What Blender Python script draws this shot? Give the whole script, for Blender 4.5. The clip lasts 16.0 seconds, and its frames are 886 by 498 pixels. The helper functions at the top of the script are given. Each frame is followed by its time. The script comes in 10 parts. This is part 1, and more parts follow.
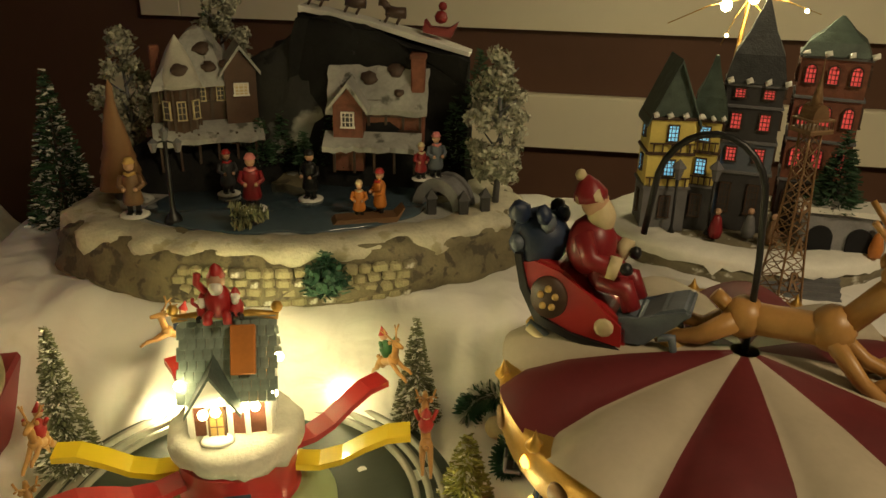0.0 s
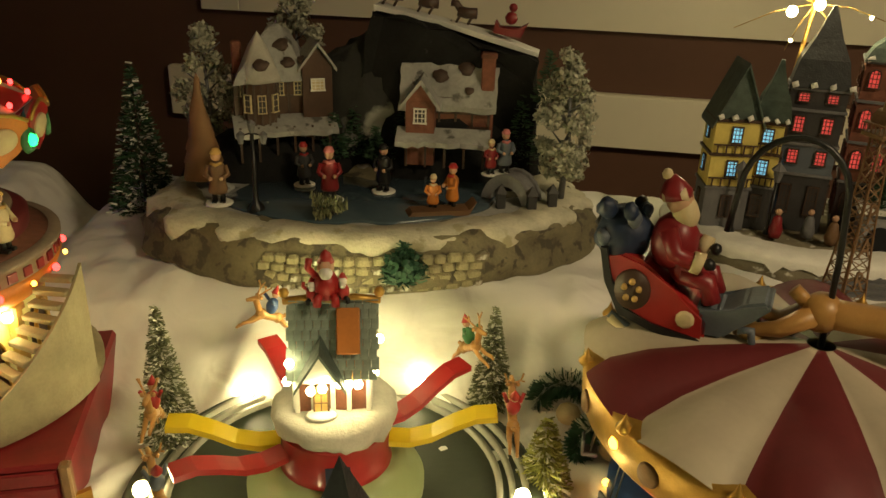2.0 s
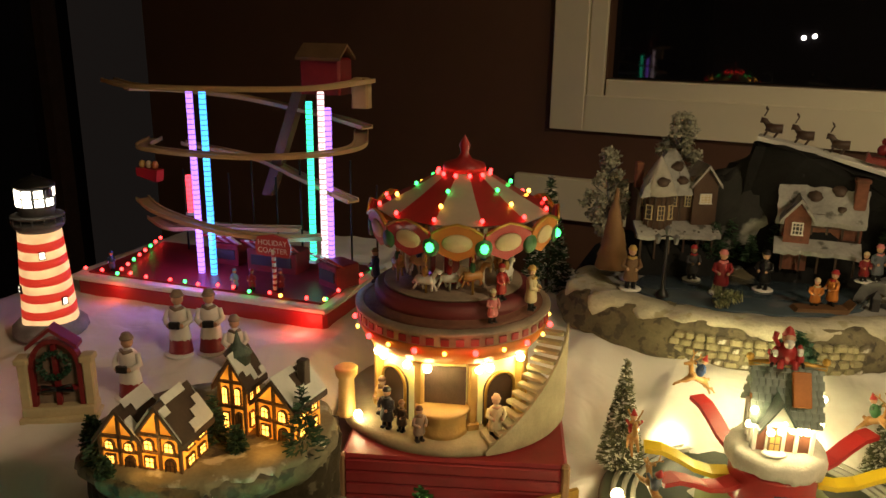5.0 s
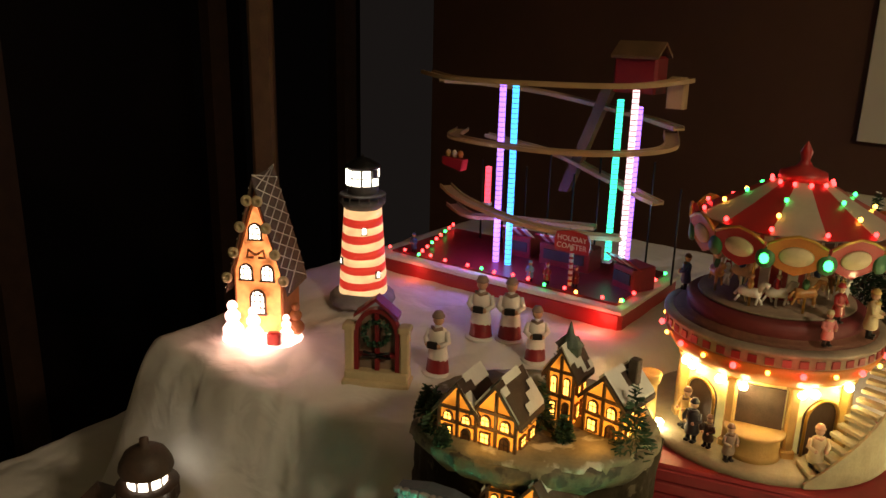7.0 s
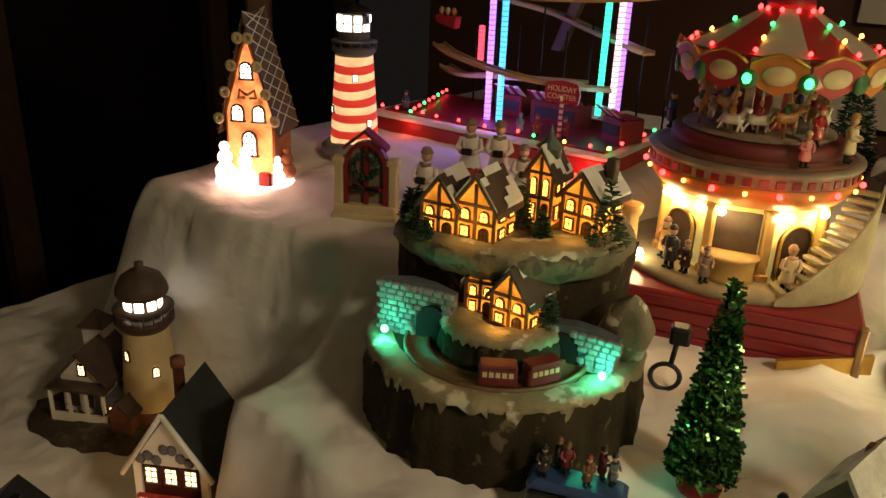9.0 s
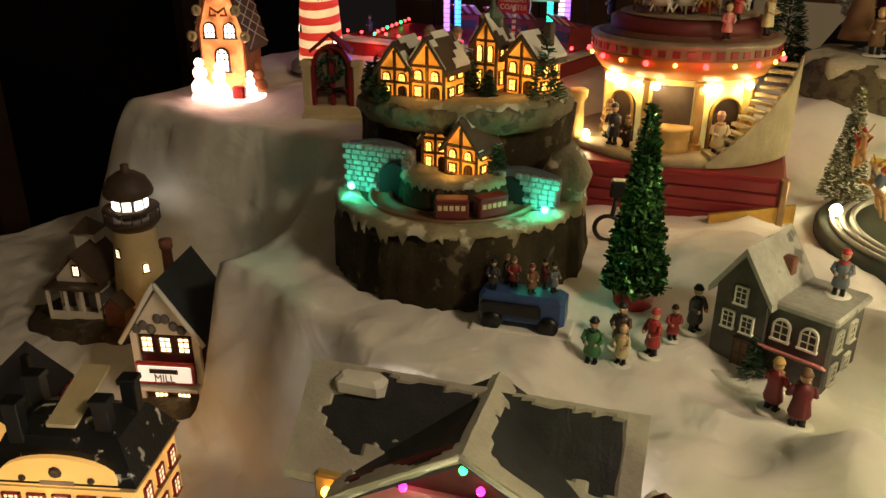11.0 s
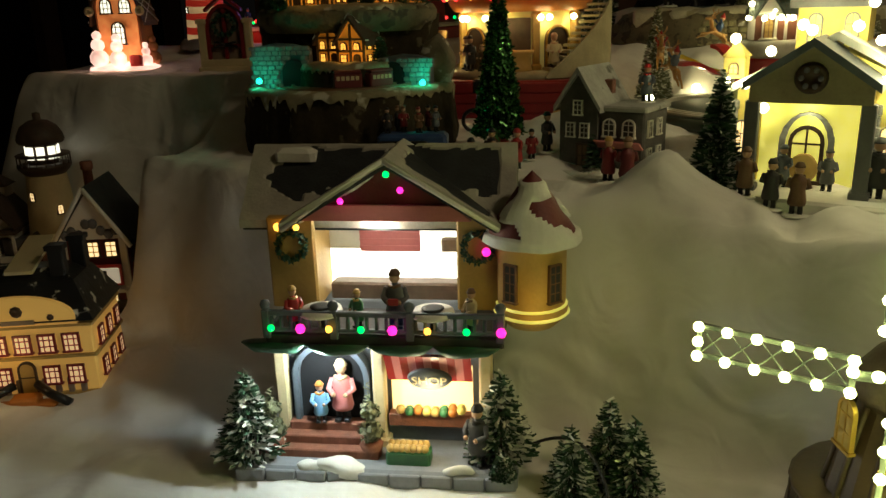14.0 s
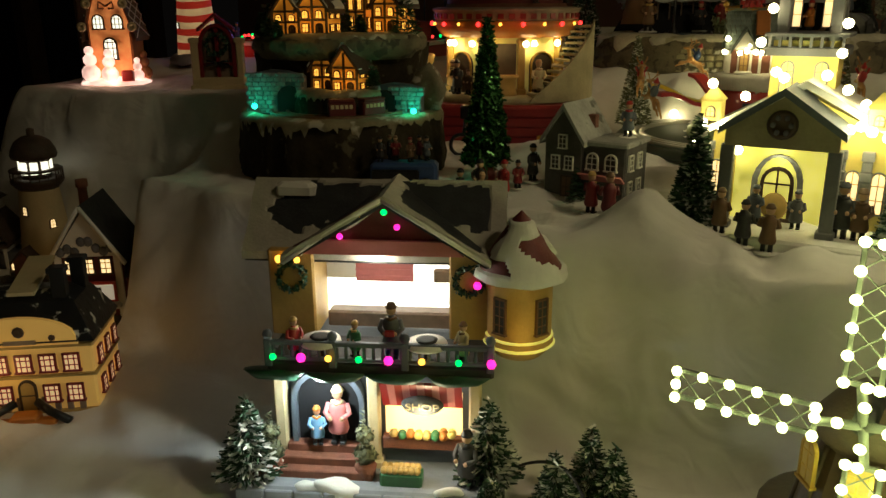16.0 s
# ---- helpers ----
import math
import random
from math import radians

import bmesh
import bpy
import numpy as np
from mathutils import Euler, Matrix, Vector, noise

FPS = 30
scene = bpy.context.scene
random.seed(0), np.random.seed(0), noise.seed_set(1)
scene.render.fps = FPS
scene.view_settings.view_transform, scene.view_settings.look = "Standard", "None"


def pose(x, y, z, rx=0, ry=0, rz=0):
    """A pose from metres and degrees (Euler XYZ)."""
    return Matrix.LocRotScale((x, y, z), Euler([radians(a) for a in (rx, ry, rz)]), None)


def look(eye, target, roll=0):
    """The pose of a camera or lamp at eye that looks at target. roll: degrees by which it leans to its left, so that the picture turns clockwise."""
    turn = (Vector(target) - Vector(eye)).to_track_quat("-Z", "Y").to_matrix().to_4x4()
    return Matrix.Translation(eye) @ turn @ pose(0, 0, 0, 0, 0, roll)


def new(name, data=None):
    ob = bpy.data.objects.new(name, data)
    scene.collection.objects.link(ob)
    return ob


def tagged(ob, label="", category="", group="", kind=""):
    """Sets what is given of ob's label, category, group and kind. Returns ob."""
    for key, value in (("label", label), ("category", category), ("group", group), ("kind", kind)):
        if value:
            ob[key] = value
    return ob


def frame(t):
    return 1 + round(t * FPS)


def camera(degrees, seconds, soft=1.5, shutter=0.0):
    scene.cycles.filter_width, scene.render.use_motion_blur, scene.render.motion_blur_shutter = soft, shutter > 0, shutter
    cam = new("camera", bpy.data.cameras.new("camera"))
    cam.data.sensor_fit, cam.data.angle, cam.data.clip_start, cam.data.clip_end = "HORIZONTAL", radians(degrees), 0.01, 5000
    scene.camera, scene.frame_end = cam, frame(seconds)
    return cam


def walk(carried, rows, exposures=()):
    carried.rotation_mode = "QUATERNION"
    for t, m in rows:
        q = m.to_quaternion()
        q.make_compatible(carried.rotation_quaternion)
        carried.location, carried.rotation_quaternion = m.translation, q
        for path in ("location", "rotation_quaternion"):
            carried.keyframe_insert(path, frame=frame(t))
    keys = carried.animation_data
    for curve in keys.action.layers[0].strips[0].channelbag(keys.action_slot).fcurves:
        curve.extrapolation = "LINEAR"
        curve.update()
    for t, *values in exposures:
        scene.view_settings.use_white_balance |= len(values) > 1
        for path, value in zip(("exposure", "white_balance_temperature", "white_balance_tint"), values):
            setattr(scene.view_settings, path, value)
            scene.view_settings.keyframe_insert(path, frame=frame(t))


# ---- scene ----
cam = camera(58.5, 16.0)
PATH = [
    (0, (0.035, -0.013, 1.489), (0.025, 1.832, 0.717), 1.2),
    (0.5, (0.036, -0.011, 1.488), (0.025, 1.834, 0.716), 1.1),
    (1, (0.027, -0.014, 1.483), (0.018, 1.831, 0.711), 1.2),
    (1.5, (0.004, -0.027, 1.488), (-0.01, 1.816, 0.710), 1.4),
    (2, (-0.028, -0.053, 1.500), (-0.089, 1.785, 0.715), 1.9),
    (2.5, (-0.06, -0.082, 1.526), (-0.184, 1.764, 0.767), 2.3),
    (3, (-0.084, -0.124, 1.559), (-0.252, 1.762, 0.915), 2.0),
    (3.5, (-0.11, -0.176, 1.563), (-0.316, 1.725, 0.974), 2.0),
    (4, (-0.162, -0.252, 1.559), (-0.443, 1.641, 0.976), 1.9),
    (4.1, (-0.176, -0.27, 1.560), (-0.488, 1.619, 0.982), 1.7),
    (4.5, (-0.219, -0.317, 1.563), (-0.687, 1.544, 0.998), 1.1),
    (5, (-0.251, -0.36, 1.561), (-0.866, 1.46, 1.005), 0.8),
    (5.2, (-0.267, -0.377, 1.558), (-0.958, 1.415, 1.001), 0.5),
    (7.3, (-0.352, -0.407, 1.547), (-1.507, 1.126, 0.986), 1.5),
    (7.5, (-0.342, -0.408, 1.540), (-1.508, 1.116, 0.978), 1.5),
    (8, (-0.325, -0.426, 1.513), (-1.493, 1.082, 0.914), 1.9),
    (8.5, (-0.309, -0.437, 1.471), (-1.451, 1.06, 0.795), 2.1),
    (9, (-0.298, -0.442, 1.437), (-1.385, 1.066, 0.698), 2.3),
    (9.5, (-0.284, -0.441, 1.409), (-1.324, 1.071, 0.614), 1.5),
    (9.7, (-0.281, -0.444, 1.399), (-1.308, 1.072, 0.596), 1.3),
    (11.8, (-0.147, -0.628, 1.302), (-1.183, 0.914, 0.559), -0.6),
    (12, (-0.143, -0.65, 1.287), (-1.137, 0.926, 0.561), -0.6),
    (12.5, (-0.13, -0.69, 1.235), (-0.993, 0.983, 0.559), -0.7),
    (13, (-0.112, -0.727, 1.175), (-0.909, 0.998, 0.550), -1.2),
    (13.5, (-0.111, -0.749, 1.154), (-0.897, 0.99, 0.556), -1.6),
    (14, (-0.098, -0.782, 1.151), (-0.885, 0.962, 0.567), -1.6),
    (14.5, (-0.049, -0.787, 1.166), (-0.826, 0.961, 0.583), -1.4),
    (15, (-0.02, -0.786, 1.176), (-0.727, 0.991, 0.590), -0.8),
    (15.5, (-0.035, -0.799, 1.177), (-0.724, 0.984, 0.591), -0.7),
    (16, (-0.101, -0.815, 1.194), (-0.831, 0.952, 0.607), -0.3),
]
walk(cam, [(t, look(eye, target, roll)) for t, eye, target, roll in PATH],
     [(0, 0.8, 6900, 5), (2.5, 0.85, 7000, 4), (3.5, 1.1, 7000, 5), (5.2, 1.05, 7100, 12), (7.5, 1.15, 6900, 13), (8.5, 0.98, 6900, 13), (9.5, 1.12, 6900, 14), (12, 0.62, 6600, 11), (13, -0.1, 6600, 4), (14, -0.65, 6700, 0), (16, -0.72, 6700, 1)])

# world: night
world = bpy.data.worlds.new("night")
scene.world = world
world.use_nodes = True
world.node_tree.nodes["Background"].inputs[0].default_value = (0.34, 0.28, 0.26, 1)
world.node_tree.nodes["Background"].inputs[1].default_value = 0.011


def lamp(name, loc, watts, colour, size=0.01):
    data = bpy.data.lights.new(name, "POINT")
    data.energy, data.color, data.shadow_soft_size = watts, colour, size
    ob = new(name, data)
    ob.location = loc
    return ob


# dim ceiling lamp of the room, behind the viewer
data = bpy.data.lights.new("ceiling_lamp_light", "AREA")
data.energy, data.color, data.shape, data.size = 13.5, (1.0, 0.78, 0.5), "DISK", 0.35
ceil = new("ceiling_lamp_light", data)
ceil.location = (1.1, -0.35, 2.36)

# ---- materials ----
def mat(name, col, rough=0.6, metal=0.0, var=0.25, scale=60.0, bump=0.2, second=None, spots=0.0, spot_scale=25.0, coat=0.0, island=0.0):
    """Painted or natural surface: colour broken up by fine grain and larger stains, with relief."""
    m = bpy.data.materials.new(name)
    m.use_nodes = True
    n, l = m.node_tree.nodes, m.node_tree.links
    b = n["Principled BSDF"]
    b.inputs["Roughness"].default_value, b.inputs["Metallic"].default_value = rough, metal
    b.inputs["Coat Weight"].default_value = coat
    tc = n.new("ShaderNodeTexCoord")
    fine, big = n.new("ShaderNodeTexNoise"), n.new("ShaderNodeTexNoise")
    fine.inputs["Scale"].default_value, fine.inputs["Detail"].default_value = scale * 5, 4
    big.inputs["Scale"].default_value, big.inputs["Detail"].default_value = scale * 0.6, 3
    for t in (fine, big):
        l.new(tc.outputs["Object"], t.inputs["Vector"])
    mix = n.new("ShaderNodeMix")
    mix.data_type = "RGBA"
    dark = tuple(c * (1 - var) for c in col)
    light = tuple(min(1, c * (1 + var * 0.5)) for c in col)
    mix.inputs["A"].default_value, mix.inputs["B"].default_value = (*dark, 1), (*light, 1)
    add = n.new("ShaderNodeMath")
    add.operation = "MULTIPLY_ADD"
    l.new(fine.outputs["Fac"], add.inputs[0])
    add.inputs[1].default_value = 0.5
    half = n.new("ShaderNodeMath")
    half.operation = "MULTIPLY_ADD"
    l.new(big.outputs["Fac"], half.inputs[0])
    half.inputs[1].default_value, half.inputs[2].default_value = 1.4, -0.45
    l.new(half.outputs[0], add.inputs[2])
    l.new(add.outputs[0], mix.inputs["Factor"])
    out = mix.outputs["Result"]
    if second:
        ramp = n.new("ShaderNodeMapRange")
        sp = n.new("ShaderNodeTexNoise")
        sp.inputs["Scale"].default_value, sp.inputs["Detail"].default_value = spot_scale, 5
        l.new(tc.outputs["Object"], sp.inputs["Vector"])
        l.new(sp.outputs["Fac"], ramp.inputs["Value"])
        ramp.inputs["From Min"].default_value, ramp.inputs["From Max"].default_value = spots, spots + 0.06
        two = n.new("ShaderNodeMix")
        two.data_type = "RGBA"
        l.new(ramp.outputs[0], two.inputs["Factor"])
        l.new(out, two.inputs["A"])
        two.inputs["B"].default_value = (*second, 1)
        out = two.outputs["Result"]
    if island:
        geo = n.new("ShaderNodeNewGeometry")
        hsv = n.new("ShaderNodeHueSaturation")
        ma = n.new("ShaderNodeMath")
        ma.operation = "MULTIPLY_ADD"
        ma.inputs[1].default_value, ma.inputs[2].default_value = island, 1 - island / 2
        l.new(geo.outputs["Random Per Island"], ma.inputs[0])
        l.new(ma.outputs[0], hsv.inputs["Value"])
        l.new(out, hsv.inputs["Color"])
        out = hsv.outputs["Color"]
    l.new(out, b.inputs["Base Color"])
    if bump:
        bp = n.new("ShaderNodeBump")
        bp.inputs["Strength"].default_value, bp.inputs["Distance"].default_value = bump, 0.002
        l.new(add.outputs[0], bp.inputs["Height"])
        l.new(bp.outputs[0], b.inputs["Normal"])
    return m


def glow(name, col, strength, uneven=0.0, scale=45.0):
    """A bulb, lit pane or lit tube, or a surface with light put in as glow."""
    m = bpy.data.materials.new(name)
    m.use_nodes = True
    b = m.node_tree.nodes["Principled BSDF"]
    b.inputs["Base Color"].default_value = (*[min(0.8, c) for c in col], 1)
    b.inputs["Emission Color"].default_value = (*col, 1)
    b.inputs["Emission Strength"].default_value = strength
    if uneven:
        n, l = m.node_tree.nodes, m.node_tree.links
        tc, nz, mr = n.new("ShaderNodeTexCoord"), n.new("ShaderNodeTexNoise"), n.new("ShaderNodeMapRange")
        nz.inputs["Scale"].default_value, nz.inputs["Detail"].default_value = scale, 5
        l.new(tc.outputs["Object"], nz.inputs["Vector"])
        l.new(nz.outputs["Fac"], mr.inputs["Value"])
        mr.inputs["From Min"].default_value, mr.inputs["From Max"].default_value = 0.3, 0.7
        mr.inputs["To Min"].default_value, mr.inputs["To Max"].default_value = strength * (1 - uneven), strength * (1 + uneven)
        l.new(mr.outputs[0], b.inputs["Emission Strength"])
    return m


SHEET = mat("white_cotton_sheet", (0.74, 0.72, 0.69), 0.95, var=0.06, scale=30, bump=0.15)
# soft folds and creases of the cloth
sn, sk = SHEET.node_tree.nodes, SHEET.node_tree.links
tco, fold, crease, fbump, cbump = sn.new("ShaderNodeTexCoord"), sn.new("ShaderNodeTexNoise"), sn.new("ShaderNodeTexNoise"), sn.new("ShaderNodeBump"), sn.new("ShaderNodeBump")
for tex, sc, dist in ((fold, 6.0, 1.2), (crease, 17.0, 2.0)):
    sk.new(tco.outputs["Object"], tex.inputs["Vector"])
    tex.inputs["Scale"].default_value, tex.inputs["Detail"].default_value, tex.inputs["Distortion"].default_value = sc, 1.5, dist
fbump.inputs["Strength"].default_value, fbump.inputs["Distance"].default_value = 0.7, 0.035
cbump.inputs["Strength"].default_value, cbump.inputs["Distance"].default_value = 0.28, 0.010
sk.new(fold.outputs["Fac"], fbump.inputs["Height"])
sk.new(crease.outputs["Fac"], cbump.inputs["Height"])
sk.new(fbump.outputs[0], cbump.inputs["Normal"])
for nd in list(sn):
    if nd.type == "BUMP" and nd not in (fbump, cbump):
        sk.new(cbump.outputs[0], nd.inputs["Normal"])
SNOW = mat("painted_snow", (0.74, 0.73, 0.68), 0.55, var=0.15, scale=80, bump=0.35)
ROCK = mat("painted_rock", (0.17, 0.145, 0.085), 0.7, var=0.6, scale=45, bump=1.0, second=(0.06, 0.05, 0.034), spots=0.54, spot_scale=50)
DARKROCK = mat("dark_brown_rock", (0.040, 0.031, 0.017), 0.85, var=0.7, scale=40, bump=1.0, second=(0.11, 0.095, 0.06), spots=0.62, spot_scale=50)
LODGEWOOD = mat("dark_stained_timber", (0.075, 0.036, 0.02), 0.65, var=0.5, scale=60, bump=0.4)
NAVY = mat("navy_paint", (0.012, 0.024, 0.06), 0.5, var=0.4, scale=60, bump=0.2)
HILLSNOW = mat("dark_hill_with_snow_drifts", (0.02, 0.02, 0.018), 0.85, var=0.5, scale=40, bump=1.0, second=(0.26, 0.26, 0.24), spots=0.53, spot_scale=11)
AGEDSNOW = mat("aged_cream_snow", (0.46, 0.44, 0.38), 0.75, var=0.3, scale=70, bump=0.5)
DIRTYSNOW = mat("grey_worn_snow", (0.36, 0.36, 0.34), 0.7, var=0.5, scale=40, bump=0.6, second=(0.10, 0.10, 0.09), spots=0.60, spot_scale=35)
BLACKROCK = mat("blue_black_rock", (0.014, 0.014, 0.014), 0.85, var=0.6, scale=40, bump=1.0, second=(0.05, 0.05, 0.05), spots=0.70, spot_scale=50)
for rock in (BLACKROCK, DARKROCK):
    rock.node_tree.nodes["Principled BSDF"].inputs["Specular IOR Level"].default_value = 0.15
RIMSNOW = mat("yellowed_rim_snow", (0.55, 0.52, 0.40), 0.75, var=0.45, scale=55, bump=0.9, second=(0.34, 0.31, 0.2), spots=0.60, spot_scale=30)
LEDGE = mat("olive_ledge_with_snow", (0.27, 0.235, 0.14), 0.75, var=0.5, scale=50, bump=0.8, second=(0.52, 0.5, 0.4), spots=0.56, spot_scale=34)
RUBBLE = mat("moulded_rubble", (0.30, 0.27, 0.16), 0.75, var=0.5, scale=70, bump=0.9)
ROCKSNOW = mat("rock_dusted_with_snow", (0.19, 0.165, 0.11), 0.7, var=0.5, scale=45, bump=0.9, second=(0.55, 0.54, 0.48), spots=0.58, spot_scale=40)
GREYSTONE = mat("grey_stone", (0.22, 0.22, 0.23), 0.75, var=0.4, scale=60, bump=0.6, island=0.5)
HUTSTONE = mat("dark_grey_stone", (0.085, 0.08, 0.075), 0.75, var=0.5, scale=70, bump=0.8)
PAVE = mat("grey_paving", (0.24, 0.25, 0.28), 0.6, var=0.3, scale=50, bump=0.4)
ROOF = mat("dark_slate_roof", (0.025, 0.028, 0.032), 0.55, var=0.5, scale=90, bump=0.5)
ROOFGREEN = mat("green_grey_shingle", (0.07, 0.10, 0.085), 0.5, var=0.5, scale=120, bump=0.6, island=0.6)
TILEGREY = mat("grey_green_tile", (0.20, 0.25, 0.22), 0.45, var=0.35, scale=120, bump=0.3)
ROOFRED = mat("dark_red_roof", (0.14, 0.02, 0.018), 0.55, var=0.4, scale=80, bump=0.4)
ROOFBROWN = mat("brown_roof", (0.08, 0.05, 0.035), 0.6, var=0.5, scale=80, bump=0.5)
CREAM = mat("cream_wall", (0.58, 0.47, 0.28), 0.6, var=0.2, scale=60, bump=0.3)
YELLOW = mat("yellow_wall", (0.66, 0.54, 0.15), 0.55, var=0.25, scale=60, bump=0.3)
OCHRE = mat("ochre_wall", (0.5, 0.32, 0.10), 0.55, var=0.25, scale=60, bump=0.3)
WHITE = mat("white_paint", (0.72, 0.70, 0.64), 0.5, var=0.12, scale=60, bump=0.15)
GREYWALL = mat("grey_wall", (0.13, 0.13, 0.14), 0.6, var=0.35, scale=60, bump=0.3)
BLUEGREY = mat("blue_grey_paint", (0.10, 0.12, 0.15), 0.5, var=0.35, scale=60, bump=0.3)
DARKGREY = mat("charcoal_wall", (0.035, 0.034, 0.036), 0.6, var=0.4, scale=60, bump=0.4)
BRICK = mat("red_brown_brick", (0.20, 0.07, 0.04), 0.7, var=0.45, scale=160, bump=0.6, island=0.5)
RED = mat("red_enamel", (0.36, 0.016, 0.018), 0.42, var=0.2, scale=30, bump=0.05, coat=0.4)
DARKRED = mat("dark_red_paint", (0.22, 0.015, 0.02), 0.4, var=0.3, scale=40, bump=0.1)
MAROON = mat("maroon_cloth_print", (0.13, 0.014, 0.018), 0.6, var=0.3, scale=30, bump=0.1)
TENTCREAM = mat("tent_cream", (0.44, 0.38, 0.29), 0.6, var=0.18, scale=30, bump=0.1)
ORANGE = mat("orange_paint", (0.50, 0.17, 0.03), 0.5, var=0.3, scale=60, bump=0.2)
PINK = mat("pink_paint", (0.6, 0.2, 0.2), 0.5, var=0.2, scale=60, bump=0.1)
GREEN = mat("green_paint", (0.04, 0.16, 0.06), 0.45, var=0.3, scale=60, bump=0.2)
BLUE = mat("blue_paint", (0.03, 0.07, 0.20), 0.4, var=0.3, scale=60, bump=0.1)
SKYBLUE = mat("sky_blue_paint", (0.16, 0.34, 0.55), 0.4, var=0.2, scale=60, bump=0.1)
BLACK = mat("black_iron", (0.015, 0.015, 0.016), 0.4, metal=0.3, var=0.3, scale=60, bump=0.2)
CHROME = mat("brushed_metal", (0.35, 0.33, 0.3), 0.3, metal=0.9, var=0.2, scale=60, bump=0.1)
GOLD = mat("gold_paint", (0.55, 0.33, 0.08), 0.35, metal=0.7, var=0.3, scale=80, bump=0.3)
BRONZE = mat("bronze_lattice", (0.28, 0.17, 0.09), 0.45, metal=0.5, var=0.3, scale=80, bump=0.2)
WOOD = mat("brown_wood", (0.16, 0.085, 0.04), 0.55, var=0.45, scale=40, bump=0.3)
DECK = mat("worn_brown_deck", (0.26, 0.19, 0.14), 0.55, var=0.5, scale=40, bump=0.3)
DARKWOOD = mat("dark_wood", (0.06, 0.032, 0.02), 0.5, var=0.4, scale=40, bump=0.3)
TRIM = mat("cream_trim_paint", (0.80, 0.74, 0.58), 0.5, var=0.06, scale=8, bump=0.08)
WALLBROWN = mat("brown_wall_paint", (0.125, 0.058, 0.034), 0.7, var=0.2, scale=6, bump=0.15)
CEILING = mat("ceiling_paint", (0.5, 0.46, 0.4), 0.8, var=0.08, scale=6, bump=0.1)
FLOORWOOD = mat("floor_boards", (0.14, 0.08, 0.045), 0.4, var=0.4, scale=6, bump=0.2)
PINE = mat("dark_green_needles", (0.03, 0.075, 0.035), 0.7, var=0.4, scale=80, bump=0.0, island=0.9)
PINEFROST = mat("frosted_needles", (0.17, 0.18, 0.10), 0.7, var=0.4, scale=80, bump=0.0, island=0.9)
PINEGOLD = mat("yellow_green_needles", (0.30, 0.30, 0.09), 0.7, var=0.4, scale=80, bump=0.0, island=0.9)
TINSEL = mat("green_tinsel", (0.07, 0.19, 0.065), 0.22, metal=0.75, var=0.3, scale=80, bump=0.0, island=1.2)
FROST = mat("frosted_leaf", (0.42, 0.42, 0.33), 0.7, var=0.3, scale=90, bump=0.0, island=0.7)
BUSH = mat("dark_green_bush", (0.02, 0.075, 0.04), 0.5, var=0.4, scale=90, bump=0.3)
ICE = mat("blue_grey_ice", (0.055, 0.085, 0.11), 0.15, var=0.3, scale=20, bump=0.05, coat=0.5)
SKIN = mat("painted_face", (0.50, 0.30, 0.19), 0.5, var=0.15, scale=60, bump=0.1)
DEER = mat("tan_deer_paint", (0.42, 0.22, 0.07), 0.4, var=0.25, scale=60, bump=0.1)
YELLOWARM = mat("yellow_plastic", (0.62, 0.44, 0.02), 0.35, var=0.08, scale=30, bump=0.03, coat=0.3)
GREENBASE = mat("pale_green_plastic", (0.30, 0.36, 0.18), 0.35, var=0.1, scale=30, bump=0.05, coat=0.3)
TRACK = mat("grey_track", (0.25, 0.24, 0.2), 0.4, var=0.2, scale=40, bump=0.1)
TRACKBED = mat("dark_green_bed", (0.035, 0.045, 0.03), 0.6, var=0.3, scale=40, bump=0.2)
CARDBOARD = mat("tan_resin", (0.22, 0.115, 0.05), 0.7, var=0.2, scale=40, bump=0.2)
PORCHSTONE = mat("tan_grey_stone", (0.33, 0.28, 0.17), 0.7, var=0.35, scale=60, bump=0.5)
GINGER = mat("gingerbread", (0.40, 0.15, 0.055), 0.7, var=0.35, scale=60, bump=0.5)
ICING = mat("white_icing", (0.75, 0.72, 0.68), 0.4, var=0.08, scale=60, bump=0.2)
GOLDRAIL = mat("tan_rail_plastic", (0.45, 0.30, 0.16), 0.35, var=0.15, scale=30, bump=0.05, coat=0.2)
GARDEN = mat("brown_heather", (0.07, 0.05, 0.03), 0.9, var=0.7, scale=80, bump=1.0, second=(0.10, 0.09, 0.05), spots=0.55, spot_scale=60)
glassm = bpy.data.materials.new("dark_window_glass")
glassm.use_nodes = True
gb = glassm.node_tree.nodes["Principled BSDF"]
gb.inputs["Base Color"].default_value = (0.006, 0.006, 0.008, 1)
gb.inputs["Roughness"].default_value = 0.04
GLASS = glassm
NEARBLACK = mat("near_black", (0.004, 0.004, 0.006), 0.9, var=0.2, scale=3, bump=0)

G_WARM = glow("warm_white_bulb", (1.0, 0.84, 0.45), 30)
G_WIND = glow("yellow_green_bulb", (0.86, 1.0, 0.34), 22)
# cabin walls: lamplight and its hot spots as uneven emission
G_ORANGE = glow("orange_glow_wall", (1.0, 0.32, 0.03), 0.45, 0.85, 38)
G_ORANGEHOT = glow("orange_lit_pane", (1.0, 0.46, 0.07), 2.6)
G_PANE = glow("warm_lit_pane", (1.0, 0.66, 0.32), 2.2)
G_WHITE = glow("white_glow_wall", (1.0, 0.97, 0.88), 5.0, 0.7, 30)
G_LANTERN = glow("white_lit_pane", (1.0, 0.93, 0.75), 2.5)
G_SPOT = glow("cold_white_spot", (0.85, 0.95, 1.0), 60)
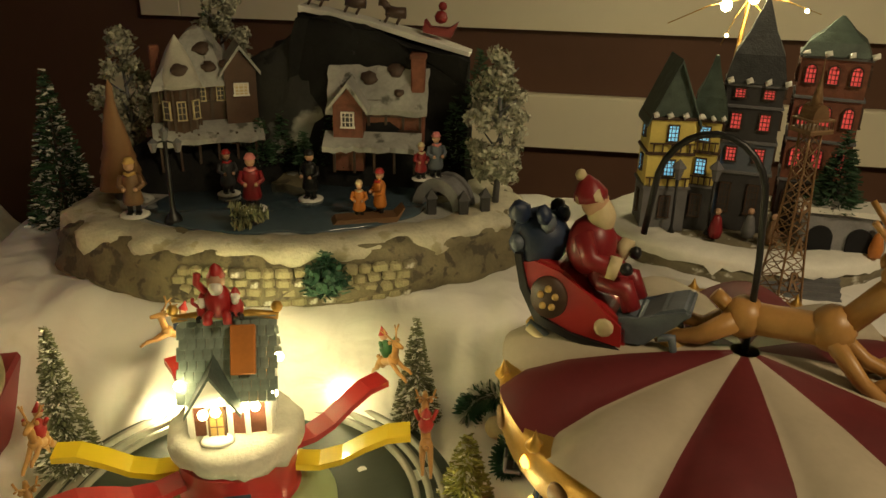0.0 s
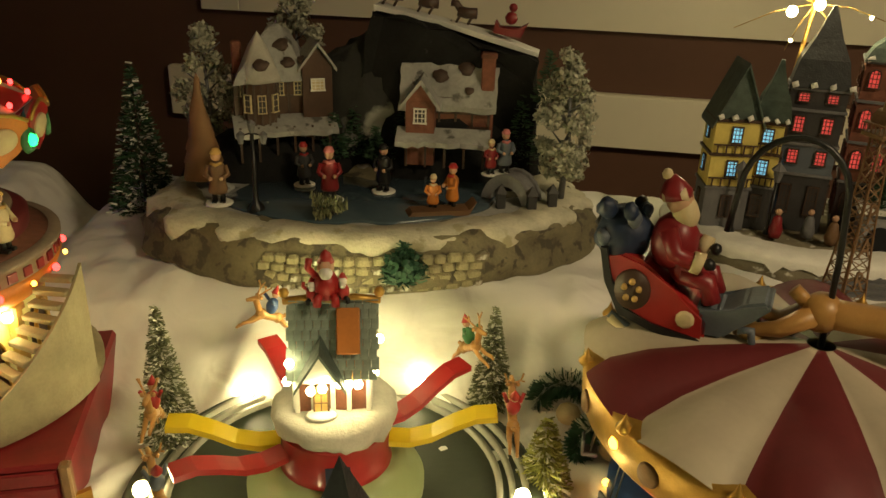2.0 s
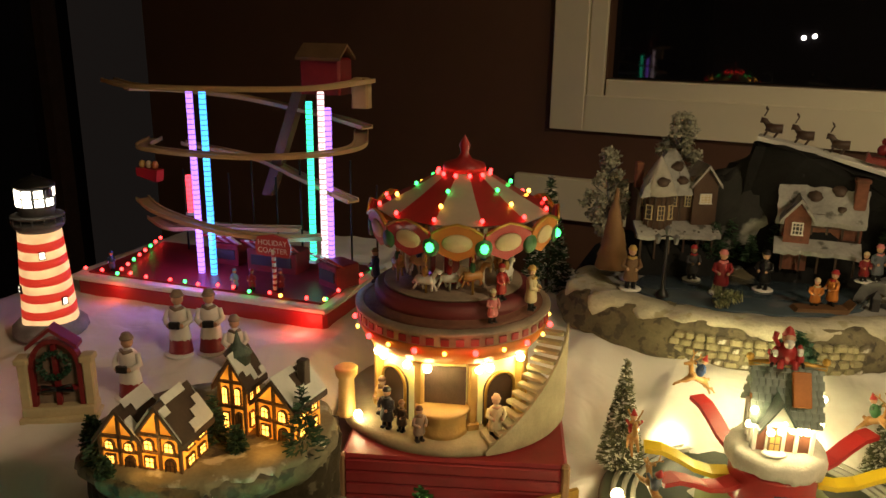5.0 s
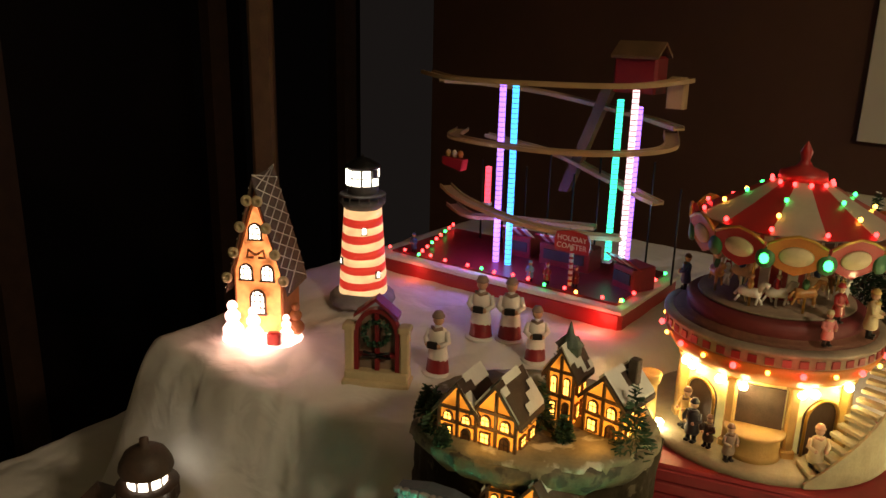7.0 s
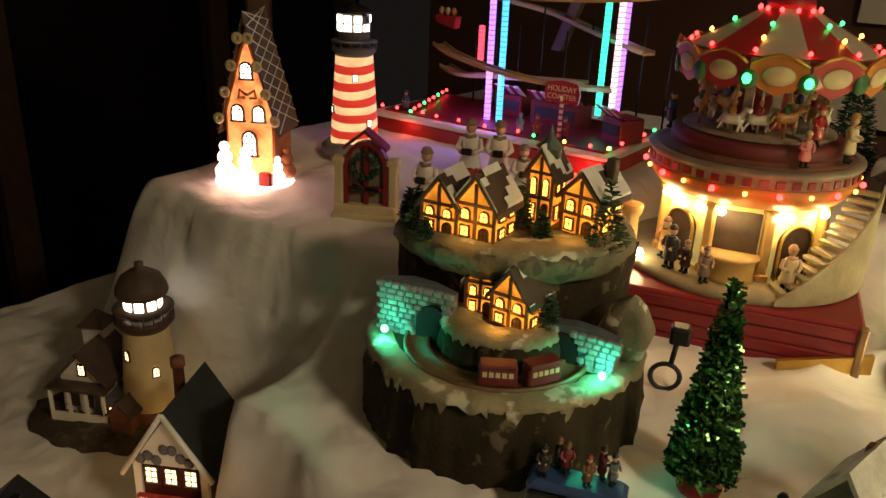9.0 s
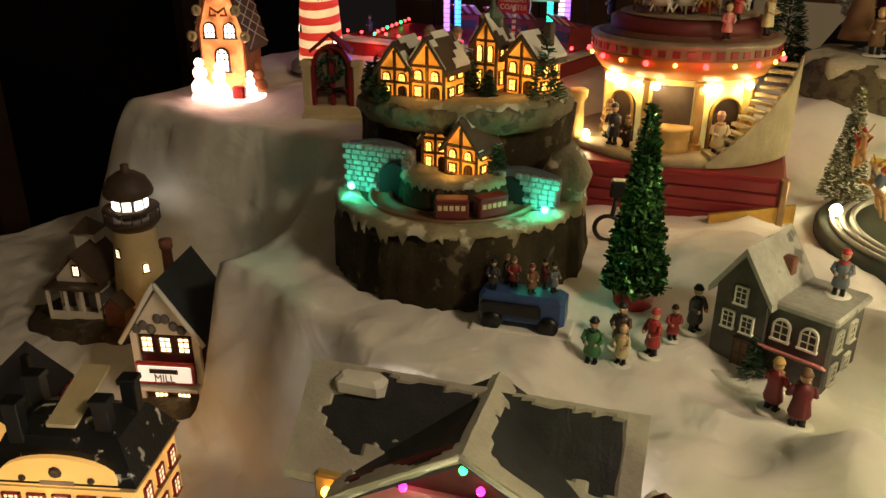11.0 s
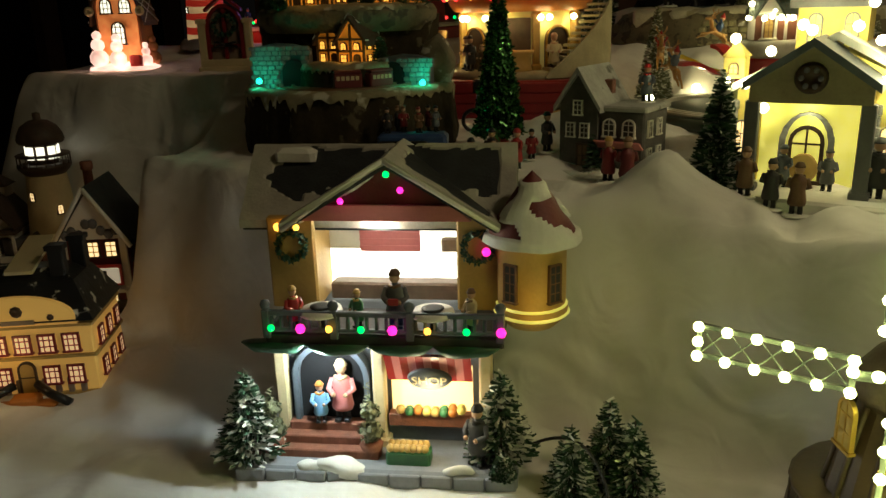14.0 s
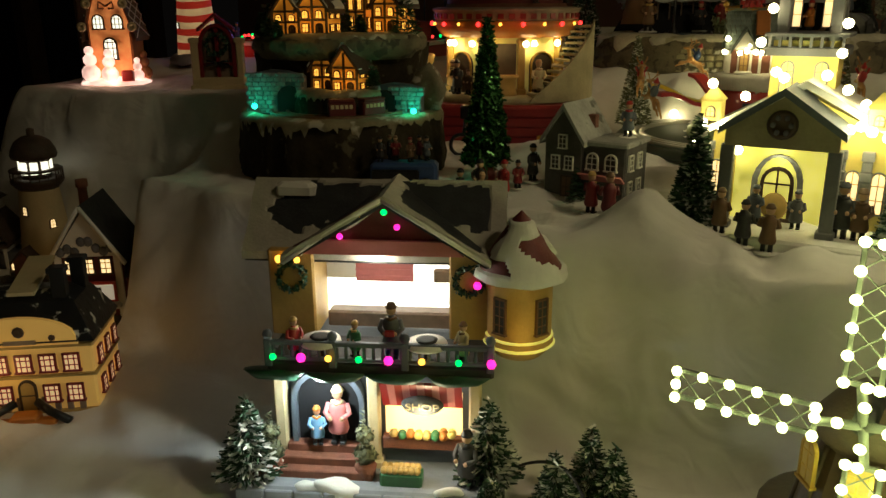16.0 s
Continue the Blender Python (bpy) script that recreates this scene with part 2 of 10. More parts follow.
# church panes, plus walls and mouldings with lamplight put in as emission
G_CHURCH = glow("yellow_glow_surface", (1.0, 0.82, 0.20), 0.75, 0.6, 50)
G_GALLERY = glow("cream_glow_wall", (1.0, 0.78, 0.28), 0.13, 0.7, 30)
G_RED = glow("red_bulb", (1.0, 0.03, 0.03), 5)
G_GREEN = glow("green_bulb", (0.01, 1.0, 0.15), 3.0)
G_AMBER = glow("amber_bulb", (1.0, 0.48, 0.06), 5)
G_MAGENTA = glow("magenta_bulb", (1.0, 0.02, 0.40), 3.5)
G_REDPANE = glow("red_lit_pane", (1.0, 0.10, 0.10), 0.17, 0.98, 330)
G_BLUEPANE = glow("blue_lit_pane", (0.25, 0.65, 1.0), 0.32, 0.98, 330)
G_LED = {"purple": glow("purple_led_tube", (0.36, 0.16, 1.0), 1.3), "cyan": glow("cyan_led_tube", (0.04, 0.34, 1.0), 1.5),
         "green": glow("green_led_tube", (0.01, 0.75, 0.40), 1.5), "red": glow("red_led_tube", (1.0, 0.05, 0.08), 1.6), "white": glow("rose_white_led_tube", (0.9, 0.62, 0.66), 0.9)}
G_TEAL = glow("teal_bulb", (0.05, 1.0, 0.65), 7)
G_LIGHTHOUSE = glow("striped_wall_glow_cream", (1.0, 0.62, 0.30), 0.42, 0.35, 40)
G_LIGHTHOUSERED = glow("striped_wall_glow_red", (1.0, 0.06, 0.035), 0.22)
G_GINGER = glow("gingerbread_front_glow", (1.0, 0.30, 0.09), 0.55, 0.8, 60)
G_PINKWHITE = glow("icing_glow", (1.0, 0.58, 0.5), 1.9, 0.6, 50)
G_TOWN = glow("outdoor_lamp", (1.0, 0.95, 0.85), 4)


# ---- mesh helpers ----
def T(x=0, y=0, z=0, rx=0, ry=0, rz=0):
    return pose(x, y, z, rx, ry, rz)


def verts_faces(bm, vs, fs, m=None, mi=0, smooth=False):
    m = m or Matrix()
    made = [bm.verts.new(m @ Vector(v)) for v in vs]
    for f in fs:
        try:
            face = bm.faces.new([made[i] for i in f])
            face.material_index, face.smooth = mi, smooth
        except ValueError:
            pass


def box(bm, w, d, h, m=None, mi=0, bev=0.0):
    """A box on its base centre, with chamfered upright and top edges when bev is given."""
    x, y = w / 2, d / 2
    if not bev:
        vs = [(-x, -y, 0), (x, -y, 0), (x, y, 0), (-x, y, 0), (-x, -y, h), (x, -y, h), (x, y, h), (-x, y, h)]
        verts_faces(bm, vs, [(3, 2, 1, 0), (4, 5, 6, 7), (0, 1, 5, 4), (1, 2, 6, 5), (2, 3, 7, 6), (3, 0, 4, 7)], m, mi)
        return
    b = bev
    ring = lambda i, z: [(-x + i + b, -y + i, z), (x - i - b, -y + i, z), (x - i, -y + i + b, z), (x - i, y - i - b, z), (x - i - b, y - i, z), (-x + i + b, y - i, z), (-x + i, y - i - b, z), (-x + i, -y + i + b, z)]
    vs = ring(0, 0) + ring(0, h - b) + ring(b, h)
    fs = [tuple(range(7, -1, -1)), tuple(range(16, 24))]
    for k in (0, 8):
        fs += [(k + i, k + (i + 1) % 8, k + 8 + (i + 1) % 8, k + 8 + i) for i in range(8)]
    verts_faces(bm, vs, fs, m, mi)


def lathe(bm, prof, seg=24, m=None, mi=0, smooth=True, arc=360.0, sx=1.0, sy=1.0):
    """Turns a profile of (radius, height) about z."""
    full = arc >= 360
    n = seg if full else seg + 1
    vs, fs = [], []
    for r, z in prof:
        for i in range(n):
            a = radians(arc * i / seg)
            vs.append((max(r, 1e-5) * math.sin(a) * sx, -max(r, 1e-5) * math.cos(a) * sy, z))
    for j in range(len(prof) - 1):
        for i in range(seg):
            k = (i + 1) % n
            fs.append((j * n + i, j * n + k, (j + 1) * n + k, (j + 1) * n + i))
    if full:
        if prof[0][0] > 1e-4:
            fs.append(tuple(range(n - 1, -1, -1)))
        if prof[-1][0] > 1e-4:
            fs.append(tuple((len(prof) - 1) * n + i for i in range(n)))
    verts_faces(bm, vs, fs, m, mi, smooth)


def ball(bm, r, m=None, mi=0, seg=10, sz=1.0):
    k = max(4, seg // 2)
    lathe(bm, [(r * math.sin(math.pi * i / k), -r * sz * math.cos(math.pi * i / k)) for i in range(k + 1)], seg, m, mi)


def tube(bm, pts, r, seg=8, mi=0, m=None, r_end=None):
    """A round rod along points."""
    pts = [Vector(p) for p in pts]
    vs, fs = [], []
    n = len(pts)
    for i, p in enumerate(pts):
        d = (pts[min(i + 1, n - 1)] - pts[max(i - 1, 0)]).normalized()
        a = d.orthogonal().normalized() if i == 0 else (a - d * a.dot(d)).normalized()
        b = d.cross(a)
        rr = r if r_end is None else r + (r_end - r) * i / (n - 1)
        for k in range(seg):
            t = 2 * math.pi * k / seg
            vs.append(p + (a * math.cos(t) + b * math.sin(t)) * rr)
    for i in range(n - 1):
        for k in range(seg):
            q = (k + 1) % seg
            fs.append((i * seg + k, i * seg + q, (i + 1) * seg + q, (i + 1) * seg + k))
    fs += [tuple(range(seg - 1, -1, -1)), tuple((n - 1) * seg + k for k in range(seg))]
    verts_faces(bm, vs, fs, m, mi, True)


def ribbon(bm, pts, w, h, mi=0, m=None):
    """A flat band with thickness along points, level across."""
    pts = [Vector(p) for p in pts]
    vs, fs = [], []
    n = len(pts)
    for i, p in enumerate(pts):
        d = pts[min(i + 1, n - 1)] - pts[max(i - 1, 0)]
        s = Vector((-d.y, d.x, 0)).normalized() * w / 2
        u = Vector((0, 0, h / 2))
        vs += [p - s - u, p + s - u, p + s + u, p - s + u]
    for i in range(n - 1):
        for k in range(4):
            q = (k + 1) % 4
            fs.append((i * 4 + k, i * 4 + q, (i + 1) * 4 + q, (i + 1) * 4 + k))
    fs += [(3, 2, 1, 0), tuple((n - 1) * 4 + k for k in range(4))]
    verts_faces(bm, vs, fs, m, mi)


def prism(bm, outline, depth, m=None, mi=0):
    """An outline of (x, z) given thickness along y, centred."""
    n = len(outline)
    vs = [(x, -depth / 2, z) for x, z in outline] + [(x, depth / 2, z) for x, z in outline]
    fs = [tuple(range(n)), tuple(range(2 * n - 1, n - 1, -1))]
    fs += [(i, n + i, n + (i + 1) % n, (i + 1) % n) for i in range(n)]
    verts_faces(bm, vs, fs, m, mi)


def gable(bm, w, d, h, m=None, mi=0, thick=0.004, over=0.006):
    """A pitched roof of two slabs, ridge along y."""
    x, o = w / 2 + over, over
    sl = h / (w / 2)
    low = -over * sl
    out = [(-x, low), (0, h), (x, low), (x, low + thick * 1.3), (0, h + thick * 1.3), (-x, low + thick * 1.3)]
    prism(bm, [out[0], out[1], out[4], out[5]], d + 2 * o, m, mi)
    prism(bm, [out[1], out[2], out[3], out[4]], d + 2 * o, m, mi)


def rough(bm, amount, scale, seed=0.0, only=None):
    """Pushes points about with a smooth noise."""
    for v in bm.verts:
        if only is None or only(v.co):
            n = noise.noise_vector(v.co * scale + Vector((seed, seed * 1.7, -seed)))
            v.co += n * amount


def finish(bm, name, mats):
    me = bpy.data.meshes.new(name)
    bmesh.ops.recalc_face_normals(bm, faces=bm.faces)
    bm.to_mesh(me)
    bm.free()
    for m in mats if isinstance(mats, (list, tuple)) else [mats]:
        me.materials.append(m)
    return me


def part(name, bm, material, parent, label=""):
    ob = new(name, finish(bm, name, material))
    ob.parent = parent
    return tagged(ob, label)


def thing(name, loc, yaw, label, category, group="", kind=""):
    ob = new(name)
    ob.empty_display_size = 0.02
    ob.matrix_basis = pose(*loc, 0, 0, yaw)
    return tagged(ob, label, category, group, kind)


def solid(name, bm, mats, m, label, category, group="", kind=""):
    ob = new(name, finish(bm, name, mats))
    ob.matrix_basis = m
    return tagged(ob, label, category, group, kind)


def B():
    return bmesh.new()


def place(ob, m):
    ob.matrix_basis = m
    return ob


def win(parent, w, h, m, pane, frame_mat, bars=(1, 2), arch=False, name="window"):
    """A small window with frame and muntins (mesh) and its pane as child; m: centre of the foot, facing -y."""
    bm = B()
    f = min(w, h) * 0.12
    if arch:
        n = 8
        curve = [(w / 2 * math.cos(math.pi * i / n), h - w / 2 + w / 2 * math.sin(math.pi * i / n)) for i in range(n + 1)]
        inner = [((w / 2 - f) * math.cos(math.pi * i / n), h - w / 2 + (w / 2 - f) * math.sin(math.pi * i / n)) for i in range(n + 1)]
        for i in range(n):
            prism(bm, [curve[i], curve[i + 1], inner[i + 1], inner[i]], 0.003)
        top = h - w / 2
    else:
        box(bm, w, 0.003, f, T(0, 0, h - f))
        top = h
    for s in (-1, 1):
        box(bm, f, 0.003, top, T(s * (w - f) / 2))
    box(bm, w * 1.1, 0.005, f, T())
    t = f * 0.55
    for i in range(bars[0]):
        box(bm, t, 0.0022, h - f, T(-w / 2 + w * (i + 1) / (bars[0] + 1)))
    for i in range(bars[1]):
        box(bm, w - f, 0.0022, t, T(0, 0, h * (i + 1) / (bars[1] + 1)))
    ob = place(part(name, bm, frame_mat, parent), m)
    bm = B()
    hh = h - f
    if arch:
        prism(bm, [(-w / 2 + f, f)] + [(w / 2 - f, f)] + inner, 0.0012)
    else:
        box(bm, w - f, 0.0012, hh - f / 2, T(0, 0, f / 2))
    part("pane", bm, pane, ob, "lit pane" if pane.name.endswith("lit_pane") else "")
    return ob


def bulb(parent, r, loc, m, name="bulb"):
    key = (round(r, 4), m.name)
    if key not in BULBS:
        bm = B()
        ball(bm, r, seg=8)
        BULBS[key] = finish(bm, name, m)
    ob = new(name, BULBS[key])
    ob.parent, ob.location = parent, loc
    return ob


BULBS = {}


def needles(bm, h, r, count, length, seed, droop=0.2, lift=0.0, mi=0, m=None, width=0.12):
    """A conical bottle-brush of thin blades."""
    rnd = random.Random(seed)
    for _ in range(count):
        u = 1 - math.sqrt(rnd.random())
        z = lift + u * (h - lift)
        rr = r * (1 - u) * (0.55 + 0.5 * rnd.random()) + length * 0.15
        a = rnd.random() * 2 * math.pi
        c = Vector((rr * math.cos(a), rr * math.sin(a), z))
        d = Vector((math.cos(a + rnd.uniform(-0.6, 0.6)), math.sin(a + rnd.uniform(-0.6, 0.6)), rnd.uniform(-droop, 0.5))).normalized()
        s = d.orthogonal().normalized()
        s = (Matrix.Rotation(rnd.random() * 6.28, 3, d) @ s) * length * width
        p, q = c - d * length * 0.6, c + d * length * 0.4
        verts_faces(bm, [p - s, p + s, q + s * 0.6, q - s * 0.6], [(0, 1, 2, 3)], m, mi)


def leaf_ball(bm, r, count, size, seed, m=None, mi=0, sz=1.0, inner=0.55):
    rnd = random.Random(seed)
    for _ in range(count):
        d = Vector((rnd.gauss(0, 1), rnd.gauss(0, 1), rnd.gauss(0, 1))).normalized()
        c = d * r * (inner + (1 - inner) * rnd.random())
        c.z *= sz
        a = Vector((rnd.gauss(0, 1), rnd.gauss(0, 1), rnd.gauss(0, 1))).normalized() * size
        b = a.cross(d).normalized() * size * 0.6
        verts_faces(bm, [c - a, c + b, c + a, c - b], [(0, 1, 2, 3)], m, mi)


def pine(name, loc, h, r, seed, label, needle=PINE, count=1400, snow=0.25, lean=0, group="bottle-brush trees", length=0.012):
    ob = thing(name, loc, seed * 40, label, "tree", group)
    bm = B()
    tube(bm, [(0, 0, 0), (0, 0, h * 0.97)], h * 0.016, 6, r_end=0.0008)
    lathe(bm, [(r * 0.42, 0), (r * 0.42, 0.004), (r * 0.3, 0.006), (0, 0.006)], 12)
    part("trunk", bm, DARKWOOD, ob)
    bm = B()
    needles(bm, h, r, count, length, seed, lift=h * 0.06)
    if snow:
        needles(bm, h, r * 1.06, int(count * snow), length * 0.8, seed + 9, lift=h * 0.06, mi=1, width=0.2)
    part("crown", bm, [needle, SNOW], ob)
    return ob


def figure(name, loc, h, coat, hat, yaw, label, group="figurines", dark=None, base=True, hold=None, robe=None):
    """A painted figurine as one plain mesh."""
    bm = B()
    dark = dark or BLACK
    k = h
    if base:
        lathe(bm, [(0.24 * k, 0), (0.25 * k, 0.02 * k), (0.22 * k, 0.04 * k), (0, 0.04 * k)], 12, mi=4)
    for s in (-1, 1):
        tube(bm, [(s * 0.07 * k, 0, 0.03 * k), (s * 0.065 * k, 0, 0.3 * k)], 0.05 * k, 6, mi=3)
        box(bm, 0.09 * k, 0.15 * k, 0.05 * k, T(s * 0.07 * k, -0.03 * k, 0.02 * k), 3, 0.01 * k)
    lathe(bm, [(0.15 * k, 0.2 * k), (0.17 * k, 0.26 * k), (0.13 * k, 0.48 * k), (0.15 * k, 0.64 * k), (0.13 * k, 0.7 * k), (0.05 * k, 0.76 * k), (0.045 * k, 0.79 * k)], 10, mi=0, sy=0.8)
    if robe:
        lathe(bm, [(0.19 * k, 0.03 * k), (0.18 * k, 0.06 * k), (0.15 * k, 0.3 * k), (0.1 * k, 0.4 * k)], 12, mi=6, sy=0.85)
    for s in (-1, 1):
        tube(bm, [(s * 0.14 * k, 0, 0.69 * k), (s * 0.19 * k, -0.04 * k, 0.54 * k), (s * 0.10 * k, -0.15 * k, 0.5 * k)], 0.045 * k, 6, mi=0)
        ball(bm, 0.04 * k, T(s * 0.09 * k, -0.17 * k, 0.5 * k), 1, 6)
    ball(bm, 0.088 * k, T(0, 0, 0.86 * k), 1, 10, 1.1)
    lathe(bm, [(0.1 * k, 0.9 * k), (0.1 * k, 0.92 * k), (0.085 * k, 0.94 * k), (0.06 * k, 0.99 * k), (0, 1.0 * k)], 10, mi=2)
    tube(bm, [(0.09 * k, -0.03 * k, 0.74 * k), (0, -0.1 * k, 0.72 * k), (-0.09 * k, -0.03 * k, 0.74 * k)], 0.03 * k, 5, mi=2)
    if hold:
        box(bm, 0.16 * k, 0.06 * k, 0.1 * k, T(0, -0.2 * k, 0.47 * k), 5, 0.01 * k)
    return solid(name, bm, [coat, SKIN, hat, dark, SNOW, hold or RED, robe or RED], pose(*loc, 0, 0, yaw), label, "figurine", group)

# ---- the room ----
WALL_YAW = -8.0
WALL = pose(-0.698, 1.935, 0, 0, 0, WALL_YAW)      # x along the wall from the window casing's edge, y into the wall


def struct(name, bm, mats, m=None, label="", category=""):
    return solid(name, bm, mats, m or Matrix(), label, category, kind="structure")


bm = B()
WX0, WX1, WZ0, WZ1 = 0.155, 2.25, 1.41, 2.2       # window opening
box(bm, 1.6 + WX0, 0.14, 2.45, T((-1.6 + WX0) / 2, 0.07))
box(bm, 1.3, 0.14, 2.45, T(WX1 + 0.65, 0.07))
box(bm, WX1 - WX0, 0.14, WZ0, T((WX0 + WX1) / 2, 0.07))
box(bm, WX1 - WX0, 0.14, 2.45 - WZ1, T((WX0 + WX1) / 2, 0.07, WZ1))
wall_n = struct("wall_north", bm, WALLBROWN, WALL, "dark brown painted wall", "wall")
bm = B()
box(bm, 7.5, 7.0, 0.1, T(0.3, -0.9, -0.1))
struct("floor", bm, FLOORWOOD, None, "dark wooden floor", "floor")
bm = B()
box(bm, 7.5, 7.0, 0.1, T(0.3, -0.9, 2.45))
struct("ceiling", bm, CEILING, None, "plain ceiling", "ceiling")
bm = B()
box(bm, 0.12, 6.5, 2.45, T(3.4, -0.9))
struct("wall_east", bm, WALLBROWN, None, "dark brown wall", "wall")
bm = B()
box(bm, 7.0, 0.12, 2.45, T(0.3, -4.0))
struct("wall_south", bm, WALLBROWN, None, "dark brown wall", "wall")
# west side: tall dark glass doors in a wooden frame
bm = B()
box(bm, 0.12, 6.0, 0.06, T(0, 0))
box(bm, 0.12, 6.0, 0.35, T(0, 0, 2.1))
for y in (-3.0, -1.9, -0.8, 0.3, 1.35, 2.2, 3.0):
    box(bm, 0.1, 0.09, 2.1, T(0, y))
WEST = pose(-2.42, -0.75, 0, 0, 0, 8)
wall_w = struct("wall_west", bm, DARKWOOD, WEST, "dark wooden frame of tall glass doors", "wall")
bm = B()
box(bm, 0.06, 0.06, 2.4, T(-1.96, 1.0, 0, 0, 0, 40), 0, 0.008)
solid("wooden_post", bm, WOOD, Matrix(), "square brown wooden post before the dark glass", "post")
bm = B()
box(bm, 0.012, 6.0, 2.04, T(0, 0, 0.06))
struct("window_1", bm, GLASS, WEST, "dark night-time glass", "window")
bm = B()
box(bm, 0.05, 8, 3, T(-0.6, 0, 0))
struct("backdrop", bm, NEARBLACK, WEST, "night outside", "backdrop")

# window casing, sash and glass
bm = B()
cw = 0.10
box(bm, cw, 0.022, WZ1 - WZ0 + 0.36, T(cw / 2, -0.011, 1.265), 0, 0.003)
box(bm, 2.4, 0.022, 0.10, T(1.2 + cw, -0.0115, 1.265), 0, 0.003)
box(bm, 2.4, 0.022, 0.10, T(1.2 + cw, -0.0115, 2.3), 0, 0.003)
win2 = struct("window_2", bm, TRIM, WALL, "wide window in a cream casing", "window")
bm = B()
box(bm, 0.048, 0.05, WZ1 - WZ0 + 0.09, T(0.126, 0.012, WZ0 - 0.045), 0, 0.003)
box(bm, WX1 - WX0, 0.05, 0.045, T((WX0 + WX1) / 2, 0.012, WZ0 - 0.045), 0, 0.003)
box(bm, WX1 - WX0, 0.05, 0.045, T((WX0 + WX1) / 2, 0.012, WZ1), 0, 0.003)
part("window_frame", bm, TRIM, win2)
bm = B()
box(bm, 0.045, 0.03, WZ1 - WZ0, T(1.16, 0.045, WZ0))
part("mullion", bm, WOOD, win2, "brown wooden mullion")
bm = B()
box(bm, WX1 - WX0, 0.006, WZ1 - WZ0, T((WX0 + WX1) / 2, 0.06, WZ0))
part("pane", bm, GLASS, win2, "dark night-time glass")
# slats of the blind behind the glass
for i in range(16):
    bm = B()
    box(bm, WX1 - WX0, 0.02, 0.003, T((WX0 + WX1) / 2, 0.1, WZ0 + 0.03 + i * 0.046, -25))
    part("slat", bm, DARKWOOD, win2)
bm = B()
box(bm, 3, 0.02, 1.2, T(1.2, 0.3, 1.2))
struct("backdrop_2", bm, NEARBLACK, WALL, "night outside", "backdrop")
# small far lights seen in the glass
for u, z in ((0.64, 1.53), (0.665, 1.534), (1.41, 1.50)):
    bm = B()
    ball(bm, 0.006, T(u, 0.052, z), seg=8)
    part("light_spot", bm, G_TOWN, win2)
bm = B()
box(bm, 2.6, 0.03, 0.122, T(1.2, -0.016, 1.003), 0, 0.004)
struct("trim", bm, TRIM, WALL, "wide cream board along the wall", "trim")
bm = B()
box(bm, 4.6, 0.02, 0.1, T(0.7, -0.011, 0), 0, 0.004)
struct("baseboard", bm, DARKWOOD, WALL, "dark baseboard", "baseboard")
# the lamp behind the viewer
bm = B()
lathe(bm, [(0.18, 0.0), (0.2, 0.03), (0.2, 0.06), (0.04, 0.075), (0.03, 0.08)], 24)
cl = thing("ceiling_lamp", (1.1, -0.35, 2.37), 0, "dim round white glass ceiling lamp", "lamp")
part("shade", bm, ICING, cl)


# ---- table and the white sheet over boxes of several heights ----
def ss(a, b, x):
    t = min(1, max(0, (x - a) / (b - a)))
    return t * t * (3 - 2 * t)


def fold(x, y, s, seed):
    return noise.noise(Vector((x * s + seed, y * s - seed, seed * 0.7)))


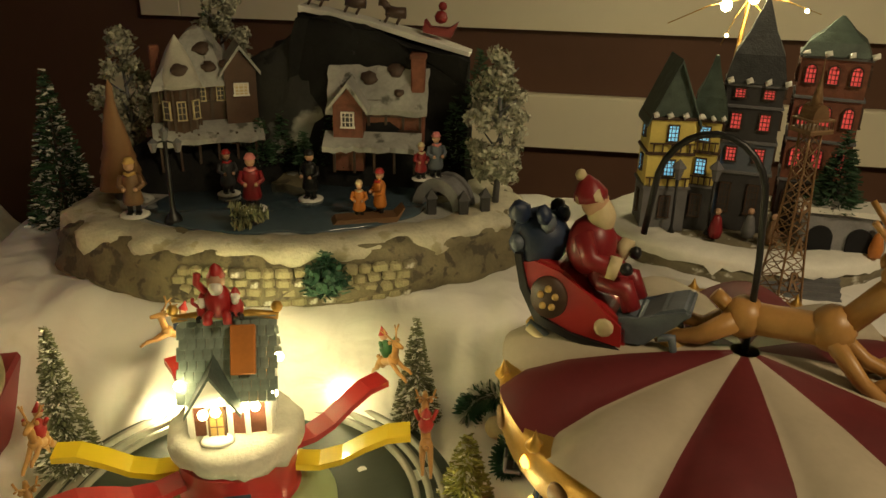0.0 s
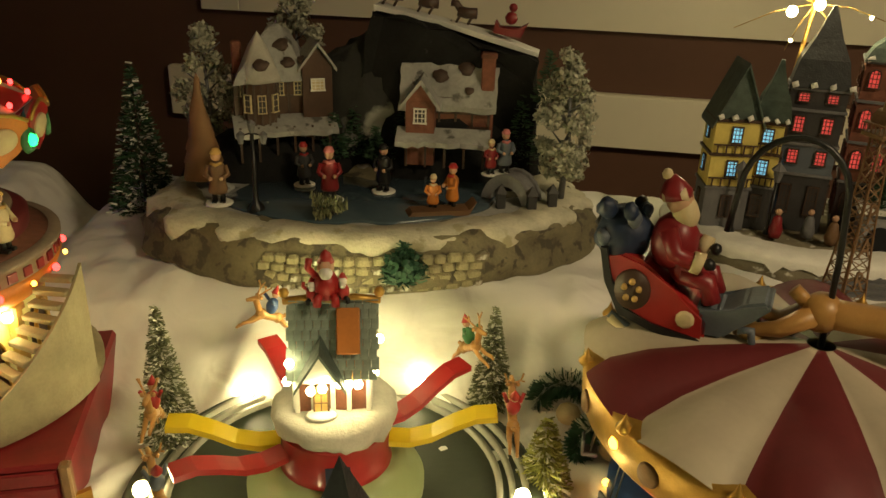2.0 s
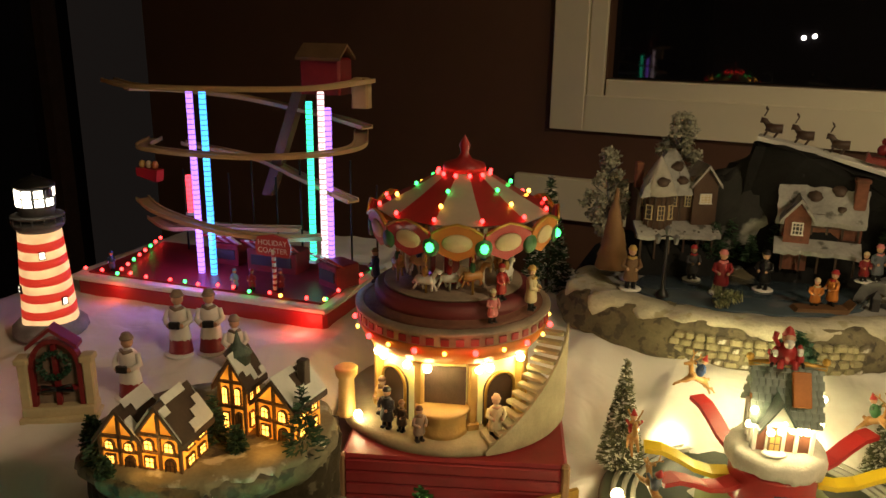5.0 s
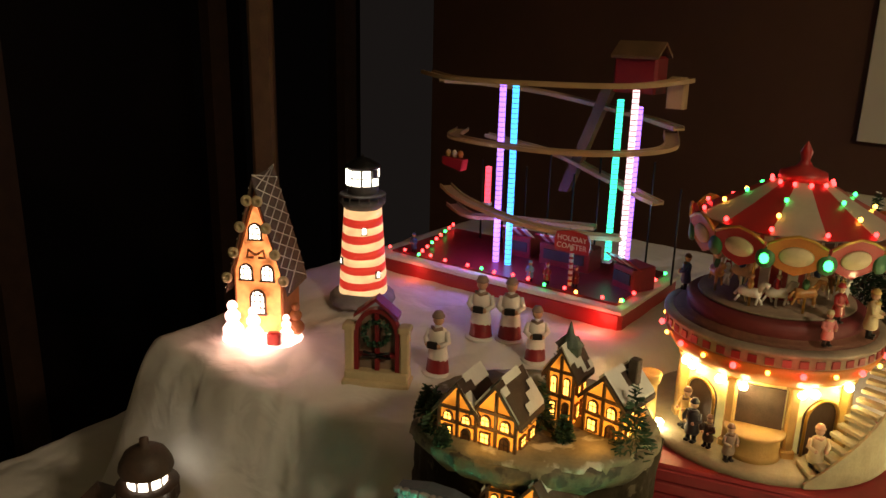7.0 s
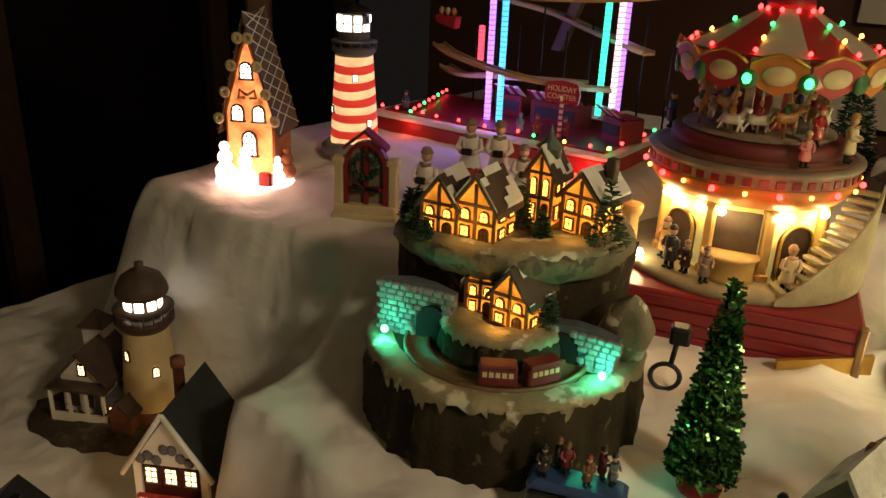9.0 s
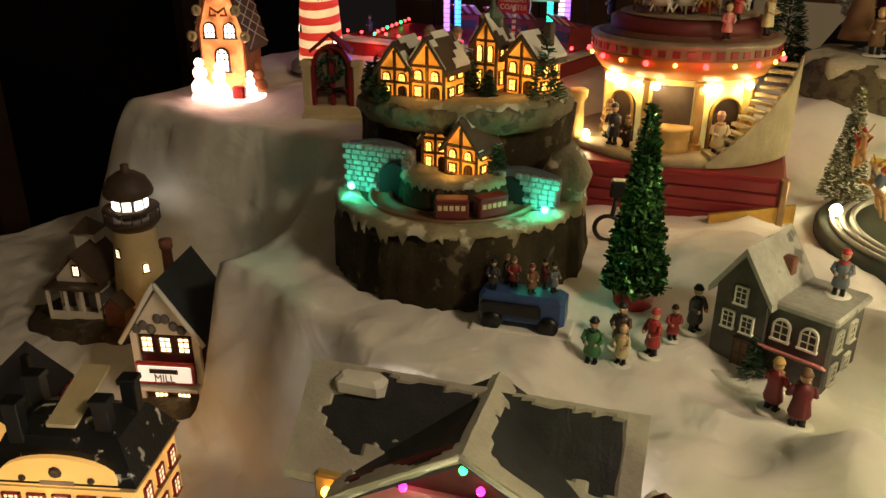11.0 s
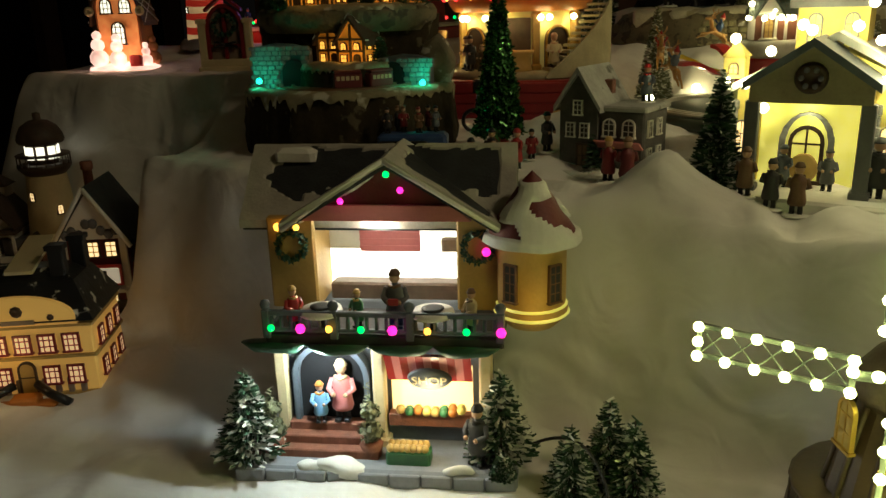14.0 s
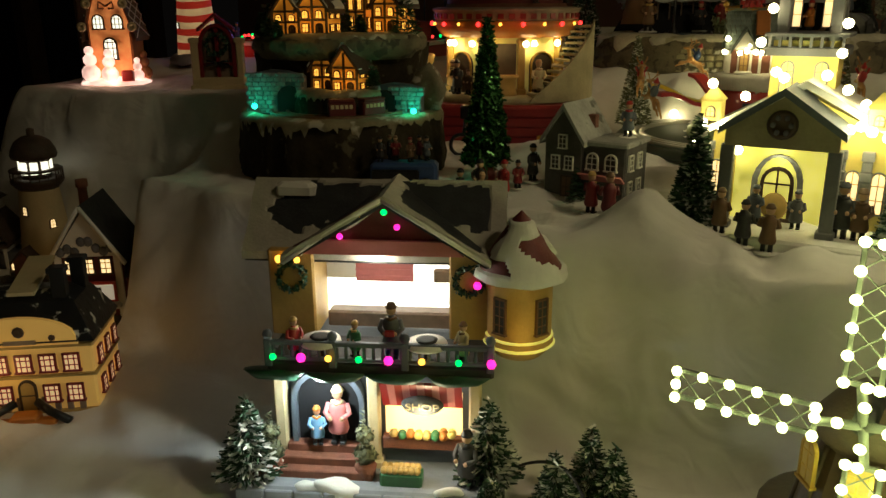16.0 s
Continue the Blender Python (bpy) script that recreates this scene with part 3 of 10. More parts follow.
def sheet(x, y):
    z = 0.745 + 0.018 * ss(-0.05, 0.1, y) * ss(-0.85, -1.0, x)
    # box behind the shop
    edge = -0.055 + 0.065 * ss(-0.55, -0.9, x) - 0.03 * ss(-0.2, 0.0, x) + 0.02 * fold(x, 0, 9, 3.1)
    mid = ss(edge - 0.055, edge + 0.01, y) * ss(-0.945, -0.895, x + 0.01 * fold(y, x, 9, 1))
    z += (0.968 - z) * mid
    # humps and folds round the hut and the chapel
    hump = lambda cx, cy, sx, sy, h: h * math.exp(-((x - cx) / sx) ** 2 - ((y - cy) / sy) ** 2)
    z += hump(-0.216, 0.005, 0.042, 0.045, 0.040) + hump(-0.33, -0.02, 0.03, 0.03, 0.012) + hump(-0.055, -0.02, 0.025, 0.03, 0.016) + hump(0.06, -0.08, 0.05, 0.04, 0.025) - hump(-0.09, -0.03, 0.03, 0.05, 0.012)
    z += hump(-0.34, 0.36, 0.07, 0.06, 0.03) + hump(-0.42, 0.32, 0.05, 0.05, 0.02) + hump(-0.17, 0.25, 0.05, 0.05, 0.015)
    z -= 0.015 * mid * ss(0.17, 0.06, y) * ss(-0.52, -0.40, x)
    # plateau of the striped lighthouse and the coaster
    right = -0.80 + 0.03 * ss(0.5, 0.7, y) + 0.012 * fold(y, 0.3, 7, 5)
    pl = ss(0.10, 0.265, y + 0.02 * fold(x, y, 6, 8)) * ss(right + 0.13, right, x) * ss(-1.50, -1.385, x + 0.012 * fold(y, x, 6, 2))
    top = 1.055 + 0.03 * ss(0.35, 0.6, y)
    z += (top - z) * pl if top > z else 0
    # back tier under the pond and the town
    bt = ss(0.66, 0.83, y + 0.03 * fold(x, y, 4, 6)) * ss(-0.70, -0.56, x)
    z += (1.066 - z) * bt if z < 1.066 else 0
    # wrinkles
    flat = 1 - 0.6 * max(pl if pl > 0.95 else 0, 0)
    z += flat * (0.006 * fold(x, y, 9, 11) + 0.004 * fold(x * 1.7, y * 0.6, 22, 4) + 0.002 * fold(x, y, 45, 9))
    ridge = abs(fold(x * 1.3 + y, y * 0.5, 7, 13))
    z += 0.010 * max(0, 0.25 - ridge) * (1 - ss(0.97, 1.0, mid) * 0.5)
    # pulled folds of the cloth
    lo = mid * (1 - pl) * (1 - bt)
    for sx, sy, fr, ph, am in ((0.9, 0.45, 5.5, 2.0, 0.016), (0.35, 1.0, 6.5, 7.0, 0.010), (-0.6, 0.9, 9.0, 4.0, 0.007)):
        q = abs(fold(x * sx + y * sy * 0.35, y * sy - x * sx * 0.35, fr, ph))
        z += 0.75 * am * (max(0, 0.22 - q) / 0.22) ** 1.5 * (0.25 + 0.75 * lo * ss(-0.5, -0.35, x)) * (1 - 0.7 * ss(0.97, 1.0, pl))
    slope = 4 * bt * (1 - bt) * (1 - pl)
    q = abs(fold(x + 0.35 * y, y * 0.12, 4.6, 21))
    z += 0.024 * slope * (max(0, 0.2 - q) / 0.2) ** 1.3
    q = abs(fold(x * 0.8 - 0.4 * y, y * 0.3 + x * 0.2, 6.0, 33))
    z += 0.012 * ss(0.25, 0.6, y) * (1 - 0.6 * bt) * (1 - pl) * ss(-0.5, -0.4, x) * (max(0, 0.16 - q) / 0.16) ** 1.4
    # hanging ends
    z -= 0.5 * ss(1.22, 1.34, y) + 0.4 * ss(-0.86, -0.98, y) + 0.4 * ss(-1.72, -1.8, x) + 0.4 * ss(1.02, 1.12, x)
    return z


def build_sheet():
    x0, x1, y0, y1, st = -1.82, 1.14, -1.0, 1.36, 0.0105
    nx, ny = int((x1 - x0) / st), int((y1 - y0) / st)
    vs = [(x0 + i * st, y0 + j * st, sheet(x0 + i * st, y0 + j * st)) for j in range(ny + 1) for i in range(nx + 1)]
    fs = [(j * (nx + 1) + i, j * (nx + 1) + i + 1, (j + 1) * (nx + 1) + i + 1, (j + 1) * (nx + 1) + i) for j in range(ny) for i in range(nx)]
    me = bpy.data.meshes.new("snow_sheet")
    me.from_pydata(vs, [], fs)
    me.polygons.foreach_set("use_smooth", [True] * len(fs))
    me.materials.append(SHEET)
    ob = new("snow_sheet", me)
    return tagged(ob, "rumpled white cotton sheet draped as snow over the table", "sheet", kind="structure")


build_sheet()
table = thing("table", (-0.34, 0.2, 0), 0, "long dark wooden table under the white sheet", "table")
bm = B()
box(bm, 2.7, 2.0, 0.03, T(0, 0, 0.69), 0, 0.005)
part("tabletop", bm, DARKWOOD, table)
for sx in (-1.25, 1.25):
    for sy in (-0.9, 0.9):
        bm = B()
        box(bm, 0.07, 0.07, 0.69, T(sx, sy), 0, 0.006)
        part("leg", bm, DARKWOOD, table)

# ---- skating pond with hills ----
def pond():
    ob = thing("pond_village", (-0.16, 1.0, 1.066), 8, "large dark resin skating-pond village with snowy edges", "village display")
    A, D = 0.312, 0.185
    bm = B()
    n = 72
    prof = [(1.0, -0.006), (1.03, 0.012), (1.01, 0.03), (0.99, 0.045), (0.97, 0.058), (0.93, 0.066), (0.80, 0.068), (0.6, 0.068), (0.0, 0.068)]
    lathe(bm, prof, n, sx=A, sy=D)
    for v in bm.verts:
        a = math.atan2(v.co.y / D, v.co.x / A)
        if 0.0 < v.co.z < 0.067:
            v.co.xy *= 1 + 0.06 * noise.noise(Vector((a * 5, v.co.z * 60, 1)))
        back = ss(0.07, 0.16, v.co.y)
        if v.co.z > 0.03:
            v.co.z += 0.035 * back + 0.008 * noise.noise(v.co * 30)
    part("rock_base", bm, ROCK, ob, "moulded brown rock base")
    # snow rim with drips
    bm = B()
    m = 180
    ring = []
    for i in range(m):
        a = 2 * math.pi * i / m
        drip = 0.006 + 0.040 * max(0, noise.noise(Vector((a * 5, 0, 3)))) + 0.022 * max(0, noise.noise(Vector((a * 14, 0, 7))))
        inner = 0.74 + 0.12 * noise.noise(Vector((a * 2.2, 5, 1)))
        out = 0.93 + 0.10 * noise.noise(Vector((a * 5, 2, 8)))
        up = 0.035 * ss(0.07, 0.16, D * math.sin(a))
        ring.append([(r * A * math.cos(a), r * D * math.sin(a), z + up) for r, z in ((inner, 0.066), (inner + 0.03, 0.073), (out - 0.05, 0.073), (out, 0.070), (out + 0.035, 0.064), (out + 0.04, 0.066 - drip * 0.8), (out + 0.02, 0.062 - drip))])
    k = len(ring[0])
    verts_faces(bm, [p for r in ring for p in r], [(i * k + j, ((i + 1) % m) * k + j, ((i + 1) % m) * k + j + 1, i * k + j + 1) for i in range(m) for j in range(k - 1)], None, 0, True)
    rough(bm, 0.004, 40, 2)
    part("snow_rim", bm, RIMSNOW, ob, "thick painted snow with dripping edge")
    # rubble stones moulded into the front of the base
    rnd = random.Random(21)
    for row in range(4):
        a = -118 + (row % 2) * 1.5
        while a < -66:
            k = rnd.uniform(2.6, 4.2)
            q, q1 = radians(a), radians(a + k / 2)
            bm = B()
            box(bm, A * radians(k) * 0.9, 0.010, 0.0105, T(0, 0, -0.005), 0, 0.003)
            rough(bm, 0.0016, 120, a)
            st = part("rubble_stone", bm, ROCKSNOW if rnd.random() < 0.25 else RUBBLE, ob)
            n = Vector((math.cos(q1) / A, math.sin(q1) / D, 0))
            st.matrix_basis = pose(A * 1.008 * math.cos(q1), D * 1.008 * math.sin(q1), 0.008 + row * 0.0118 + rnd.uniform(-0.001, 0.001), 0, rnd.uniform(-4, 4), math.degrees(math.atan2(n.y, n.x)) + 90)
            a += k
    bm = B()
    lathe(bm, [(0.285, 0.066), (0.27, 0.0705), (0, 0.0705)], 60, sy=0.6)
    part("snow_field", bm, DIRTYSNOW, ob, "worn grey snow round the ice")
    bm = B()
    lathe(bm, [(0.15, 0.0705), (0.145, 0.0735), (0, 0.0735)], 64, T(-0.015, -0.028), sx=1.25, sy=0.72)
    for v in bm.verts:
        k = 1 + 0.12 * noise.noise(Vector((math.atan2(v.co.y + 0.028, v.co.x) * 2.5, 1, 4)))
        v.co.x, v.co.y = v.co.x * k, (v.co.y + 0.028) * k - 0.028
    part("ice", bm, ICE, ob, "smooth blue-grey ice")
    # boulders and snow lumps on the bank
    rnd = random.Random(8)
    for i in range(16):
        a = rnd.uniform(-0.2, 3.4)
        bm = B()
        r = rnd.uniform(0.012, 0.026)
        ball(bm, r, None, 0, 10, 0.5)
        rough(bm, r * 0.35, 60, i)
        part("bank_mound", bm, DIRTYSNOW if i % 2 else DARKROCK, ob).matrix_basis = pose(0.205 * math.cos(a) - 0.01, 0.015 + 0.075 * math.sin(a), 0.074)
    # hills at the back
    bm = B()
    for cx, cy, w, h, s in ((-0.15, 0.10, 0.15, 0.13, 1), (0.12, 0.10, 0.15, 0.185, 2), (0.02, 0.14, 0.14, 0.15, 3)):
        bm = B()
        lathe(bm, [(w, 0.05), (w * 0.92, h * 0.45), (w * 0.72, h * 0.8), (w * 0.4, h), (0, h * 1.05)], 28, T(cx, cy), sy=0.55)
        rough(bm, 0.014, 22, 5)
        part("hill", bm, BLACKROCK, ob, "dark rocky hill")
    bm = B()
    ball(bm, 1.0, None, 0, 24)
    rough(bm, 0.3, 2.0, 3)
    bmesh.ops.scale(bm, vec=(0.10, 0.05, 0.155), verts=bm.verts)
    part("hill", bm, HILLSNOW, ob, "dark hill with snow drifts").matrix_basis = pose(-0.01, 0.13, 0.12)
    # sleigh run plank with a team on it
    bm = B()
    ribbon(bm, [(0.005, 0.135, 0.305), (0.09, 0.115, 0.290), (0.16, 0.095, 0.272), (0.235, 0.075, 0.25)], 0.045, 0.007)
    rough(bm, 0.003, 60, 3)
    plank = part("snow_ledge", bm, SNOW, ob, "sloping snowy ledge")
    bm = B()
    prism(bm, [(-0.02, 0.05), (0.24, 0.05), (0.235, 0.245), (0.10, 0.283), (0.0, 0.30)], 0.05, T(0, 0.12, 0, 0, 0, -14))
    bmesh.ops.subdivide_edges(bm, edges=bm.edges, cuts=6, use_grid_fill=True)
    rough(bm, 0.014, 22, 6)
    rough(bm, 0.006, 70, 2)
    part("cliff", bm, BLACKROCK, ob, "dark cliff face")
    for i, (x, y, z, c) in enumerate(((0.025, 0.13, 0.307, DARKWOOD), (0.075, 0.12, 0.298, DARKWOOD), (0.13, 0.107, 0.286, DARKWOOD), (0.19, 0.088, 0.27, DARKRED))):
        bm = B()
        if i < 3:
            tube(bm, [(-0.012, 0, 0.015), (0, 0, 0.014), (0.014, 0, 0.016)], 0.0075, 8)
            tube(bm, [(-0.008, 0, 0.016), (-0.016, 0, 0.024), (-0.023, 0, 0.024)], 0.0055, 6)
            for s in (-0.008, 0.008):
                tube(bm, [(s, -0.004, 0.01), (s - 0.004, -0.004, 0)], 0.002, 5)
            for s in (-1, 1):
                tube(bm, [(-0.019, s * 0.002, 0.031), (-0.016, s * 0.008, 0.042), (-0.02, s * 0.01, 0.046)], 0.0012, 4)
        else:
            prism(bm, [(-0.02, 0.004), (0.018, 0.004), (0.024, 0.024), (0.012, 0.014), (-0.012, 0.012), (-0.02, 0.02)], 0.022)
            ball(bm, 0.009, T(0, 0, 0.026), 0, 8)
            ball(bm, 0.006, T(0, 0, 0.04), 0, 8)
        d = part("reindeer" if i < 3 else "sleigh", bm, c, ob)
        d.matrix_basis = pose(x, y, z, 0, 8, -14) @ Matrix.Scale(1.05, 4)
    # two timbered houses with worn snow on the roofs
    def patches(parent, spots, yaw):
        for sx_, sy_, sz_, rr, tilt in spots:
            bm = B()
            lathe(bm, [(1.0, -0.002), (0.96, 0.0012), (0, 0.0016)], 14)
            for v in bm.verts:
                k = 1 + 0.45 * noise.noise(Vector((math.atan2(v.co.y, v.co.x) * 1.4, sx_ * 90, 2)))
                v.co.x, v.co.y = v.co.x * rr * k, v.co.y * rr * 0.8 * k
            part("bare_patch", bm, ROOFBROWN, parent, "bare dark roof patch").matrix_basis = pose(sx_, sy_, sz_, tilt, 0, yaw)

    def timber(parent, w, d, z0, h, n, lit=CREAM):
        for i in range(n + 1):
            bm = B()
            box(bm, 0.0035, 0.003, h, T(-w / 2 + i * w / n, -d / 2 - 0.0012, z0))
            part("beam", bm, DARKWOOD, parent)
        for k in range(3):
            bm = B()
            box(bm, w, 0.003, 0.003, T(0, -d / 2 - 0.001, z0 + h * k / 2.02))
            part("rail", bm, DARKWOOD, parent)
        for i in range(n):
            win(parent, w / n * 0.45, h * 0.36, T(-w / 2 + (i + 0.5) * w / n, -d / 2 - 0.0022, z0 + h * 0.54), DARKGREY, lit)

    def wavy(parent, x0, x1, y, z, wd, seed):
        bm = B()
        k = 16
        ribbon(bm, [(x0 + (x1 - x0) * i / k, y, z) for i in range(k + 1)], wd, 0.007)
        bmesh.ops.subdivide_edges(bm, edges=[e for e in bm.edges if abs(e.verts[0].co.y - e.verts[1].co.y) > 0.01], cuts=3)
        for v in bm.verts:
            v.co.z += (v.co.y - y) * 0.45
            if v.co.y < y - wd * 0.4:
                v.co.z -= 0.007 * abs(noise.noise(Vector((v.co.x * 90, seed, 0))))
                v.co.y += 0.008 * noise.noise(Vector((v.co.x * 60, seed, 4)))
        part("porch_roof", bm, DIRTYSNOW, parent, "wavy snow on the porch roof")

    # lodge: main block, bay turret, gabled wing
    w, dd, h = 0.125, 0.07, 0.115
    bm = B()
    box(bm, w, dd, h)
    lg = part("lodge", bm, LODGEWOOD, ob, "timbered brown lodge")
    lg.matrix_basis = pose(-0.142, 0.112, 0.098, 0, 0, 12)
    timber(lg, w, dd, 0.058, 0.055, 5)
    bm = B()
    lathe(bm, [(0.10, h - 0.006), (0.094, h), (0.035, h + 0.052), (0.014, h + 0.066), (0, h + 0.068)], 4, T(0, 0, 0, 0, 0, 45), 0, False, sx=0.95, sy=0.6)
    bmesh.ops.subdivide_edges(bm, edges=bm.edges, cuts=5, use_grid_fill=True)
    rough(bm, 0.004, 60, 4)
    part("snow_roof", bm, DIRTYSNOW, lg, "steep snow-covered roof with bare patches")
    patches(lg, ((0.006, -0.027, h + 0.042, 0.011, 52), (0.034, -0.037, h + 0.022, 0.008, 52), (0.012, -0.039, h + 0.020, 0.010, 52)), 0)
    bm = B()
    lathe(bm, [(0.026, 0.05), (0.026, h)], 8, T(-0.028, -dd / 2), smooth=False)
    by = part("bay", bm, LODGEWOOD, lg, "timbered bay")
    for a in range(-3, 4):
        q = radians(a * 22.5)
        bm = B()
        box(bm, 0.003, 0.003, 0.063, T(-0.028 + 0.026 * math.sin(q), -dd / 2 - 0.026 * math.cos(q), 0.051))
        part("beam", bm, DARKWOOD, by)
    for a in (-45, 0, 45):
        q = radians(a)
        win(by, 0.012, 0.026, T(-0.028 + 0.0265 * math.sin(q), -dd / 2 - 0.0265 * math.cos(q), 0.068, 0, 0, a), DARKGREY, CREAM)
    bm = B()
    lathe(bm, [(0.034, h - 0.004), (0.030, h + 0.004), (0.012, h + 0.045), (0, h + 0.062)], 20, T(-0.028, -dd / 2))
    rough(bm, 0.003, 70, 1)
    part("turret_roof", bm, AGEDSNOW, lg, "snowy turret roof")
    patches(lg, ((-0.026, -dd / 2 - 0.024, h + 0.020, 0.011, 62),), 0)
    bm = B()
    box(bm, 0.042, 0.05, h - 0.03, T(0.052, -0.022, 0.045))
    prism(bm, [(-0.021, 0), (0.021, 0), (0, 0.026)], 0.05, T(0.052, -0.022, h + 0.0148))
    wg = part("wing", bm, LODGEWOOD, lg, "brown gabled wing")
    bm = B()
    gable(bm, 0.042, 0.05, 0.028, T(0.052, -0.022, h + 0.015), 0, 0.004, 0.006)
    rough(bm, 0.002, 70, 2)
    part("wing_roof", bm, DIRTYSNOW, lg, "snowy gable roof")
    win(wg, 0.02, 0.018, T(0.052, -0.049, h - 0.02), CREAM, WHITE, (2, 3))
    wavy(lg, -w / 2 - 0.006, w / 2 + 0.014, -dd / 2 - 0.02, 0.05, 0.036, 3)
    for i in range(6):
        bm = B()
        box(bm, 0.003, 0.003, 0.05, T(-w * 0.48 + i * w * 0.2, -dd / 2 - 0.03))
        part("post", bm, DARKWOOD, lg)
        if i < 5:
            win(lg, 0.013, 0.024, T(-w * 0.38 + i * w * 0.2, -dd / 2 - 0.002, 0.012), DARKGREY, GREYWALL)
    bm = B()
    box(bm, 0.014, 0.014, 0.05, T(-0.055, 0.0, h - 0.005), 0, 0.002)
    part("chimney", bm, BRICK, lg)
    # cottage
    w, dd, h = 0.118, 0.062, 0.09
    bm = B()
    box(bm, w, dd, h)
    ct = part("cottage", bm, BRICK, ob, "red-brown brick cottage")
    ct.matrix_basis = pose(0.108, 0.078, 0.10, 0, 0, -10)
    timber(ct, w, dd, 0.048, 0.042, 5, WOOD)
    bm = B()
    gable(bm, dd, w, 0.052, T(0, 0, h, 0, 0, 90), 0, 0.006, 0.010)
    bmesh.ops.subdivide_edges(bm, edges=bm.edges, cuts=9, use_grid_fill=True)
    for v in bm.verts:
        if v.co.z < h + 0.004:
            v.co.z -= 0.010 * max(0, noise.noise(Vector((v.co.x * 70, 3, 1))))
    rough(bm, 0.003, 70, 3)
    part("snow_roof", bm, DIRTYSNOW, ct, "steep snow-covered roof with bare patches")
    patches(ct, ((-0.012, -0.020, h + 0.030, 0.012, 59), (0.024, -0.014, h + 0.040, 0.012, 59), (0.03, -0.03, h + 0.012, 0.007, 59)), 0)
    bm = B()
    box(bm, 0.04, 0.04, h + 0.002, T(-0.036, -dd / 2 - 0.012))
    prism(bm, [(-0.02, 0), (0.02, 0), (0, 0.022)], 0.04, T(-0.036, -dd / 2 - 0.012, h))
    wg = part("wing", bm, BRICK, ct, "brick gabled wing")
    win(wg, 0.018, 0.022, T(-0.036, -dd / 2 - 0.034, 0.06), DARKGREY, WHITE, (2, 2))
    bm = B()
    gable(bm, 0.04, 0.044, 0.026, T(-0.036, -dd / 2 - 0.012, h), 0, 0.005, 0.008)
    rough(bm, 0.002, 70, 5)
    part("wing_roof", bm, DIRTYSNOW, ct, "snowy gable roof")
    wavy(ct, -w / 2 - 0.01, w / 2 + 0.004, -dd / 2 - 0.034, 0.042, 0.03, 7)
    for x in (w * 0.47, -w * 0.44):
        bm = B()
        box(bm, 0.019, 0.03, h + (0.062 if x > 0 else 0.066), T(x, -0.014 if x > 0 else 0.012, 0), 0, 0.002)
        box(bm, 0.023, 0.034, 0.007, T(x, -0.014 if x > 0 else 0.012, h + 0.058), 0, 0.002)
        part("chimney", bm, BRICK, ct, "brick chimney")
    for i in range(5):
        bm = B()
        box(bm, 0.003, 0.003, 0.042, T(-w * 0.46 + i * w * 0.23, -dd / 2 - 0.04))
        part("post", bm, DARKWOOD, ct)
    # arched stone bridge
    arc = [(0.038 * math.cos(math.pi * i / 9), 0.046 * math.sin(math.pi * i / 9)) for i in range(10)]
    inn = [(0.024 * math.cos(math.pi * i / 9), 0.029 * math.sin(math.pi * i / 9)) for i in range(10)]
    bm = B()
    prism(bm, [(x * 0.92, z * 0.92) for x, z in arc] + list(reversed(inn)), 0.03)
    br = part("bridge", bm, GREYSTONE, ob, "arched grey stone bridge")
    br.matrix_basis = pose(0.185, -0.045, 0.066, 0, 0, -35)
    for yy in (-0.016, 0.016):
        for i in range(9):
            bm = B()
            prism(bm, [arc[i], arc[i + 1], inn[i + 1], inn[i]], 0.007, T(0, yy))
            part("arch_stone", bm, GREYSTONE, br)
    for x, y in ((0.205, -0.085), (0.235, -0.075), (0.165, -0.075)):
        bm = B()
        box(bm, 0.012, 0.012, 0.022, None, 0, 0.001)
        lathe(bm, [(0.011, 0.022), (0, 0.034)], 4, T(0, 0, 0, 0, 0, 45), smooth=False)
        part("bridge_lantern", bm, DARKGREY, ob).matrix_basis = pose(x, y, 0.07)
    bm = B()
    leaf_ball(bm, 0.028, 420, 0.005, 3, T(0, 0, 0.018), 0, 0.75)
    needles(bm, 0.055, 0.026, 260, 0.012, 4)
    part("bush", bm, BUSH, ob, "dark green bush against the rim").matrix_basis = pose(0.03, -0.196, 0.022)
    # tan cone tree and shrubs
    bm = B()
    lathe(bm, [p for k in range(7) for p in ((0.030 - 0.004 * k, 0.019 * k), (0.024 - 0.0034 * k, 0.019 * k + 0.017))] + [(0, 0.14)], 18)
    rough(bm, 0.003, 60, 3)
    part("cone_tree", bm, CARDBOARD, ob, "unpainted tan back of a resin tree").matrix_basis = pose(-0.235, 0.005, 0.09)
    for i, (x, y, h) in enumerate(((-0.06, 0.07, 0.07), (-0.03, 0.085, 0.075), (0.04, 0.07, 0.08), (0.06, 0.04, 0.05), (0.0, 0.06, 0.05), (0.21, 0.04, 0.10), (-0.03, 0.12, 0.06), (0.24, 0.02, 0.08))):
        bm = B()
        needles(bm, h, h * 0.3, 300, 0.01, i)
        part("shrub", bm, PINE, ob).matrix_basis = pose(x, y, 0.10 if i < 6 else 0.19)
    # street lamp with three lanterns
    bm = B()
    lathe(bm, [(0.012, 0), (0.01, 0.008), (0.004, 0.015), (0.0028, 0.03), (0.0025, 0.105)], 10)
    tube(bm, [(-0.014, 0, 0.09), (-0.014, 0, 0.1), (0, 0, 0.104), (0.014, 0, 0.1), (0.014, 0, 0.09)], 0.0013, 6)
    lp = part("street_lamp", bm, BLACK, ob, "black lamp post with lanterns")
    lp.matrix_basis = pose(-0.155, -0.085, 0.07)
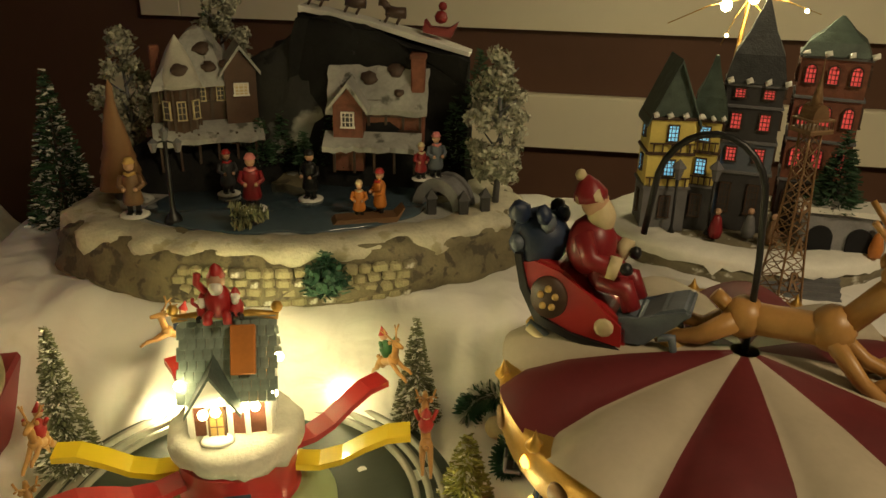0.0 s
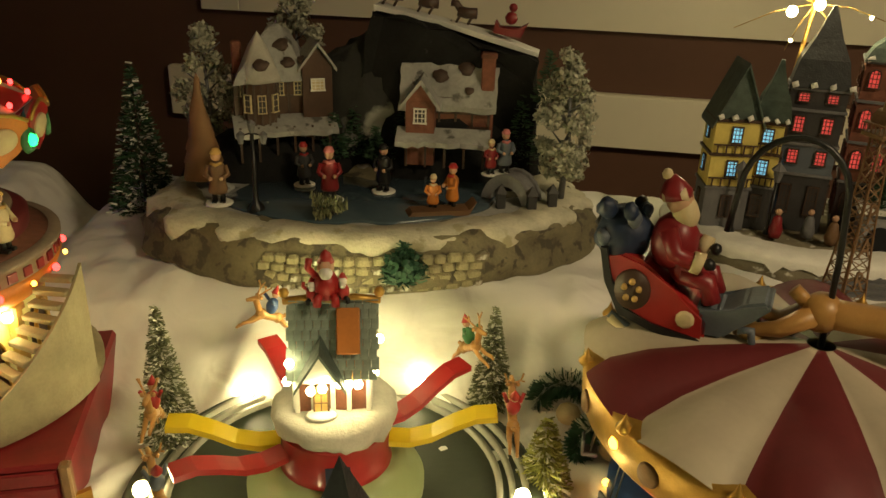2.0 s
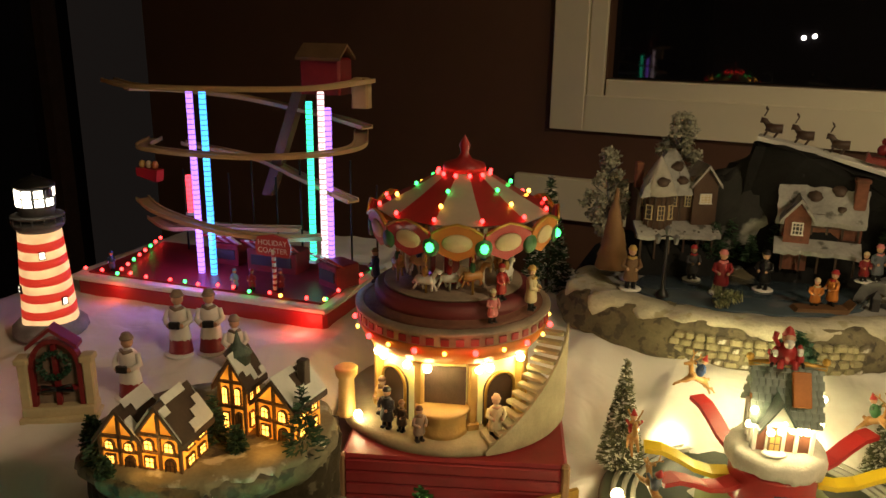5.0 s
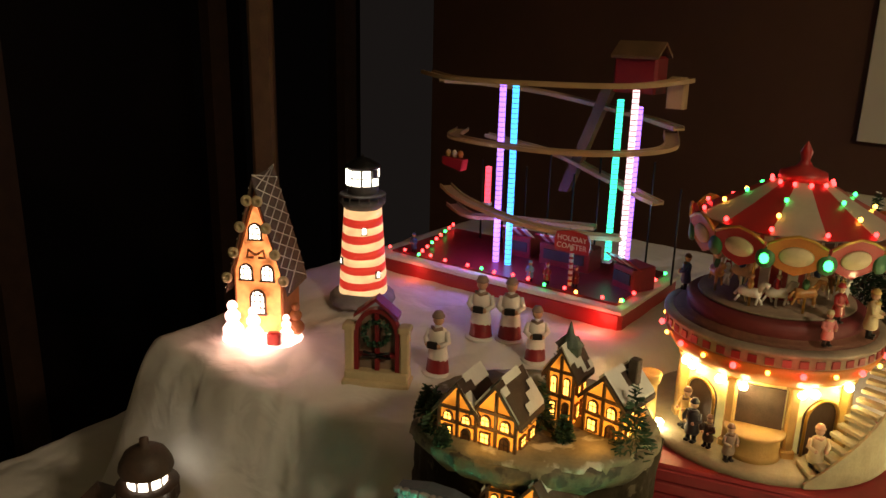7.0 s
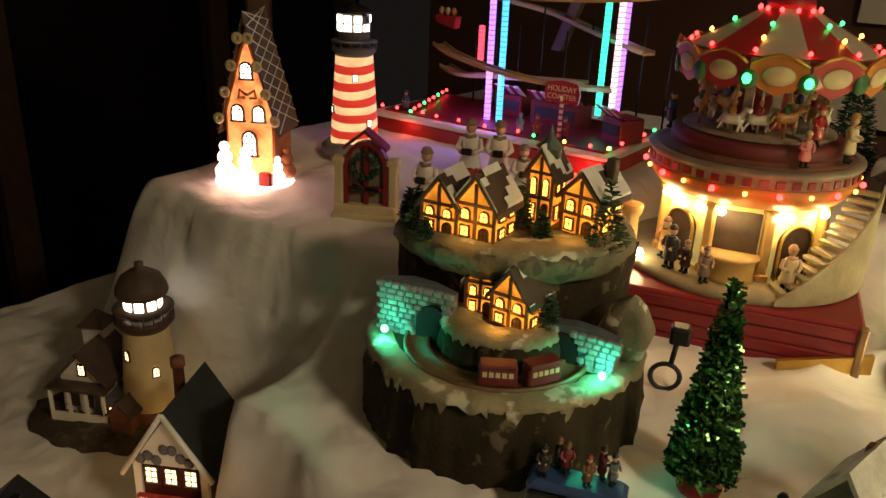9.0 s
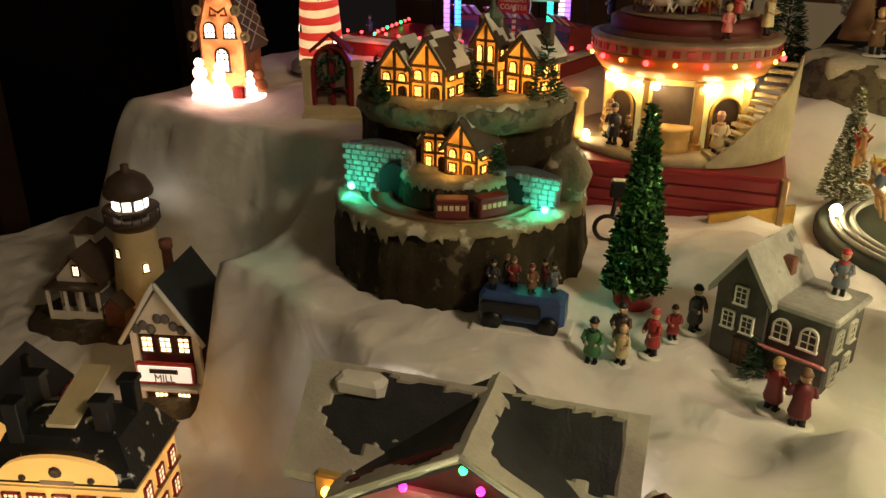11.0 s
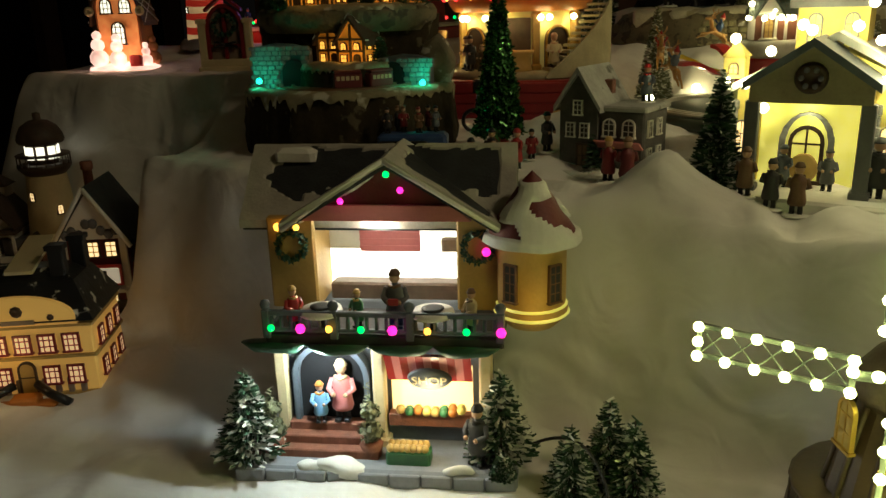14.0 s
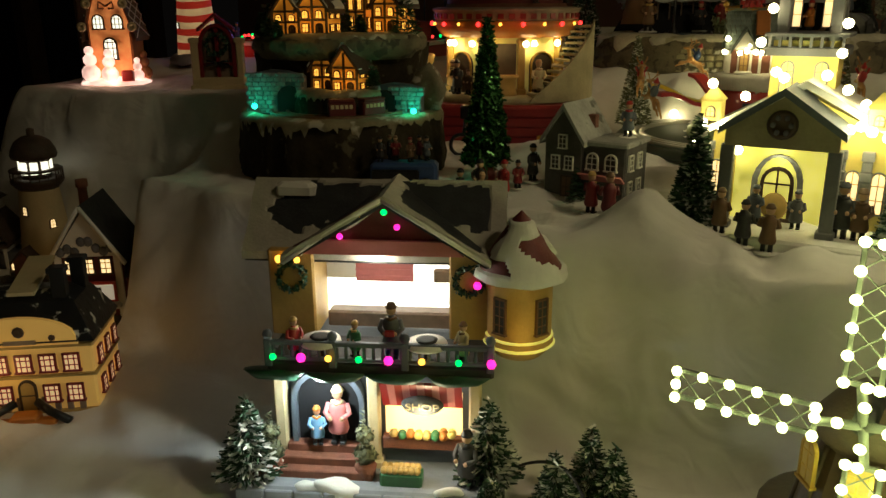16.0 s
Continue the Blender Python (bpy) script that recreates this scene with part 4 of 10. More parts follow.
    for x, z in ((-0.014, 0.09), (0.014, 0.09), (0, 0.104)):
        bm = B()
        lathe(bm, [(0.003, 0), (0.006, 0.012), (0.0, 0.017)], 6, smooth=False)
        part("lantern", bm, GREYWALL, lp).matrix_basis = pose(x, 0, z)
    return ob


pond()
# figurines that stand loose on the pond
PZ = 1.066 + 0.074
PM = pose(-0.16, 1.0, 0, 0, 0, 8)
for x, y, h, c, hat, yaw, lab in ((-0.10, 0.01, 0.05, DARKGREY, RED, 30, "skater figurine in dark coat on the ice"), (-0.062, -0.055, 0.06, DARKRED, PINK, 10, "skater figurine in long red dress"),
                                  (0.01, -0.02, 0.055, BLACK, BLACK, -20, "skater figurine in black coat"), (0.072, -0.095, 0.04, ORANGE, CREAM, 0, "child figurine in orange on a sled"),
                                  (0.098, -0.088, 0.05, ORANGE, RED, -60, "figurine in orange coat pushing a sled"), (0.175, -0.03, 0.05, BLUEGREY, PINK, 20, "figurine in grey-blue dress by the bridge"),
                                  (0.155, -0.035, 0.04, DARKRED, CREAM, 20, "figurine in dark red by the bridge"), (-0.205, -0.065, 0.06, WOOD, OCHRE, 10, "brown figurine at the edge of the pond")):
    p = PM @ Vector((x, y, 0))
    up = 0.030 if lab.endswith("bridge") else 0.0
    figure("skater", (p.x, p.y, PZ + up), h * 1.25, c, hat, yaw, lab, "figurines on the pond")
bm = B()
prism(bm, [(-0.035, 0), (0.03, 0), (0.038, 0.014), (0.03, 0.006), (-0.03, 0.006)], 0.02)
rough(bm, 0.001, 90)
p = PM @ Vector((0.08, -0.1, 0))
solid("sled", bm, [WOOD], pose(p.x, p.y, PZ - 0.002, 0, 0, 15) @ Matrix.Scale(1.25, 4), "small brown wooden sled on the snow", "sled")
bm = B()
needles(bm, 0.05, 0.018, 300, 0.011, 21, m=T(0, 0, 0.01, 0, 80))
p = PM @ Vector((-0.06, -0.118, 0))
solid("lying_fir", bm, [PINEFROST], pose(p.x - 0.02, p.y, PZ, 0, 0, 10), "small frosted fir lying on the snow", "tree")


# ---- two-storey carousel ----
def carousel():
    ob = thing("carousel", (-0.57, 0.63, 0.945), 14, "lit two-storey red and cream carousel with a striped canopy", "carousel")
    # red planked foot
    bm = B()
    box(bm, 0.285, 0.285, 0.088, T(0.015, -0.022, 0), 0, 0.004)
    foot = part("foot", bm, DARKRED, ob, "dark red planked base")
    for i in range(5):
        bm = B()
        box(bm, 0.27, 0.006, 0.0145, T(0.013, -0.166, 0.003 + i * 0.0168), 0, 0.002)
        part("plank", bm, DARKRED, foot)
    for x in (-0.127, 0.155):
        bm = B()
        box(bm, 0.010, 0.012, 0.09, T(x, -0.164, 0), 0, 0.002)
        part("corner_post", bm, BRONZE, foot)
    G0, C0, GS, CS = 0.067, 0.024, 0.92, 0.86      # gallery and canopy: lift and width
    at = lambda r, a, z, rx=0: T(r * math.sin(radians(a)), -r * math.cos(radians(a)), z, rx, 0, a)
    bm = B()
    lathe(bm, [(0.158, 0.086), (0.158, 0.096), (0.150, 0.100), (0, 0.100)], 48)
    part("floor_disc", bm, PORCHSTONE, ob, "tan floor disc")
    # inner wall: light of the hall bulbs added as emission
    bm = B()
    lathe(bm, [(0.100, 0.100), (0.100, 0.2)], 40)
    part("inner_wall", bm, G_GALLERY, ob, "cream inner wall with the bulbs' light put in as glow")
    for a in (-118, -68, -19, 19, 66, 118):
        bm = B()
        box(bm, 0.012, 0.012, 0.098, at(0.106, a, 0.1), 0, 0.002)
        box(bm, 0.017, 0.017, 0.010, at(0.106, a, 0.1), 0, 0.002)
        box(bm, 0.016, 0.016, 0.007, at(0.106, a, 0.187), 0, 0.002)
        part("pier", bm, OCHRE, ob)
    # archways: dark plates on the wall stand for shade in the openings
    for a in (-94, -44, 42, 94):
        arc = [(0.023 * math.cos(math.pi * i / 12), 0.048 + 0.023 * math.sin(math.pi * i / 12)) for i in range(13)]
        bm = B()
        prism(bm, arc + [(-0.023, 0), (0.023, 0)], 0.006, at(0.1, a, 0.1))
        door = part("archway", bm, DARKWOOD, ob, "archway, its shade a dark plate")
        bm = B()
        tube(bm, [(-0.0245, 0, 0)] + [(x * 1.06, 0, z) for x, z in reversed(arc)] + [(0.0245, 0, 0)], 0.0022, 6, 0, at(0.1045, a, 0.1))
        part("arch_frame", bm, GOLD, door)
    bm = B()
    box(bm, 0.062, 0.004, 0.086, at(0.1, -3, 0.1))
    part("booth_back", bm, ROOFBROWN, ob, "brown back wall of the booth")
    bm = B()
    lathe(bm, [(0.034, 0.100), (0.031, 0.106), (0.031, 0.126), (0.036, 0.130), (0.035, 0.134), (0, 0.134)], 24, T(-0.004, -0.105))
    part("ticket_counter", bm, OCHRE, ob, "round ochre counter")
    bm = B()
    lathe(bm, [(0.015, 0.098), (0.012, 0.104), (0.0105, 0.150), (0.014, 0.155), (0.016, 0.166), (0.013, 0.168), (0, 0.164)], 14, T(-0.137, -0.075))
    part("gate_post", bm, OCHRE, ob, "ochre post with a flared top")
    # stair sweeping up to the gallery
    for i in range(13):
        bm = B()
        box(bm, 0.034, 0.011, 0.005, at(0.142, 24 + i * 4.3, 0.101 + i * 0.0092) @ T(0, 0, 0, 0, 0, 90), 0, 0.001)
        part("tread", bm, PORCHSTONE, ob)
    bm = B()
    ring = []
    for i in range(15):
        a, z = radians(20 + i * 4.3), 0.106 + (i - 1) * 0.0092
        ring += [(r * math.sin(a), -r * math.cos(a), h) for r, h in ((0.160, 0.09), (0.160, z), (0.163, z), (0.163, 0.09))]
    verts_faces(bm, ring, [(i * 4 + k, i * 4 + (k + 1) % 4, i * 4 + 4 + (k + 1) % 4, i * 4 + 4 + k) for i in range(14) for k in range(4)] + [(0, 1, 2, 3), (56, 57, 58, 59)])
    part("stair_wall", bm, PORCHSTONE, ob, "tan stair side")
    bm = B()
    prism(bm, [(-0.06, 0), (0.05, 0), (0.05, 0.025), (-0.06, 0.012)], 0.006, T(0.125, -0.175, 0.03, 0, 0, 20))
    part("name_panel", bm, GOLD, ob, "gold-framed red panel")
    # gallery ring
    seen = set(ob.children)
    bm = B()
    lathe(bm, [(0.10, 0.128), (0.128, 0.13), (0.138, 0.142), (0.145, 0.156), (0.137, 0.158)], 64)
    part("gallery_cornice", bm, ORANGE, ob, "orange-brown cornice")
    bm = B()
    lathe(bm, [(0.137, 0.156), (0.143, 0.158), (0.143, 0.172), (0.147, 0.174), (0.147, 0.178), (0.135, 0.18), (0.118, 0.18)], 64)
    part("gallery_rail", bm, DECK, ob, "dull brown rail band")
    for i in range(44):
        bm = B()
        a = 360 * i / 44
        box(bm, 0.011, 0.002, 0.009, T(0.1437 * math.sin(radians(a)), -0.1437 * math.cos(radians(a)), 0.1605, 0, 0, a))
        part("rail_panel", bm, DARKRED, ob)
    bm = B()
    lathe(bm, [(0.135, 0.18), (0.120, 0.181), (0.115, 0.190), (0.11, 0.196)], 64)
    part("upper_step", bm, BRICK, ob, "brown-red walkway ring")
    bm = B()
    lathe(bm, [(0.117, 0.181), (0.118, 0.2), (0.112, 0.204), (0.0, 0.206)], 64)
    part("turntable", bm, [MAROON], ob, "dark red turning floor")
    bm = B()
    lathe(bm, [(0.104, 0.2055), (0.103, 0.2085), (0, 0.209)], 48)
    part("stage", bm, DECK, ob, "worn brown deck")
    for i in range(22):
        a = 360 * i / 22
        r = 0.148
        bulb(ob, 0.0042 if i % 2 else 0.003, (r * math.sin(radians(a)), -r * math.cos(radians(a)), 0.152), G_RED if i % 2 else G_AMBER)
    # centre drum with mirrors
    bm = B()
    lathe(bm, [(0.038, 0.209), (0.04, 0.213), (0.036, 0.218), (0.036, 0.30), (0.05, 0.306)], 12, smooth=False)
    drum = part("centre_drum", bm, RED, ob, "red and white centre drum")
    for i in range(12):
        a = 30 * i
        bm = B()
        if i % 2:
            box(bm, 0.014, 0.003, 0.08, T(0.0355 * math.sin(radians(a)), -0.0355 * math.cos(radians(a)), 0.22, 0, 0, a))
            part("panel", bm, WHITE, drum)
        else:
            lathe(bm, [(0.009, 0), (0.008, 0.002), (0, 0.002)], 14, T(0.036 * math.sin(radians(a)), -0.036 * math.cos(radians(a)), 0.26, 90, 0, a))
            part("mirror", bm, CHROME, drum, "round mirror")
    # horses on poles
    rnd = random.Random(5)
    for i in range(16):
        a = 360 * i / 16
        r = 0.086 if i % 2 else 0.066
        x, y = r * math.sin(radians(a)), -r * math.cos(radians(a))
        lift = 0.004 + 0.008 * (i % 3)
        bm = B()
        tube(bm, [(0, 0, 0.209), (0, 0, 0.31)], 0.0018, 6)
        pole = part("pole", bm, GOLD if i % 2 else WHITE, ob)
        pole.location = (x, y, 0)
        bm = B()
        h = 0.222 + lift
        tube(bm, [(-0.014, 0, h + 0.001), (-0.006, 0, h), (0.008, 0, h + 0.001), (0.012, 0, h + 0.003)], 0.0065, 8)
        tube(bm, [(0.010, 0, h + 0.003), (0.017, 0, h + 0.015), (0.024, 0, h + 0.013)], 0.0038, 6)
        for lx, k in ((-0.012, -0.006), (-0.009, 0.004), (0.009, 0.007), (0.012, -0.002)):
            tube(bm, [(lx, 0.003 if k > 0 else -0.003, h - 0.002), (lx + k, 0.003 if k > 0 else -0.003, h - 0.013)], 0.0018, 5)
        tube(bm, [(-0.015, 0, h + 0.003), (-0.021, 0, h - 0.006)], 0.0022, 5)
        ball(bm, 0.005, T(-0.001, 0, h + 0.011), 1, 8, 1.6)
        ball(bm, 0.0036, T(0, 0, h + 0.0215), 2, 8)
        part("horse", bm, [(WHITE, DEER, CREAM)[i % 3], (RED, GREEN, BLUE, OCHRE)[i % 4], SKIN], pole).matrix_basis = pose(0, 0, 0, 0, 0, a)
    for o in set(ob.children) - seen:
        o.matrix_basis = Matrix.Translation((0, 0, G0)) @ Matrix.Diagonal((GS, GS, 1, 1)) @ o.matrix_basis
    # canopy with valance
    seen = set(ob.children)
    n = 12
    bm = B()
    for i in range(n):
        a0, a1 = radians(360 * (i - 0.5) / n), radians(360 * (i + 0.5) / n)
        for j, ((r0, z0), (r1, z1)) in enumerate((((0.137, 0.352), (0.085, 0.375)), ((0.085, 0.375), (0.03, 0.402)))):
            verts_faces(bm, [(r0 * math.sin(a0), -r0 * math.cos(a0), z0), (r0 * math.sin(a1), -r0 * math.cos(a1), z0), (r1 * math.sin(a1), -r1 * math.cos(a1), z1), (r1 * math.sin(a0), -r1 * math.cos(a0), z1)], [(0, 1, 2, 3)], None, i % 2)
    lathe(bm, [(0.135, 0.35), (0.05, 0.345), (0, 0.345)], n, T(0, 0, 0, 0, 0, 15), 2, False)
    part("canopy", bm, [TENTCREAM, RED, WHITE], ob, "red and cream panelled canopy")
    bm = B()
    lathe(bm, [(0.034, 0.40), (0.032, 0.410), (0.012, 0.416), (0.006, 0.424), (0.009, 0.434), (0.0, 0.448)], 16)
    part("finial", bm, RED, ob, "red pointed finial")
    for i in range(n):
        a = 360 * i / n
        bm = B()
        w = 0.137 * math.tan(math.pi / n)
        out = [(-w, 0.012), (-w * 0.6, 0.002), (0, -0.006), (w * 0.6, 0.002), (w, 0.012), (w, 0.03), (w * 0.5, 0.038), (0, 0.042), (-w * 0.5, 0.038), (-w, 0.03)]
        prism(bm, out, 0.005)
        v = part("valance", bm, RED if i % 2 else ORANGE, ob)
        v.matrix_basis = pose(0.138 * math.sin(radians(a)), -0.138 * math.cos(radians(a)), 0.315, 8, 0, a)
        bm = B()
        lathe(bm, [(0.022, 0), (0.02, 0.003), (0, 0.004)], 20, T(0, -0.0025, 0.018, 90), sy=0.55)
        part("cartouche", bm, CREAM, v, "cream oval picture panel")
        bm = B()
        tube(bm, [(-w, -0.003, 0.031), (-w * 0.5, -0.003, 0.039), (0, -0.003, 0.043), (w * 0.5, -0.003, 0.039), (w, -0.003, 0.031)], 0.002, 6)
        part("moulding", bm, GOLD, v)
        b = radians(a + 15)
        bm = B()
        lathe(bm, [(0.011, -0.003), (0.013, 0.0), (0.011, 0.004), (0, 0.005)], 16, T(0, 0, 0, 90))
        boss = part("boss", bm, GREEN, ob, "round green boss with lamp")
        boss.matrix_basis = pose(0.145 * math.sin(b), -0.145 * math.cos(b), 0.327, 0, 0, a + 15)
        if i in (11, 0, 2, 8):
            bulb(boss, 0.0065, (0, -0.005, 0), G_GREEN)
        for r, z, m in ((0.042, 0.398, G_RED), (0.075, 0.383, G_GREEN), (0.105, 0.369, G_AMBER), (0.132, 0.357, G_RED)):
            if (i + int(r * 1000)) % 2 == 0 or m is G_RED:
                bulb(ob, 0.0032, (r * math.sin(b), -r * math.cos(b), z + 0.001), m)
    for o in set(ob.children) - seen:
        o.matrix_basis = Matrix.Translation((0.012, 0.004, C0)) @ Matrix.Diagonal((CS, CS, 1, 1)) @ o.matrix_basis
    # warm bulbs in the hall
    for a in (-58, -50, -27, -12, 22, 30, 58):
        bulb(ob, 0.0055, (0.113 * math.sin(radians(a)), -0.113 * math.cos(radians(a)), 0.186), G_WARM)
    bulb(ob, 0.006, (-0.118, -0.095, 0.108), G_WARM)
    return ob


carousel()
CM = pose(-0.57, 0.63, 0.945, 0, 0, 14)
for a in (-58, 0, 55):
    p = CM @ Vector((0.124 * math.sin(radians(a)), -0.124 * math.cos(radians(a)), 0.176))
    lamp("carousel_hall_light", p, 0.03, (1.0, 0.8, 0.30), 0.012)
lamp("carousel_red_light", CM @ Vector((0.03, -0.17, 0.217)), 0.03, (1.0, 0.1, 0.06), 0.02)
lamp("carousel_red_light", CM @ Vector((-0.15, -0.10, 0.217)), 0.03, (1.0, 0.1, 0.06), 0.02)
for a, r, z, h, c, hat, yaw in ((-48, 0.118, 0.1, 0.058, OCHRE, WOOD, 0), (-34, 0.136, 0.1, 0.06, DARKGREY, BLACK, 30), (-25, 0.132, 0.1, 0.045, ROOFBROWN, WOOD, -20), (-12, 0.146, 0.1, 0.05, DECK, WOOD, 160), (28, 0.14, 0.1, 0.062, CREAM, SKIN, -30), (-3, 0.086, 0.1, 0.062, BLACK, WOOD, 0), (-105, 0.118, 0.252, 0.052, BLUE, WOOD, 60), (62, 0.12, 0.252, 0.062, CREAM, OCHRE, 40), (40, 0.104, 0.272, 0.05, RED, RED, 30), (28, 0.122, 0.252, 0.045, PINK, CREAM, 10)):
    p = CM @ Vector((r * math.sin(radians(a)), -r * math.cos(radians(a)), z))
    figure("visitor", p, h, c, hat, 14 + a + yaw * 0.3, "small painted visitor figurine on the carousel", "carousel visitors", base=False)


# ---- roller coaster with light towers ----
def coaster():
    ob = thing("roller_coaster", (-1.045, 0.81, 1.083), 0, "lit red roller-coaster toy with glowing tube towers", "roller coaster")
    bm = B()
    box(bm, 0.49, 0.24, 0.032, None, 0, 0.006)
    base = part("base", bm, RED, ob, "glossy red base box")
    bm = B()
    box(bm, 0.498, 0.248, 0.008, T(0, 0, 0.03), 0, 0.003)
    rough(bm, 0.002, 40)
    part("snow_edge", bm, SNOW, base, "snowy edge")
    bm = B()
    box(bm, 0.46, 0.21, 0.004, T(0, 0.0, 0.0375))
    part("ground_plate", bm, DARKRED, base)
    top = 0.368
    for x, y, c, z0, z1 in ((-0.039, -0.04, "purple", 0.04, 0.36), (-0.012, -0.042, "cyan", 0.04, 0.36), (0.152, 0.02, "green", 0.07, 0.345), (0.191, -0.012, "white", 0.036, 0.365), (0.182, 0.03, "purple", 0.075, 0.335), (-0.12, 0.05, "red", 0.125, 0.195)):
        bm = B()
        box(bm, 0.009, 0.009, z1 - z0, T(0, 0, z0), 0, 0.001)
        tw = part("light_tower", bm, G_LED[c], ob, c + " glowing tube")
        tw.location = (x, y, 0)
        n = int((z1 - z0) / 0.0085)
        bm = B()
        for i in range(n):
            box(bm, 0.0098, 0.0098, 0.0012, T(0, 0, z0 + 0.004 + i * (z1 - z0) / n))
        part("rung", bm, GREYWALL, tw)
        bm = B()
        box(bm, 0.014, 0.014, 0.006, T(0, 0, z0 - 0.006), 0, 0.001)
        part("socket", bm, WHITE, tw)
    # winding track
    loops = [[(-0.22, -0.02, 0.368), (-0.1, -0.09, 0.366), (0.06, -0.095, 0.368), (0.2, -0.06, 0.372), (0.255, 0.02, 0.38), (0.22, 0.09, 0.375)],
             [(0.24, 0.06, 0.30), (0.15, 0.10, 0.31), (-0.02, 0.1, 0.335), (-0.15, 0.08, 0.345), (-0.2, 0.0, 0.352)],
             [(-0.17, 0.03, 0.262), (-0.11, -0.07, 0.262), (0.06, -0.09, 0.262), (0.18, -0.06, 0.266), (0.245, 0.0, 0.275), (0.22, 0.08, 0.29)],
             [(0.24, 0.0, 0.185), (0.2, 0.02, 0.19), (0.1, 0.07, 0.205), (0.0, 0.1, 0.225), (-0.14, 0.07, 0.25)],
             [(-0.17, -0.02, 0.16), (-0.1, -0.06, 0.15), (0.02, -0.08, 0.135), (0.12, -0.06, 0.125), (0.19, -0.02, 0.122)],
             [(-0.19, 0.03, 0.112), (-0.12, -0.01, 0.108), (-0.05, 0.0, 0.112), (0.12, 0.03, 0.118)]]
    def smooth(pts, n=8):
        pts = [Vector(p) for p in pts]
        ext = [2 * pts[0] - pts[1]] + pts + [2 * pts[-1] - pts[-2]]
        out = []
        for i in range(1, len(ext) - 2):
            for k in range(n):
                t = k / n
                p0, p1, p2, p3 = ext[i - 1:i + 3]
                out.append(0.5 * ((2 * p1) + (p2 - p0) * t + (2 * p0 - 5 * p1 + 4 * p2 - p3) * t * t + (3 * p1 - p0 - 3 * p2 + p3) * t ** 3))
        return out + [pts[-1]]
    for L in loops:
        bm = B()
        pts = smooth(L)
        ribbon(bm, pts, 0.022, 0.003)
        for s in (-1, 1):
            side = []
            for i, p in enumerate(pts):
                d = pts[min(i + 1, len(pts) - 1)] - pts[max(i - 1, 0)]
                side.append(p + Vector((-d.y, d.x, 0)).normalized() * 0.011 * s + Vector((0, 0, 0.002)))
            ribbon(bm, side, 0.0025, 0.007)
        part("track", bm, GOLDRAIL, ob, "tan plastic track")
    for i in range(9):
        bm = B()
        tube(bm, [(-0.15 + 0.05 * i, 0.075, 0.03), (-0.15 + 0.05 * i, 0.075, 0.24 if i % 2 else 0.2)], 0.002, 6)
        part("strut", bm, BLACK, ob)
    bm = B()
    prism(bm, [(-0.02, 0.16), (0.0, 0.16), (0.075, 0.36), (0.055, 0.36)], 0.02, T(0.03, 0.1))
    part("lift_chute", bm, WOOD, ob, "slanting brown lift chute")
    bm = B()
    box(bm, 0.075, 0.05, 0.06, T(0.165, 0.06, 0.355), 0, 0.004)
    tb = part("top_house", bm, DARKRED, ob, "red house on top of the track")
    bm = B()
    gable(bm, 0.05, 0.07, 0.018, T(0.165, 0.06, 0.415, 0, 0, 90))
    part("roof", bm, WOOD, tb)
    bm = B()
    box(bm, 0.03, 0.02, 0.05, T(0.235, 0.05, 0.335), 0, 0.003)
    part("bracket", bm, GOLDRAIL, ob)
    bm = B()
    prism(bm, [(-0.022, 0.01), (0.02, 0.0), (0.024, 0.022), (-0.022, 0.024)], 0.02, T(-0.165, 0.0, 0.19))
    car = part("coaster_car", bm, RED, ob, "small red coaster car")
    for i in range(3):
        bm = B()
        ball(bm, 0.006, T(-0.18 + i * 0.014, 0, 0.22), 0, 8, 1.3)
        part("rider", bm, (OCHRE, CREAM, ORANGE)[i], car)
    # striped stalls
    for x, y, w, yaw in ((0.075, 0.03, 0.10, 0), (0.215, -0.01, 0.05, -25), (-0.03, 0.04, 0.06, 0)):
        bm = B()
        box(bm, w, 0.05, 0.04, None, 0, 0.002)
        st = part("stall", bm, DARKRED, ob, "red market stall with striped awning")
        st.matrix_basis = pose(x, y, 0.041, 0, 0, yaw)
        n = int(w / 0.009)
        for i in range(n):
            bm = B()
            box(bm, w / n, 0.042, 0.003, T(-w / 2 + w * (i + 0.5) / n, -0.026, 0.046, -35))
            part("stripe", bm, WHITE if i % 2 else RED, st)
        bm = B()
        box(bm, w * 0.8, 0.003, 0.018, T(0, -0.0255, 0.012))
        part("counter_opening", bm, DARKGREY, st)
    # sign
    bm = B()
    lathe(bm, [(0.0035, 0.04), (0.0035, 0.115)], 10)
    sg = part("signpost", bm, WHITE, ob, "red and white striped sign pole")
    sg.location = (0.135, -0.085, 0)
    bm = B()
    prism(bm, [(-0.03, 0.103), (0.03, 0.103), (0.033, 0.12), (0.028, 0.135), (0, 0.14), (-0.028, 0.135), (-0.033, 0.12)], 0.004)
    part("sign_board", bm, RED, sg, "red sign reading HOLIDAY COASTER")
    for txt, z in (("HOLIDAY", 0.122), ("COASTER", 0.109)):
        cu = bpy.data.curves.new("sign_text", "FONT")
        cu.body, cu.size, cu.align_x, cu.extrude = txt, 0.0125, "CENTER", 0.0003
        cu.materials.append(WHITE)
        tx = new("sign_text", cu)
        tx.parent = sg
        tx.matrix_basis = pose(0, -0.0026, z, 90)
    for i in range(7):
        bm = B()
        lathe(bm, [(0.0038, 0.042 + i * 0.01), (0.0038, 0.046 + i * 0.01)], 10)
        part("stripe", bm, RED, sg)
    # strings of bulbs round the edge
    rnd = random.Random(3)
